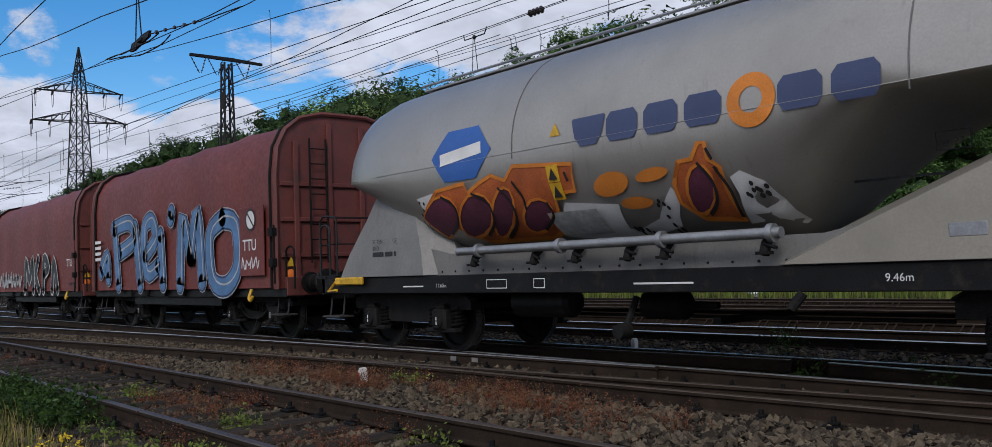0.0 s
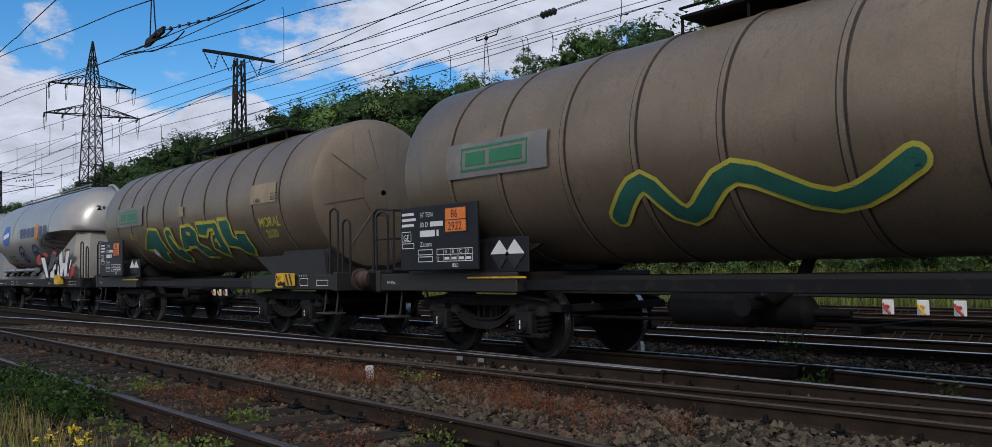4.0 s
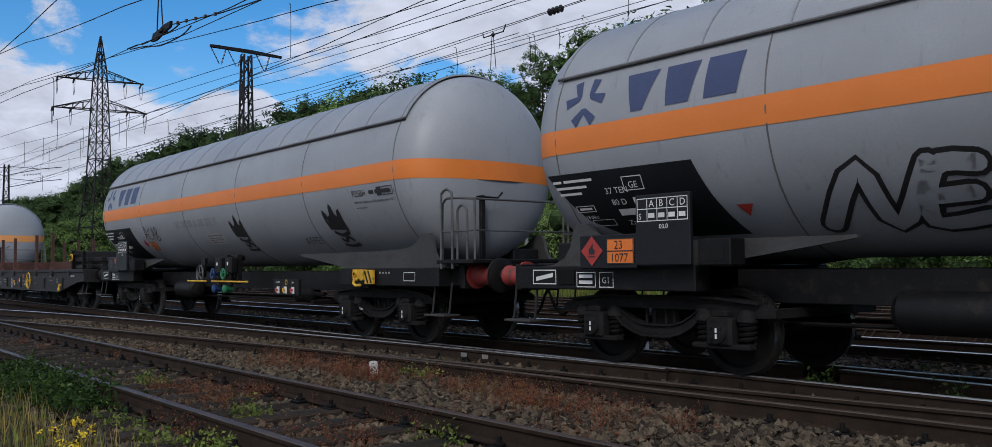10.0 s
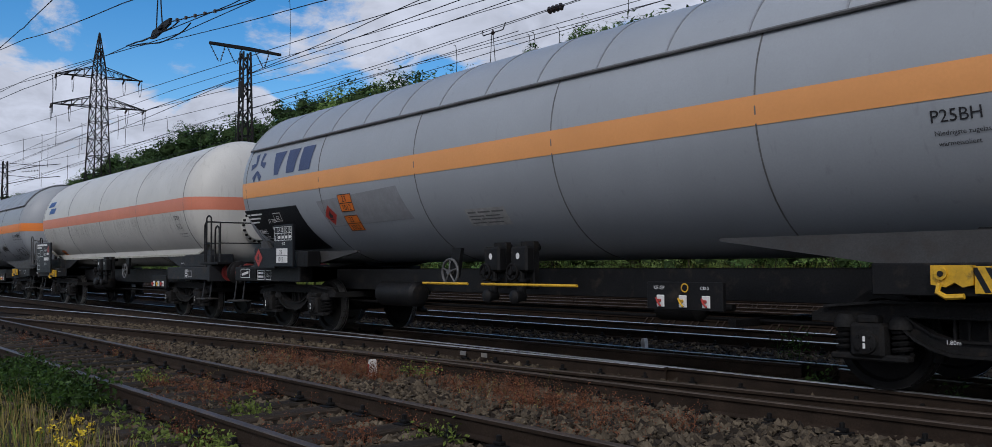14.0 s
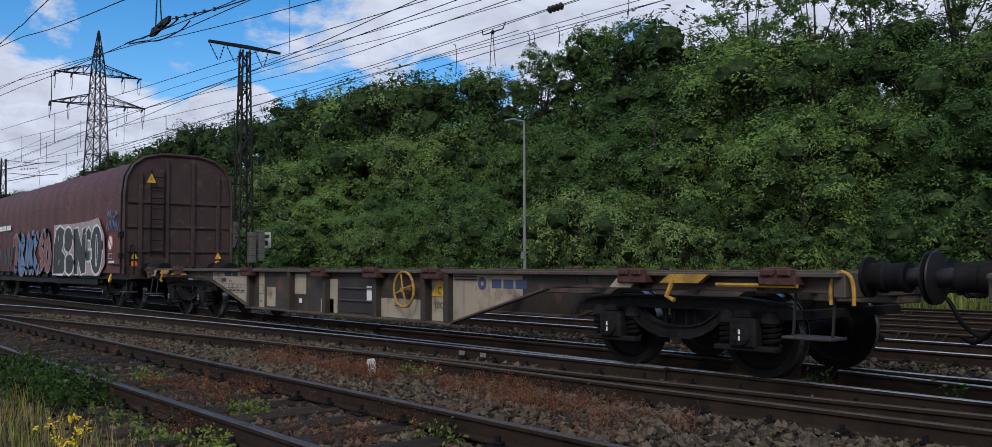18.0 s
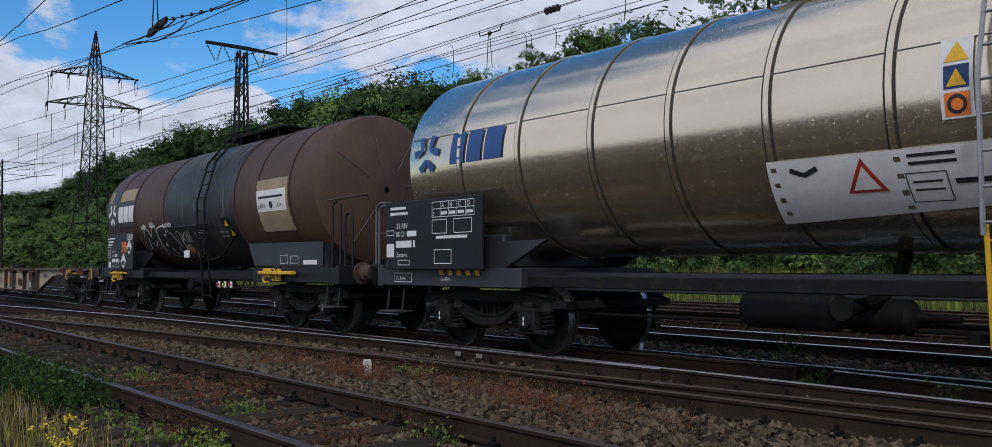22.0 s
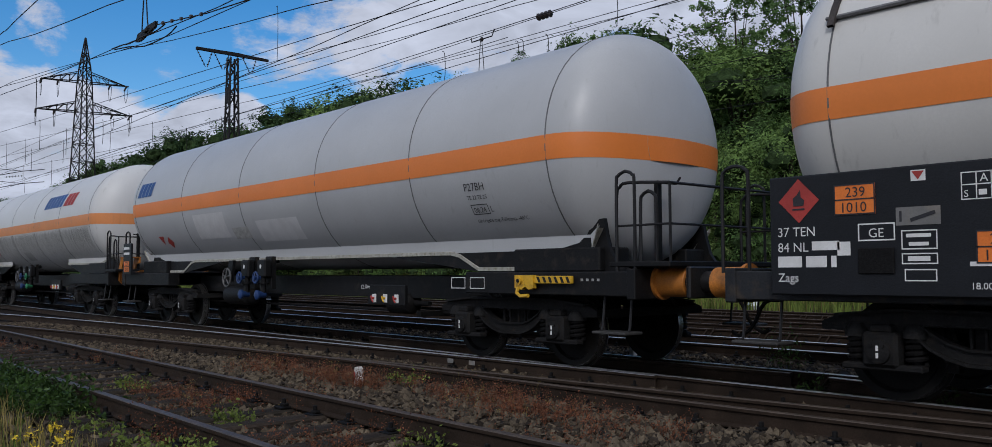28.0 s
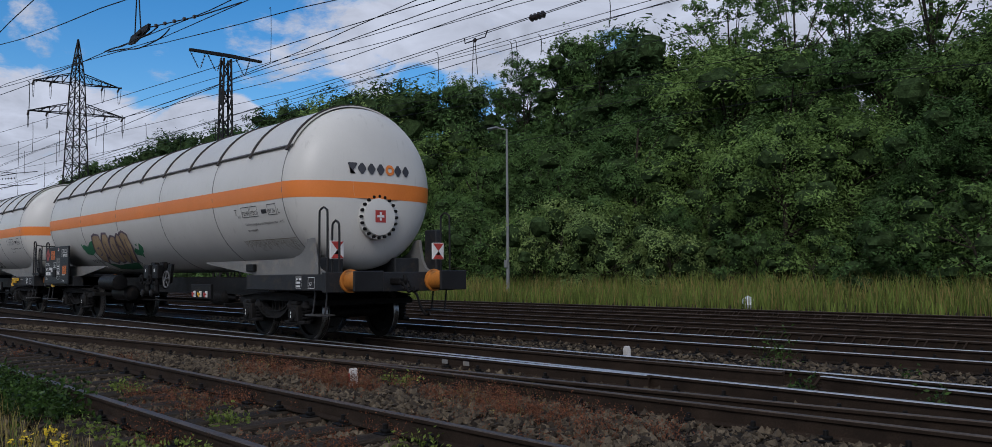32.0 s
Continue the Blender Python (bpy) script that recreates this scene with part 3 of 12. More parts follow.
# ---- trees on the slope ----
LEAF_A = mat("leaves bright", (0.165, 0.265, 0.082), 0.75, var=0.25, scale=0.6, grain=6, bump=0, island=0.25, spread=0.34, translucent=0.22, spec=0.15)
LEAF_B = mat("leaves deep", (0.105, 0.19, 0.066), 0.75, var=0.25, scale=0.6, grain=6, bump=0, island=0.25, spread=0.34, translucent=0.22, spec=0.15)
LEAF_C = mat("leaves grey green", (0.205, 0.295, 0.11), 0.75, var=0.25, scale=0.6, grain=6, bump=0, island=0.25, spread=0.34, translucent=0.22, spec=0.15)
LEAF_D = mat("leaves darkest", (0.07, 0.125, 0.05), 0.75, var=0.25, scale=0.6, grain=6, bump=0, island=0.25, spread=0.34, translucent=0.22, spec=0.15)
# shade between a crown's leaves, put in the colour of its added cores
CORE_SHADE = mat("crown core shade", (0.045, 0.075, 0.028), 0.9, var=0.4, scale=3, grain=14, bump=0.3, spec=0.05)
BARK = mat("bark", (0.06, 0.05, 0.038), 0.9, var=0.3, scale=5, grain=30, bump=0.3, stretch=(3, 3, 0.6), spec=0.15)


def ball(n=1):
    """Corners and faces of a small rough ball."""
    bm = bmesh.new()
    bmesh.ops.create_icosphere(bm, subdivisions=n + 1, radius=1)
    out = [tuple(v.co) for v in bm.verts], [[v.index for v in f.verts] for f in bm.faces]
    bm.free()
    return out


CORE_V, CORE_F = ball(1)


def leaf_mesh(name, seed, per, size, centres, core=True):
    """Small leaves gathered on twigs round uneven clumps, thickest on the outer and upper side of each."""
    rs = np.random.RandomState(seed)
    P, Q, S = [], [], []
    for x, y, z, r in centres:
        k = max(12, int(per * rs.uniform(0.7, 1.3)))
        t = max(5, k // 16)
        d = rs.normal(size=(t, 3))
        d[:, 2] = d[:, 2] * 0.8 + 0.3
        d /= np.linalg.norm(d, axis=1)[:, None]
        lump = 1 + 0.22 * np.sin(d[:, 0] * 4 + x * 3) * np.cos(d[:, 1] * 5 + y * 2 + z)
        rr = r * lump * rs.uniform(0.6, 1.05, t) ** 0.5
        twig = d * rr[:, None] * (1, 1, 0.95)
        pick = rs.randint(0, t, k)
        P.append(np.array((x, y, z)) + twig[pick] + rs.normal(size=(k, 3)) * r * 0.17)
        n = d[pick] + rs.normal(size=(k, 3)) * 0.36 + (0, 0, 0.35)
        Q.append(n / np.linalg.norm(n, axis=1)[:, None])
        S.append(size * rs.uniform(0.6, 1.4, k))
    p, n, s = np.vstack(P), np.vstack(Q), np.concatenate(S)[:, None]
    a = np.cross(n, rs.normal(size=n.shape))
    a /= np.linalg.norm(a, axis=1)[:, None]
    b = np.cross(n, a)
    V = np.stack([p - a * s * 0.5 + b * s * 0.2, p + b * s * 0.42 - n * s * 0.1 + a * s * 0.1, p + a * s * 0.6 - b * s * 0.3], 1).reshape(-1, 3)
    F = np.arange(len(V)).reshape(-1, 3).tolist()
    # a dark ball added in each clump; its colour stands for the shade inside
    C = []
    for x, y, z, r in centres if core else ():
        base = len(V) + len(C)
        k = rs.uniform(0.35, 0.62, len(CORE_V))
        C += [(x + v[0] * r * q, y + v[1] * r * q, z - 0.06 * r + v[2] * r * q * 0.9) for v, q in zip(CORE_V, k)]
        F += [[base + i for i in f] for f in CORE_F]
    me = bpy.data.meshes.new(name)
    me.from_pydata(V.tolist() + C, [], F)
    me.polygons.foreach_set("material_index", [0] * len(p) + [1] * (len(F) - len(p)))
    return me


def tree_parts(seed, height, width, leaf, leaf_mat, per=120, nc=46, low=0.05, clump=0.15, stem=0.022, core=True):
    rs = np.random.RandomState(seed)
    cs = []
    while len(cs) < nc:
        z = rs.uniform(low, 0.95)
        prof = math.sin(math.pi * min(1, (z - low) / (1 - low) * 0.76 + 0.2)) ** 0.6
        a, r = rs.uniform(0, 6.28), math.sqrt(rs.rand()) * prof
        if r < 0.4 * prof and z < 0.75 and rs.rand() < 0.7:
            continue
        lump = 1 + 0.22 * math.sin(3 * a + seed) + 0.15 * math.sin(5 * a + 2 * seed)
        cs.append((width / 2 * r * lump * math.cos(a), width / 2 * r * lump * math.sin(a), z * height, width * clump * rs.uniform(0.6, 1.35)))
    crown = leaf_mesh("crown", seed, per, leaf, cs, core)
    crown.materials.append(leaf_mat), crown.materials.append(CORE_SHADE)
    lean = rs.uniform(-0.04, 0.04, 2) * height
    b = B()
    tip = Vector((lean[0], lean[1], height * 0.86))
    path = [Vector((0, 0, -0.6)).lerp(tip, k / 5) + Vector((rs.uniform(-0.1, 0.1), rs.uniform(-0.1, 0.1), 0)) for k in range(6)]
    b.tube(path, [stem * height * (1 - 0.16 * k) for k in range(6)], 7)
    for c in cs[:: max(1, nc // 12)]:
        s = path[2 if c[2] < height * 0.55 else 3]
        b.tube([s, s.lerp(Vector(c[:3]), 0.5) + Vector((0, 0, 0.3)), c[:3]], [stem * 0.36 * height, stem * 0.22 * height, stem * 0.09 * height], 5)
    trunk = b.mesh("trunk")
    trunk.materials.append(BARK)
    return trunk, crown


# height of the wood's outline along the line, at 46 m from the near side
RIDGE_X = (-242, -185, -154, -133, -120, -110, -100, -92, -84.5, -72, -62, -57, -53, -49, -46, -43, -38, -36, -30, -24, -17, 12)
RIDGE_Z = (18.8, 17.7, 20.2, 19.5, 20.4, 19.9, 19.2, 20.5, 20.5, 18.9, 16.9, 18.1, 17.6, 18.0, 18.2, 18.5, 17.4, 17.2, 15.4, 14.3, 13.8, 13.4)


def make_wood():
    shapes = ((10, 8.4, LEAF_A), (12, 8.6, LEAF_B), (9, 8.6, LEAF_A), (12, 8, LEAF_B), (11, 8.6, LEAF_C), (8, 7.4, LEAF_A))
    near = [(h, *tree_parts(20 + k, h, w, 0.17, m, per=460, nc=44, clump=0.15)) for k, (h, w, m) in enumerate(shapes)]
    far = [(h, *tree_parts(30 + k, h, w, 0.22, m, per=250, nc=44, clump=0.15)) for k, (h, w, m) in enumerate(shapes)]
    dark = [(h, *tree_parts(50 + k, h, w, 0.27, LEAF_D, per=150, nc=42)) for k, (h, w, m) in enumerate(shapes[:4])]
    airy = [(14, *tree_parts(60 + k, 14, 6.5, 0.18, LEAF_B, per=190, nc=60, low=0.2, clump=0.1, stem=0.011, core=False)) for k in range(3)]
    bush = [(3.4, *tree_parts(40 + k, 3.4, 4.4, 0.11, m, per=260, nc=30, low=0.02, clump=0.17)) for k, m in enumerate((LEAF_C, LEAF_A, LEAF_B))]
    rnd = random.Random(11)

    def plant(kind, x, y, h, what, label, group, wide=1.0):
        h0, trunk, crown = kind
        t = thing(what, label, "tree" if what == "tree" else "bush", group, at=(x, y, ground_height(x, y) - 0.1))
        s = h / h0
        t.rotation_euler.z, t.scale = rnd.uniform(0, 6.28), (s * wide * rnd.uniform(0.95, 1.2), s * wide * rnd.uniform(0.95, 1.2), s)
        part("trunk", trunk, BARK, t)
        part("crown", crown, LEAF_A, t)

    # rows of trees up the slope; the hindmost row gives the wood its outline
    for y, h_lo, h_hi, gap in ((34.2, 4.2, 7.5, 5.4), (38.3, 6.5, 9.5, 5.6), (42.5, 7.5, 10.5, 5.4), (46.5, 0, 0, 4.4), (50.5, 6.5, 8.5, 5.0)):
        x = 4.0
        while x > (-235 if y < 50 else -64):
            xx, yy = x + rnd.uniform(-1.4, 1.4), y + rnd.uniform(-1.5, 1.5)
            # far trees, and some of the hindmost, take the darkest leaf colour
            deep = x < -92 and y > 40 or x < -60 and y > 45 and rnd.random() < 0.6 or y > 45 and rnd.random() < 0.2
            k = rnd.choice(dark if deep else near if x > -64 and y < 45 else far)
            # near trees at the right take deep leaves, painting their shade in colour
            if x > -27 and y < 45 and not deep:
                k = near[rnd.choice((1, 3, 1, 3, 0))]
            if h_hi:
                h = rnd.uniform(h_lo, h_hi) * (0.92 + 0.14 * math.sin(xx * 0.13 + y))
            else:
                top = float(np.interp(xx, RIDGE_X, RIDGE_Z)) * rnd.uniform(0.93, 1.01)
                h = top - ground_height(xx, yy)
            plant(k, xx, yy, h, "tree", "leafy broadleaved tree on the railway slope", "trees on the slope", 1.12 if h_hi else 0.95)
            x -= gap * rnd.uniform(0.8, 1.25) * (1 if x > -90 else 1.35)
    for x, y, h in ((-49.5, 46.5, 13.0), (-44.5, 46.5, 13.2), (-41.5, 46.5, 13.6), (-26, 45, 14.5), (-23, 45.5, 13.8), (-17.5, 44, 14.5), (-13, 45, 14), (-31, 47, 14), (-9, 44, 14)):
        plant(rnd.choice(airy), x, y, h, "tree", "tall thin-crowned tree with sky showing through", "trees on the slope")
    x = 4.0
    while x > -120:
        plant(rnd.choice(bush), x, 31.6 + rnd.uniform(-0.7, 0.9), rnd.uniform(2.0, 4.4), "bush", "dense green bush at the foot of the slope", "bushes along the slope")
        x -= rnd.uniform(2.2, 4.0) * (1 if x > -70 else 1.5)


make_wood()

GRASS = mat("tall grass", (0.19, 0.25, 0.06), 0.6, var=0.25, scale=0.5, grain=3, bump=0, island=0.4, translucent=0.35, spec=0.15)
STRAW = mat("dry grass", (0.30, 0.24, 0.09), 0.6, var=0.25, scale=0.8, grain=3, bump=0, island=0.4, translucent=0.3, spec=0.15)
RUSSET = mat("russet weed", (0.21, 0.085, 0.05), 0.7, var=0.3, scale=2, grain=6, bump=0, island=0.45, translucent=0.25, spec=0.15)
HERB = mat("bramble leaves", (0.046, 0.088, 0.022), 0.45, var=0.3, scale=2, grain=8, bump=0, island=0.65, translucent=0.3, spec=0.15)
FLOWER = mat("yellow petals", (0.75, 0.55, 0.02), 0.6, var=0.1)


def blades(name, spots, h_lo, h_hi, w, material, label, category, seed, lean=0.35):
    """Grass blades, each a bent strip of two pieces."""
    rs = np.random.RandomState(seed)
    V, F = [], []
    for x, y, z, k in spots:
        a = rs.uniform(0, 6.28)
        h = rs.uniform(h_lo, h_hi) * k
        s = np.array((math.cos(a), math.sin(a), 0)) * w * (0.6 + 0.6 * rs.rand())
        l = rs.normal(size=2) * lean * h * 0.5
        p = np.array((x, y, z))
        mid, tip = p + (l[0] * 0.35, l[1] * 0.35, h * 0.6), p + (l[0], l[1], h)
        i = len(V)
        V += [p - s, p + s, mid + s * 0.7, mid - s * 0.7, tip]
        F += [(i, i + 1, i + 2, i + 3), (i + 3, i + 2, i + 4)]
    me = bpy.data.meshes.new(name)
    me.from_pydata([tuple(v) for v in V], [], F)
    me.materials.append(material)
    return tagged(new(name, me), label, category, kind="stuff")


RUSSET_AT = [(-14.03, 4.39), (-14.04, 4.67), (-10.06, 3.67), (-9.77, 3.77), (-8.87, 3.62), (-9.26, 3.99), (-11.29, 5.49), (-10.95, 5.65), (-11.76, 5.92), (-10.14, 5.72), (-9.87, 5.84),
             (-9.2, 5.66), (-9.05, 5.75), (-9.28, 5.58), (-7.84, 6.0), (-7.33, 5.87), (-6.68, 5.66), (-6.38, 5.72), (-6.12, 5.73), (-5.76, 5.63), (-7.2, 6.2), (-8.9, 4.26), (-8.22, 4.5)]
RUSSET_LOW = [(-6.49, 3.43), (-6.35, 3.59), (-6.0, 3.61), (-6.38, 4.33), (-6.19, 4.74), (-5.17, 4.77), (-8.26, 2.98), (-6.98, 2.75), (-7.33, 2.72), (-8.78, 6.15), (-18.6, 3.91), (-16.9, 3.85), (-5.11, 5.81), (-4.51, 5.74), (-5.85, 6.05), (-4.9, 5.28)]
BRAMBLE_AT = [(-12.9, 2.2), (-12.3, 2.35), (-11.7, 2.45), (-11.1, 2.3), (-10.7, 2.5), (-10.1, 2.4), (-9.7, 2.55), (-10.4, 2.7), (-11.4, 2.7), (-12.5, 2.7), (-9.5, 2.4), (-11.5, 2.1)]
HERB_AT = [(-11.1, 3.7), (-10.76, 3.66), (-7.93, 3.54), (-7.67, 3.49), (-17.07, 4.56), (-6.6, 2.6), (-6.4, 2.66), (-5.64, 4.19), (-8.86, 6.2), (-7.37, 2.5), (-6.93, 2.45), (-8.3, 2.4)]
FLOWER_AT = [(-7.94, 2.08), (-7.79, 1.83), (-7.15, 1.88), (-7.16, 1.77), (-7.38, 1.99)]


def make_plants():
    rs = np.random.RandomState(9)
    # the verge between yard and bushes
    spots = []
    for _ in range(26000):
        y = rs.uniform(25.2, 31.5)
        x = rs.uniform(-62, 2) if rs.rand() < 0.8 else rs.uniform(-110, -60)
        spots.append((x, y, ground_height(x, y) - 0.03, 0.6 + 0.5 * (y - 25) / 6 + 0.2 * noise.noise((x * 0.4, y * 0.4, 1))))
    blades("verge_grass", spots, 0.5, 1.05, 0.022, GRASS, "tall green grass along the edge of the yard", "grass", 3)
    spots = [(x, y, ground_height(x, y), 1) for x, y in zip(rs.uniform(-62, 2, 5500), rs.uniform(25.3, 31, 5500))]
    blades("verge_straw", spots, 0.6, 1.15, 0.011, STRAW, "dry straw-coloured grass stalks in the verge", "grass", 5)
    # beside the siding
    spots = []
    for _ in range(5200):
        x, y = rs.uniform(-11.5, -3.6), rs.uniform(0.9, 2.15)
        if rs.rand() < 1.1 - 0.42 * y and x < -4.2 - 0.5 * y:
            spots.append((x, y, ground_height(x, y), 1))
    blades("path_grass", spots, 0.12, 0.36, 0.005, STRAW, "dry yellow-green grass beside the siding", "grass", 6)
    blades("path_grass", spots[::2], 0.08, 0.3, 0.006, GRASS, "green grass blades beside the siding", "grass", 7)


def sprigs(name, spots, h_lo, h_hi, leaf, per, material, label, category, seed, low=0.15):
    """Small branching weeds: thin stems set with leaves."""
    rs = np.random.RandomState(seed)
    V, F = [], []
    for x, y, z in spots:
        h = rs.uniform(h_lo, h_hi)
        l = rs.normal(size=2) * 0.3 * h
        top = np.array((x + l[0], y + l[1], z + h))
        i = len(V)
        V += [(x - 0.003, y, z), (x + 0.003, y, z), tuple(top)]
        F.append((i, i + 1, i + 2))
        for _ in range(per):
            f = rs.uniform(low, 1)
            p = np.array((x, y, z)) * (1 - f) + top * f + rs.normal(size=3) * h * 0.16
            a, c = rs.normal(size=3), rs.normal(size=3)
            a /= np.linalg.norm(a)
            c = np.cross(a, c)
            c /= np.linalg.norm(c)
            s = leaf * rs.uniform(0.5, 1.3)
            i = len(V)
            V += [tuple(p - a * s), tuple(p + c * s * 0.5), tuple(p + a * s), tuple(p - c * s * 0.45)]
            F.append((i, i + 1, i + 2, i + 3))
    me = bpy.data.meshes.new(name)
    me.from_pydata([tuple(v) for v in V], [], F)
    me.materials.append(material)
    return tagged(new(name, me), label, category, kind="stuff")


def around(rs, centres, n, sx, sy):
    out = []
    for cx, cy in centres:
        for _ in range(n):
            x, y = cx + rs.normal() * sx, cy + rs.normal() * sy
            out.append((x, y, ground_height(x, y) + 0.01))
    return out


def make_weeds():
    rs = np.random.RandomState(14)
    sprigs("russet_weeds", around(rs, RUSSET_AT, 34, 0.3, 0.17) + around(rs, RUSSET_LOW, 16, 0.22, 0.13) + around(rs, [(-8.98, 5.6)], 40, 0.13, 0.06), 0.07, 0.24, 0.011, 26, RUSSET, "low russet-red weeds between the rails", "weeds", 15)
    sprigs("dry_weeds", around(rs, [(x - 0.3, y + 0.1) for x, y in RUSSET_AT[::2]], 10, 0.5, 0.25), 0.08, 0.24, 0.009, 14, STRAW, "dry brownish weeds in the ballast", "weeds", 16)
    sprigs("bramble", around(rs, BRAMBLE_AT, 66, 0.36, 0.15), 0.08, 0.3, 0.03, 13, HERB, "dense green bramble beside the siding rail", "bramble", 17, 0.3)
    sprigs("green_weeds", around(rs, HERB_AT, 14, 0.16, 0.08), 0.06, 0.2, 0.022, 12, GRASS, "small green weeds in the ballast", "weeds", 18)
    sprigs("yellow_flowers", [(x, y, z + 0.12) for x, y, z in around(rs, FLOWER_AT, 4, 0.1, 0.05)], 0.06, 0.14, 0.015, 14, FLOWER, "yellow ragwort flowers in the grass", "flowers", 19, 0.7)
    for k, (x, y, h) in enumerate(((-6.9, 11.0, 0.75), (-6.6, 10.9, 0.5), (-4.9, 8.5, 0.3), (-3.6, 8.6, 0.3), (-4.4, 9.9, 0.3))):
        sprigs("tall_weed", [(x + rs.normal() * 0.06, y + rs.normal() * 0.06, GROUND_Z) for _ in range(7)], h * 0.7, h, 0.028, 12, HERB, "tall thin green weed between the tracks", "weed", 30 + k)


make_plants(), make_weeds()
# ---- running gear and end fittings that the wagons share ----
SPEED = 10.595                 # metres a second, towards -x
PASS_T = 31.5
TRAIN = []


def wheel_profile():
    return [(-0.07, 0.10), (-0.075, 0.16), (-0.03, 0.19), (-0.02, 0.36), (-0.068, 0.385), (-0.068, 0.455), (0.045, 0.462), (0.05, 0.488), (0.068, 0.485),
            (0.068, 0.39), (0.03, 0.36), (0.02, 0.2), (0.05, 0.16), (0.05, 0.10)]


def wheelset_mesh():
    def make():
        b = B()
        p = wheel_profile()
        b.turn([(s - 0.75, r) for s, r in p], (0, 0, 0), "y", 36)
        b.turn([(0.75 - s, r) for s, r in p], (0, 0, 0), "y", 36)
        b.turn([(-1.0, 0.06), (-0.8, 0.085), (0.8, 0.085), (1.0, 0.06)], (0, 0, 0), "y", 12)
        me = b.mesh("wheelset", 40)
        me.materials.append(WHEEL), me.materials.append(TREAD)
        for f in me.polygons:
            c = f.center
            if math.hypot(c.x, c.z) > 0.45 and abs(f.normal.y) < 0.98:
                f.material_index = 1
        return me
    return once("wheelset", make)


SIDE_TOP = [(-1.5, 0.70), (-1.34, 0.77), (-0.8, 0.82), (0.8, 0.82), (1.34, 0.77), (1.5, 0.70), (1.5, 0.63), (1.28, 0.62), (0.66, 0.63), (0.58, 0.69), (-0.58, 0.69), (-0.66, 0.63), (-1.28, 0.62), (-1.5, 0.63)]
# half of the bow under the window: distance from the middle, lower and upper edge
BOW = [(0.0, 0.38, 0.5), (0.2, 0.385, 0.505), (0.36, 0.43, 0.55), (0.5, 0.5, 0.63), (0.58, 0.57, 0.695), (0.7, 0.62, 0.70)]
SIDE_BOX = [(-1.5, 0.78), (-1.4, 0.84), (1.4, 0.84), (1.5, 0.78), (1.5, 0.62), (1.2, 0.60), (0.62, 0.60), (0.5, 0.42), (-0.5, 0.42), (-0.62, 0.60), (-1.2, 0.60), (-1.5, 0.62)]


def bogie_frame_mesh(style, long=1.0):
    """Cast side frames with a bow-shaped window, joined by the bolster, end bars and brake beams."""
    def make():
        b = B()
        for s in (-1, 1):
            y0, y1 = s * 1.0 - 0.025, s * 1.0 + 0.025
            if style == "box":
                b.prism(SIDE_BOX, y0, y1)
                edge = [p for p in SIDE_BOX if p[1] > 0.66]
            else:
                b.prism(SIDE_TOP, y0, y1)
                edge = [p for p in SIDE_TOP if p[1] > 0.73]
                for (xa, lo, hi), (xc, lo2, hi2) in zip(BOW, BOW[1:]):
                    for g in (1, -1):
                        q = [(g * xa, lo), (g * xc, lo2), (g * xc, hi2), (g * xa, hi)]
                        b.prism(q if g > 0 else q[::-1], y0, y1)
                        f = [(g * xa, lo - 0.014), (g * xc, lo2 - 0.014), (g * xc, lo2 + 0.014), (g * xa, lo + 0.014)]
                        b.prism(f if g > 0 else f[::-1], s * 1.0 - 0.085, s * 1.0 + 0.085)
                        f = [(g * xa, hi - 0.01), (g * xc, hi2 - 0.01), (g * xc, hi2 + 0.01), (g * xa, hi + 0.01)]
                        b.prism(f if g > 0 else f[::-1], s * 1.0 - 0.055, s * 1.0 + 0.055)
                b.box(-0.56, 0.56, s * 1.0 - 0.05, s * 1.0 + 0.05, 0.685, 0.70)
                for x in (-0.2, -0.08, 0.08, 0.2):
                    b.box(x - 0.012, x + 0.012, s * 0.97 - 0.02, s * 0.97 + 0.02, 0.5, 0.71)
                for x in (-1.16, -0.64, 0.64, 1.16):
                    b.tube([(x, s * 1.0, 0.58), (x, s * 1.0, 0.64), (x, s * 1.0, 0.70)], [0.115, 0.11, 0.07], 12)
            for a, c in zip(edge, edge[1:]):
                b.prism([(a[0], a[1] - 0.012), (c[0], c[1] - 0.012), (c[0], c[1] + 0.014), (a[0], a[1] + 0.014)], s * 1.0 - 0.095, s * 1.0 + 0.095)
        b.box(-0.2, 0.2, -0.9, 0.9, 0.5, 0.78)
        for x in (-1.46, 1.46):
            b.box(x - 0.04, x + 0.04, -1.0, 1.0, 0.62, 0.72)
        for x in (-0.42, 0.42):
            b.tube([(x, -0.95, 0.42), (x, 0.95, 0.42)], 0.035, 8)
            for s in (-1, 1):
                b.box(x - 0.05, x + 0.05, s * 0.75 - 0.05, s * 0.75 + 0.05, 0.28, 0.56)
        b.turn([(0.78, 0.25), (0.9, 0.25)], (0, 0, 0), "z", 16)
        b.v = [(x * long, y, z) for x, y, z in b.v]
        return b.mesh("bogie_frame")
    return once(("bogie_frame", style, long), make)


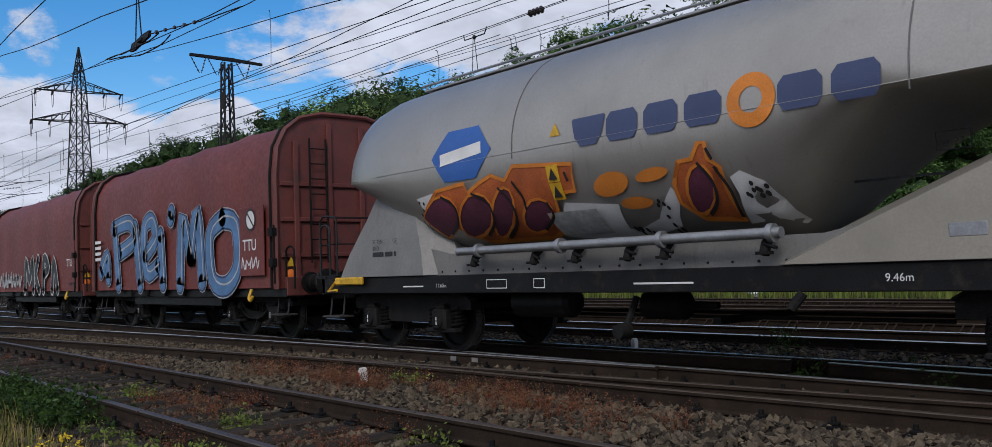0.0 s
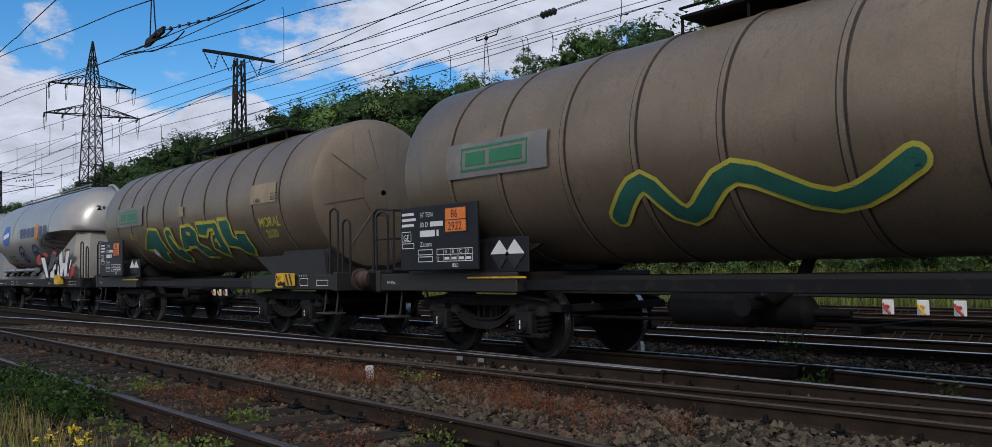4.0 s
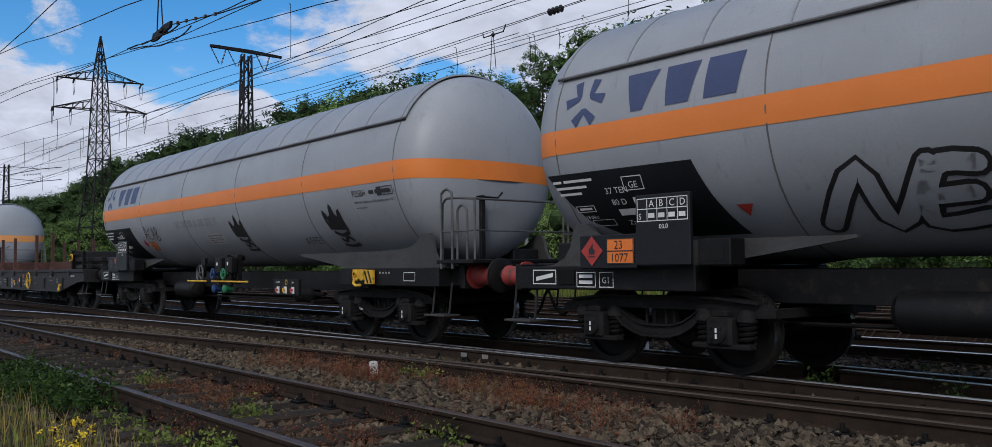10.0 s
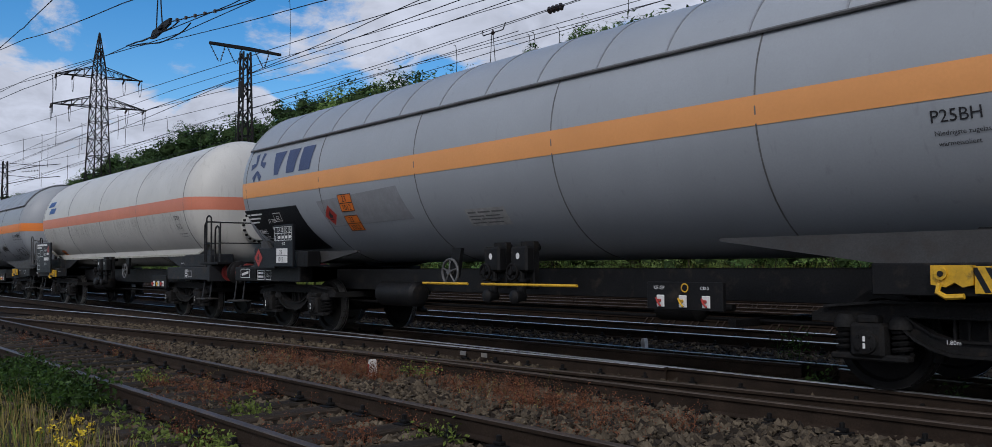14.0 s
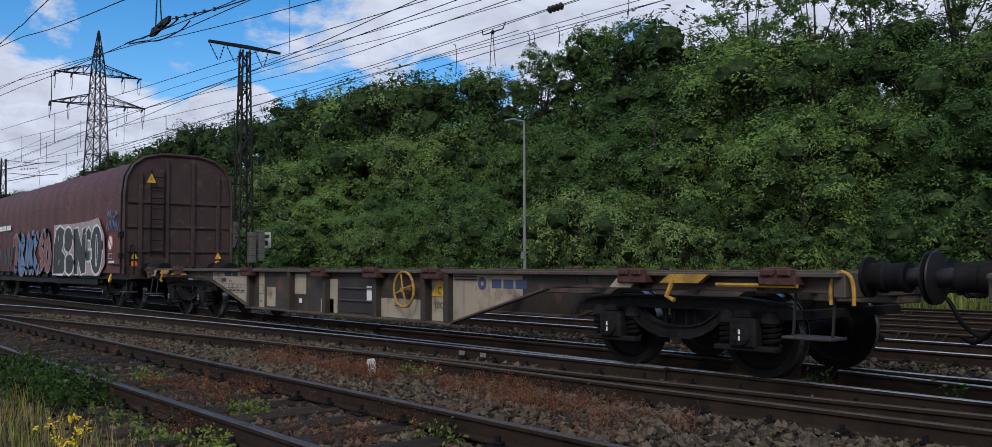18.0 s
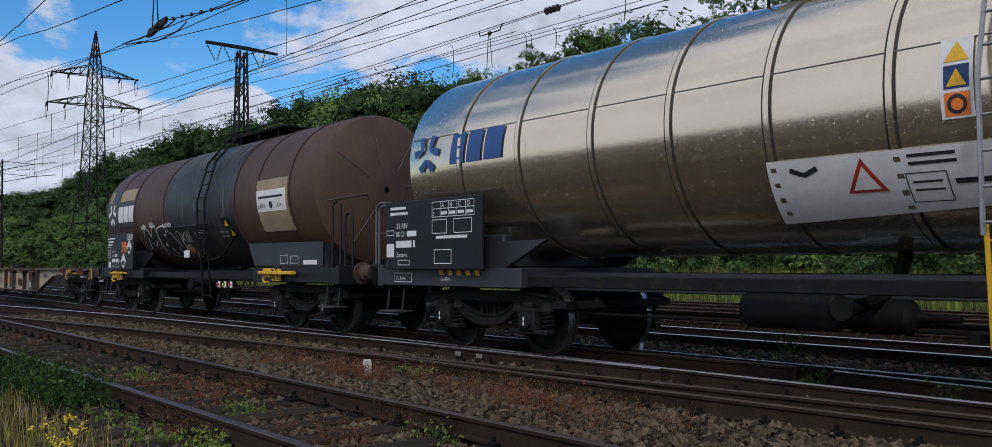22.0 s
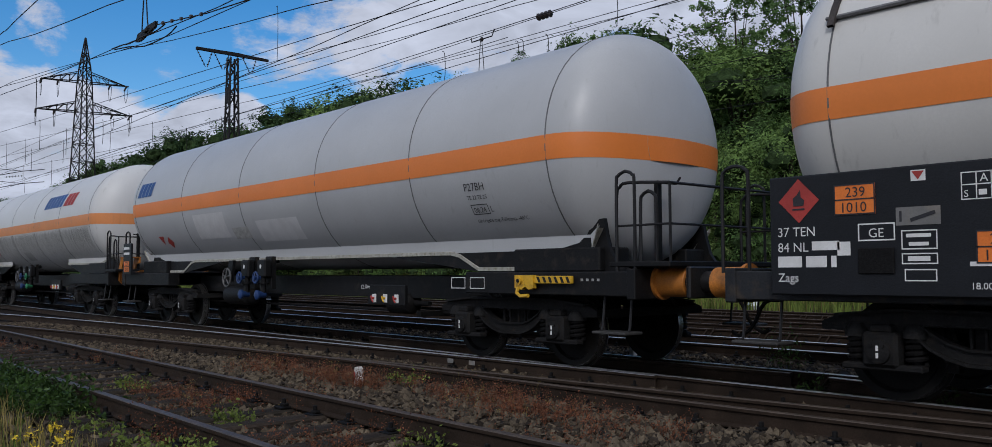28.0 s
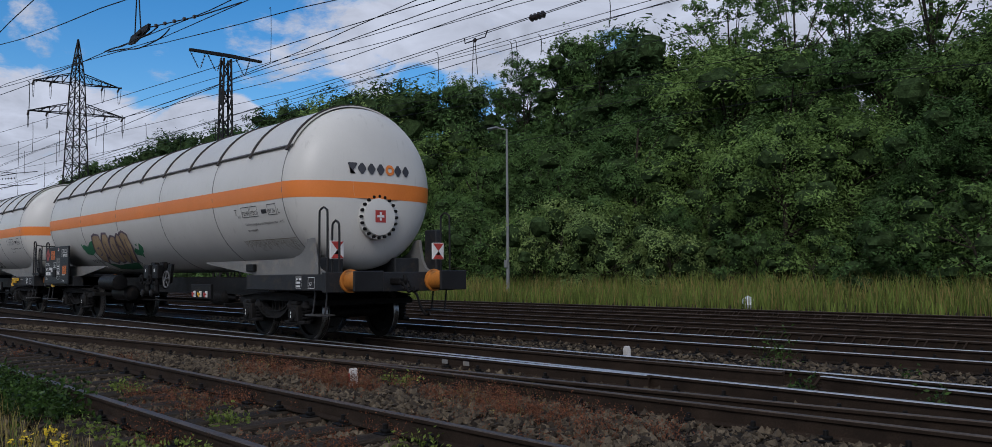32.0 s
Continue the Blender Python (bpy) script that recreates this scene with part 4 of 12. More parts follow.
def axlebox_mesh():
    def make():
        b = B().box(-0.16, 0.16, -0.12, 0.06, -0.14, 0.17, 0.03)
        b.box(-0.36, 0.36, -0.09, 0.05, -0.17, -0.11, 0.015)
        b.turn([(-0.15, 0.09), (-0.145, 0.105), (-0.11, 0.115)], (0, 0, 0), "y", 18)
        for k in range(4):
            a = math.pi / 4 + k * math.pi / 2
            b.turn([(-0.165, 0.014), (-0.14, 0.014)], (0.075 * math.cos(a), 0, 0.075 * math.sin(a)), "y", 6)
        b.box(-0.10, 0.10, -0.1, 0.04, 0.16, 0.24, 0.02)
        return b.mesh("axlebox")
    return once("axlebox", make)


def spring_mesh():
    def make():
        b = B()
        pts = [(0.082 * math.cos(a), 0.082 * math.sin(a), 0.02 + 0.27 * a / (6.283 * 5)) for a in np.linspace(0, 6.283 * 5, 46)]
        b.tube(pts, 0.021, 5)
        b.turn([(0, 0.1), (0.015, 0.1)], (0, 0, 0), "z", 14).turn([(0.29, 0.1), (0.31, 0.1)], (0, 0, 0), "z", 14)
        b.turn([(0.0, 0.045), (0.3, 0.045)], (0, 0, 0), "z", 8)
        return b.mesh("coil_spring")
    return once("spring", make)


WHEELS = []


def bogie(w, x, style="y25", axles=(-0.9, 0.9), mark=True):
    """A bogie: frame, wheelsets, axleboxes and coil springs, hung under the wagon at x."""
    fr = part("bogie", bogie_frame_mesh(style, 1.18 if len(axles) == 3 else 1.0), BOGIE, w, "black cast bogie frame with grime", at=(x, 0, 0))
    for a in axles:
        WHEELS.append((part("wheelset", wheelset_mesh(), WHEEL, fr, "steel wheelset with bright rims", at=(a, 0, 0.46)), a))
        for s in (-1, 1):
            ab = part("axlebox", axlebox_mesh(), BOGIE, fr, at=(a, s * 1.04, 0.46))
            ab.scale = (1, -s, 1)
            for e in (-0.26, 0.26):
                part("coil_spring", spring_mesh(), IRON, fr, at=(a + e, s * 1.0, 0.34))
    if mark:
        for a in axles:
            part("axlebox_mark", once("abm", lambda: Sheet().put(bar(-0.012, -0.055, 0.012, -0.008)).put(bar(-0.012, 0.008, 0.012, 0.055)).wall((0, -0.153, 0)).mesh("mark")), WHITE, fr, at=(a, -1.04, 0.46))
    return fr


def buffer_set(w, L, sleeve, sides=(0, 1), square=False):
    """Buffers at both ends: a fixed sleeve with a plunger and plate each."""
    for e in sides:
        d = 1 if e == 0 else -1
        for s in (-1, 1):
            me = once(("buffer", sleeve.name), lambda: B().turn([(0.60, 0.19), (0.57, 0.19), (0.565, 0.135), (0.50, 0.132), (0.47, 0.145), (0.42, 0.145), (0.40, 0.13), (0.27, 0.128), (0.25, 0.14), (0.215, 0.14), (0.21, 0.1)], (0, 0, 0), "x", 22).mesh("buffer"))
            wide = sleeve is BUF_ORANGE
            if wide:
                me = once("crash_buffer", lambda: B().turn([(0.60, 0.2), (0.56, 0.2), (0.555, 0.165), (0.2, 0.16), (0.19, 0.15), (0.19, 0.1)], (0, 0, 0), "x", 24).mesh("buffer"))
            bu = part("buffer", me, sleeve, w, at=(0 if e == 0 else L, s * 0.875, 1.05))
            if e:
                bu.rotation_euler.z = math.pi
            head = once("buffer_head", lambda: B().turn([(0.28, 0.085), (0.05, 0.085), (0.045, 0.16), (0.035, 0.235), (0.02, 0.24), (0.004, 0.2), (0.001, 0.08)], (0, 0, 0), "x", 24).mesh("buffer_plate"))
            if wide:
                head = once("wide_head", lambda: B().turn([(0.22, 0.12), (0.05, 0.12)], (0, 0, 0), "x", 16).box(0.004, 0.055, -0.29, 0.29, -0.17, 0.17, 0.02).mesh("buffer_plate"))
            part("buffer_plate", head, GREASE, bu, "greasy black buffer plate")
        hook = once("hook", lambda: B().box(0.32, 0.62, -0.06, 0.06, 0.98, 1.10, 0.02).tube(smooth_path([(0.42, 0, 1.05), (0.28, 0, 0.98), (0.22, 0, 1.06), (0.26, 0, 1.14)], 3), 0.035, 8)
                    .tube([(0.24, -0.07, 1.03), (0.05, -0.05, 0.86), (-0.08, -0.05, 0.9)], 0.022, 6).tube([(0.24, 0.07, 1.03), (0.05, 0.05, 0.86), (-0.08, 0.05, 0.9)], 0.022, 6)
                    .tube([(0.12, -0.1, 0.9), (0.12, 0.1, 0.9)], 0.03, 8).mesh("coupling"))
        o = part("coupling", hook, IRON, w, "black screw coupling and hook", at=(0 if e == 0 else L, 0, 0))
        hose = once("hose", lambda: B().tube(smooth_path([(0.6, -0.35, 0.88), (0.42, -0.36, 0.82), (0.28, -0.36, 0.58), (0.12, -0.36, 0.46), (0.0, -0.34, 0.5)], 4), 0.022, 7).box(0.5, 0.62, -0.4, -0.3, 0.84, 0.94, 0.01).mesh("air_hose"))
        h = part("air_hose", hose, IRON, w, at=(0 if e == 0 else L, 0, 0))
        if e:
            o.rotation_euler.z = h.rotation_euler.z = math.pi


def step_set(w, x, y=-1.25, rung=STEP, hang=TUBE):
    """A shunter's step hung below the frame."""
    for e in (-0.2, 0.2):
        part("step_hanger", once("steph", lambda: B().tube([(0, 0.05, 0.95), (0, 0.0, 0.55), (0, -0.02, 0.5)], 0.016, 6).mesh("step_hanger")), hang, w, at=(x + e, y, 0))
    part("step", once("stept", lambda: B().box(-0.25, 0.25, -0.14, 0.16, 0.47, 0.50, 0.008).mesh("step")), rung, w, at=(x, y, 0))


def hoop(w, x, y0, z0, z1, width=0.32, material=TUBE, name="handrail"):
    """An upright handrail bent over at its top, standing across or along the end."""
    b = B().tube(smooth_path([(0, 0, z0), (0, 0, z1 - 0.16), (0.03, 0, z1 - 0.04), (0.11, 0, z1), (width - 0.11, 0, z1), (width - 0.03, 0, z1 - 0.04), (width, 0, z1 - 0.16), (width, 0, z0)], 4), 0.019, 7)
    return part(name, b, material, w, at=(x, y0, 0))


def end_platform(w, x0, x1, material, top=1.28, far=True, name="platform_railing"):
    """The brakesman's platform with its railings at a wagon's end."""
    part("platform", B().box(x0, x1, -1.3, 1.3, top - 0.06, top, 0.01), FRAME, w)
    for s in ((-1, 1) if far else (-1,)):
        y = s * 1.22
        b = B().tube(smooth_path([(x0 + 0.05, y, top), (x0 + 0.05, y, 2.0), (x0 + 0.1, y, 2.12), (x0 + 0.22, y, 2.16), (x1 - 0.05, y, 2.12)], 3), 0.019, 7)
        b.tube([(x0 + 0.05, y, 1.68), (x1 - 0.05, y, 1.68)], 0.014, 6)
        b.tube([(x1 - 0.05, y, top), (x1 - 0.05, y, 2.12)], 0.017, 6)
        part(name, b, material, w)
    part(name, B().tube([(x1 - 0.05, -1.22, 2.12), (x1 - 0.05, 1.22, 2.12)], 0.017, 6).tube([(x1 - 0.05, -1.22, 1.68), (x1 - 0.05, 1.22, 1.68)], 0.014, 6), material, w)


def hand_wheel(w, x, z, y=-1.48, r=0.18, material=RAIL_GREY, spokes=5, name="handwheel"):
    b = B().ring((0, 0, 0), r, 0.02, "y", 30, 7)
    for k in range(spokes):
        a = k * 2 * math.pi / spokes + 0.3
        b.tube([(0, -0.02, 0), (r * math.cos(a), 0, r * math.sin(a))], 0.013, 6)
    b.turn([(-0.04, 0.04), (0.1, 0.035)], (0, 0, 0), "y", 10)
    return part(name, b, material, w, at=(x, y, z))


def valve(w, x, z, paint, y=-1.2):
    """A drop pipe with a flanged valve, a small wheel and a coloured blind cap."""
    part("valve_pipe", once("vpipe", lambda: B().tube([(0, 0.3, 0.55), (0, 0.05, 0.5), (0, 0, 0.4), (0, 0, -0.12)], 0.055, 10).turn([(0.1, 0.11), (0.13, 0.11)], (0, 0, 0), "z", 14).box(-0.13, 0.13, 0.1, 0.2, 0.0, 0.62, 0.01).mesh("valve_pipe")), FRAME, w, at=(x, y, z))
    part("blind_cap", once("vcap" + paint.name, lambda: B().turn([(-0.1, 0.06), (-0.08, 0.09), (-0.04, 0.09), (-0.03, 0.07), (0.1, 0.06)], (0, 0, 0), "y", 14).mesh("blind_cap")), paint, w, at=(x, y - 0.06, z - 0.1))
    hand_wheel(w, x, z + 0.22, y - 0.16, 0.1, paint if paint is not FRAME else IRON, 4, "valve_wheel")


LETTER_WORN = mat("worn lettering", (0.38, 0.37, 0.35), 0.6, var=0.3, scale=8)


def brake_gear(w, xa, xb):
    """Air reservoir, brake cylinder, levers and pull rods under the middle of the frame."""
    part("air_reservoir", once("airres", lambda: B().turn([(-0.56, 0.06), (-0.54, 0.15), (-0.48, 0.2), (0.48, 0.2), (0.54, 0.15), (0.56, 0.06)], (0, 0, 0), "x", 22).mesh("air_reservoir")), FRAME, w, at=(xa, -0.75, 0.72))
    part("brake_cylinder", once("brcyl", lambda: B().turn([(-0.3, 0.17), (0.25, 0.17), (0.3, 0.12), (0.32, 0.05), (0.7, 0.04)], (0, 0, 0), "x", 18).mesh("brake_cylinder")), IRON, w, at=(xb, -0.5, 0.68))
    for y in (-0.45, 0.3):
        part("brake_rod", B().tube([(2.5, y, 0.55), (xb + 3.2, y, 0.55)], 0.024, 6), IRON, w)
    part("brake_beam", B().box(xb + 0.9, xb + 1.0, -0.9, 0.6, 0.5, 0.58), IRON, w)


def brake_plates(w, x, z=0.83, y=-1.28, n=3):
    """White and yellow brake change-over plates with their levers."""
    for k in range(n):
        part("brake_plate", once("brplate", lambda: B().box(-0.05, 0.05, 0, 0.02, -0.07, 0.06, 0.006).mesh("brake_plate")), WHITE, w, at=(x + k * 0.3, y, z))
        part("brake_lever", once("brlever%d" % (k % 2), lambda: B().tube([(-0.03, -0.03, 0.03), (0.0, -0.04, -0.02), (0.04, -0.04, -0.06)], 0.011, 6).turn([(-0.04, 0.018), (0.0, 0.018)], (0, 0, 0), "y", 10).mesh("brake_lever")), (REDSIGN, YELLOW)[k % 2], w, at=(x + k * 0.3, y, z))


def ratchet(w, x, z=1.02, paint=YELLOW, y=-1.38, w2=0.3, low=-0.1):
    """The yellow load-change lever bracket with its black-striped plate and short index marks."""
    arm = B().prism([(x - 0.17, z + 0.13), (x + 0.16, z + 0.13), (x + 0.16, z - 0.03), (x + 0.08, z - 0.05), (x + 0.02, z - 0.01), (x - 0.05, z - 0.05), (x - 0.17, z - 0.03)], y - 0.03, y + 0.03)
    arm.tube([(x - 0.1, y - 0.03, z - 0.02), (x - 0.11, y - 0.05, z - 0.09), (x - 0.04, y - 0.05, z - 0.13), (x + 0.1, y - 0.05, z - 0.12)], 0.024, 6).turn([(-0.06, 0.05), (0.03, 0.05)], (x - 0.08, y, z + 0.06), "y", 12)
    part("lever_bracket", arm, paint, w, "yellow load-change lever bracket")
    part("pivot", B().turn([(-0.07, 0.022), (-0.062, 0.026), (-0.058, 0.026)], (x - 0.08, y, z + 0.06), "y", 10), PLATE, w)
    part("striped_plate", B().box(x + 0.165, x + 0.17 + w2, y - 0.012, y + 0.03, z + low, z + 0.12, 0.004), paint, w, "yellow and black striped plate")
    b = Sheet()
    n = max(2, int(w2 / 0.1))
    for k in range(n):
        xx, d = x + 0.19 + (k + 0.5) * (w2 - 0.03) / n, (w2 - 0.03) / n * 0.45
        b.put(([(xx, low + 0.01), (xx + d, low + 0.01), (xx + d - (0.1 - low) * 0.5, 0.11), (xx - (0.1 - low) * 0.5, 0.11)], [(0, 1, 2, 3)]))
    part("stripe_mark", b.wall((0, y - 0.014, z)), PLATE, w)
    c = Sheet()
    for k in range(4):
        c.put(bar(x + 0.26 + w2 + k * 0.085, 0.06, x + 0.3 + w2 + k * 0.085, 0.09))
    part("index_mark", c.wall((0, -1.326, z)), LETTER_WORN, w)


def diamond(s):
    return [(0, -s), (s, 0), (0, s), (-s, 0)], [(0, 1, 2, 3)]


def flame(s):
    return [(-0.25 * s, -0.35 * s), (0.25 * s, -0.35 * s), (0.3 * s, -0.1 * s), (0.12 * s, 0.05 * s), (0.1 * s, 0.4 * s), (-0.08 * s, 0.15 * s), (-0.28 * s, 0.0)], [tuple(range(7))]


def load_grid(sh, x, z, w, h, a="A B C D"):
    """The load table: a ruled frame with its column heads and plain bars for its figures."""
    cols = a.split()
    sh.group()
    sh.outline(x, z, x + w, z + h, 0.009)
    sh.put(bar(x, z + h * 0.52, x + w, z + h * 0.52 + 0.009))
    for k, c in enumerate(cols):
        cx = x + w * (k + 1) / (len(cols) + 1)
        sh.put(bar(cx, z, cx + 0.009, z + h))
        sh.text(c, cx + 0.03, z + h * 0.62, h * 0.42)
        sh.bars(cx + 0.02, z + h * 0.15, [w / (len(cols) + 1) - 0.05], h * 0.2)
    sh.text("S", x + 0.02, z + h * 0.1, h * 0.36)
    sh.hold -= 1
    return sh


def hazard_plate(w, surface, x, z, top, bottom, s=0.4):
    """Orange danger plate with its two numbers."""
    h = s * 0.72
    part("danger_plate", surface(Sheet().put(bar(x, z, x + s, z + h)), 0.006), ORANGE, w, "orange danger number plate")
    sh = Sheet().outline(x, z, x + s, z + h, 0.012).put(bar(x, z + h / 2 - 0.006, x + s, z + h / 2 + 0.006))
    sh.text(top, x + s * 0.28, z + h * 0.58, h * 0.46).text(bottom, x + s * 0.14, z + h * 0.09, h * 0.46)
    part("danger_number", surface(sh, 0.010), BLACK, w)


def flame_sign(w, surface, x, z, s=0.2):
    part("danger_sign", surface(Sheet().put(diamond(s), x, z), 0.006), REDSIGN, w, "red diamond flammable-gas sign")
    part("danger_symbol", surface(Sheet().put(flame(s), x, z + s * 0.12).put(bar(x - 0.3 * s, z - 0.42 * s, x + 0.3 * s, z - 0.34 * s)), 0.010), BLACK, w)


def ring_shape(x, y, r0, r1, n=28):
    pts = [(x + r * math.cos(k * 2 * math.pi / n), y + r * math.sin(k * 2 * math.pi / n)) for r in (r0, r1) for k in range(n)]
    return pts, [(k, (k + 1) % n, n + (k + 1) % n, n + k) for k in range(n)]


def plain_marks(sh, ring, x, y, h, w):
    """A word mark as plain rounded blocks with an open ring among them."""
    n = 7
    s = w / n
    h, y = h * 0.92, y + h * 0.02
    for k in range(n):
        a = x + k * s
        if k == 4:
            ring.put(ring_shape(a + s * 0.46, y + h * 0.5, s * 0.24, s * 0.5))
            continue
        q = s * 0.84 * (1.15 if k == 0 else 1)
        sh.put(([(a + 0.06, y), (a + q - 0.06, y), (a + q, y + 0.08), (a + q, y + h - 0.08), (a + q - 0.06, y + h), (a + 0.06, y + h), (a, y + h - 0.08), (a, y + 0.08)], [tuple(range(8))]))
        if k == 0:
            sh.v[-8:] = [(a + 0.14, y), (a + q - 0.14, y), (a + q - 0.05, y + 0.1), (a + q, y + h - 0.02), (a + q - 0.02, y + h), (a + 0.02, y + h), (a, y + h - 0.02), (a + 0.05, y + 0.1)]


def crash_guard(w, L, e):
    """Orange brackets with top plates over the crash buffers of one end."""
    for s in (-1, 1):
        for y in (s * 0.72, s * 1.06):
            b = B().prism([(L - 0.64, 0.98), (L - 0.52, 0.98), (L - 0.42, 1.2), (L - 0.3, 1.42), (L - 0.06, 1.44), (L - 0.06, 1.58), (L - 0.42, 1.6), (L - 0.6, 1.28)] if e else [(0.64, 0.98), (0.52, 0.98), (0.42, 1.2), (0.3, 1.42), (0.06, 1.44), (0.06, 1.58), (0.42, 1.6), (0.6, 1.28)], y - 0.02, y + 0.02)
            part("crash_bracket", b, BUF_ORANGE, w, "orange crash bracket over the buffer")
        x0, x1 = (L - 0.45, L - 0.05) if e else (0.05, 0.45)
        part("crash_plate", B().box(x0, x1, s * 0.89 - 0.2, s * 0.89 + 0.2, 1.575, 1.60, 0.006), BUF_ORANGE, w)


def finish(w, u0):
    TRAIN.append((w, u0))
    return w


# ---- gas tank wagons ----
GREY_TANK = mat("grey tank paint", (0.33, 0.355, 0.382), 0.42, var=0.06, scale=0.7, grain=45, bump=0.012, streak=0.12, streak_rgb=(0.2, 0.21, 0.22))
GREY_TANK_B = mat("weathered grey tank paint", (0.31, 0.33, 0.352), 0.45, var=0.09, scale=0.8, grain=45, bump=0.012, streak=0.22, streak_rgb=(0.14, 0.145, 0.15))
WHITE_TANK = mat("white tank paint", (0.62, 0.61, 0.575), 0.42, var=0.05, scale=0.7, grain=45, bump=0.012, streak=0.2, streak_rgb=(0.36, 0.35, 0.32))
WHITE_TANK_B = mat("stained white tank paint", (0.58, 0.57, 0.53), 0.45, var=0.07, scale=0.9, grain=45, bump=0.015, streak=0.28, streak_rgb=(0.3, 0.29, 0.26))
WHITE_TANK_C = mat("streaked white tank paint", (0.6, 0.6, 0.585), 0.45, var=0.05, scale=0.9, grain=45, bump=0.015, streak=0.2, streak_rgb=(0.3, 0.3, 0.3))
SILVERY = mat("light grey tank paint", (0.46, 0.47, 0.475), 0.4, var=0.06, scale=0.7, grain=45, bump=0.012, streak=0.16, streak_rgb=(0.3, 0.3, 0.29))
STRIPE_Y = mat("yellow-orange stripe", (0.8, 0.35, 0.11), 0.45, var=0.05, scale=1, grain=30, bump=0.01)
STRIPE_D = mat("dull orange stripe", (0.72, 0.27, 0.085), 0.5, var=0.08, scale=1, grain=30, bump=0.01, streak=0.3, streak_rgb=(0.4, 0.17, 0.08))
STRIPE_O = mat("orange stripe", (0.78, 0.22, 0.035), 0.45, var=0.06, scale=1, grain=30, bump=0.01)
STRIPE_P = mat("faded salmon stripe", (0.66, 0.22, 0.13), 0.45, var=0.08, scale=1, grain=30, bump=0.01, streak=0.2, streak_rgb=(0.3, 0.2, 0.14))
# the tank's grey, darkened in colour for the shade below its overhang
CRADLE = mat("shaded grimy cradle", (0.05, 0.05, 0.05), 0.65, var=0.2, scale=2, dirt=(0.035, 0.03, 0.026), dirt_amount=0.4)
SEAM = mat("weld seam shade", (0.16, 0.16, 0.16), 0.6, var=0.3)
STRAP = mat("rusty strap", (0.05, 0.04, 0.035), 0.7, var=0.35, scale=4)
RUNOFF = mat("dark rain streaks", (0.33, 0.33, 0.3), 0.7, var=0.2)
BIG_DIRT = mat("scrubbed panel", (0.26, 0.27, 0.285), 0.6, var=0.12, scale=6)


def dome_profile(x0, x1, R, depth=0.78):
    """Side line of a tank with dished ends, as (x, radius)."""
    p = []
    for k in range(13):
        s = 1 - k / 12
        s = math.sin(s * math.pi / 2)
        p.append((x0 + depth * (1 - s), R * max(0.02, (1 - s ** 2.5) ** (1 / 2.3))))
    q = [(x1 - (x - x0), r) for x, r in reversed(p)]
    n = 10
    mid = [(x0 + depth + (x1 - x0 - 2 * depth) * k / n, R) for k in range(1, n)]
    return p + mid + q


def belt(prof, zc, z0, z1, off=0.004):
    """A painted band between two heights that runs all the way round a tank."""
    b = B()
    need = max(abs(z0 - zc), abs(z1 - zc))
    st = [(x, r) for x, r in prof if r > need + 0.06]
    loop = [(x, r, -1) for x, r in st] + [(x, r, 1) for x, r in reversed(st)]
    rows = 4
    pts = []
    for x, r, s in loop:
        for k in range(rows):
            z = z0 + (z1 - z0) * k / (rows - 1)
            dz = z - zc
            push = off if st[0][0] + 0.05 < x < st[-1][0] - 0.05 else off * 3
            pts.append((x, s * (math.sqrt(r * r - dz * dz) + push), z))
    n = len(loop)
    half = len(st)
    fs = []
    for i in range(n - 1):
        if i != half - 1:
            fs += [(i * rows + k, (i + 1) * rows + k, (i + 1) * rows + k + 1, i * rows + k + 1) for k in range(rows - 1)]
    b.add(pts, fs)
    # across the two ends
    for i in (0, half - 1):
        x, r = st[i]
        e = 1 if i else -1
        dep = 0.02
        m = 8
        tip = prof[-1][0] if i else prof[0][0]
        xs = []
        for j in range(m + 1):
            f = -1 + 2 * j / m
            xs.append((x + (tip - x) * (1 - f * f) + e * dep * (1 - f * f), f))
        pts = []
        for X, f in xs:
            for k in range(rows):
                z = z0 + (z1 - z0) * k / (rows - 1)
                pts.append((X + e * off, f * (math.sqrt(r * r - (z - zc) ** 2) + off * 3), z))
        b.add(pts, [(j * rows + k, (j + 1) * rows + k, (j + 1) * rows + k + 1, j * rows + k + 1) for j in range(m) for k in range(rows - 1)])
    return b


def shell_arc(x0, x1, R, zc, a0, a1, thick=0.02, n=24, m=12):
    """A curved sheet over the top of a tank between two angles."""
    b = B()
    pts = []
    for r in (R, R + thick):
        for i in range(m + 1):
            x = x0 + (x1 - x0) * i / m
            for k in range(n + 1):
                a = radians(a0 + (a1 - a0) * k / n)
                pts.append((x, -r * math.cos(a), zc + r * math.sin(a)))
    N = (m + 1) * (n + 1)
    f = []
    for i in range(m):
        for k in range(n):
            q = (i * (n + 1) + k, (i + 1) * (n + 1) + k, (i + 1) * (n + 1) + k + 1, i * (n + 1) + k + 1)
            f += [q[::-1], tuple(N + j for j in q)]
    for i in range(m):
        for k in (0, n):
            f.append((i * (n + 1) + k, (i + 1) * (n + 1) + k, N + (i + 1) * (n + 1) + k, N + i * (n + 1) + k))
    for k in range(n):
        for i in (0, m):
            f.append((i * (n + 1) + k, i * (n + 1) + k + 1, N + i * (n + 1) + k + 1, N + i * (n + 1) + k))
    return b.add(pts, f)


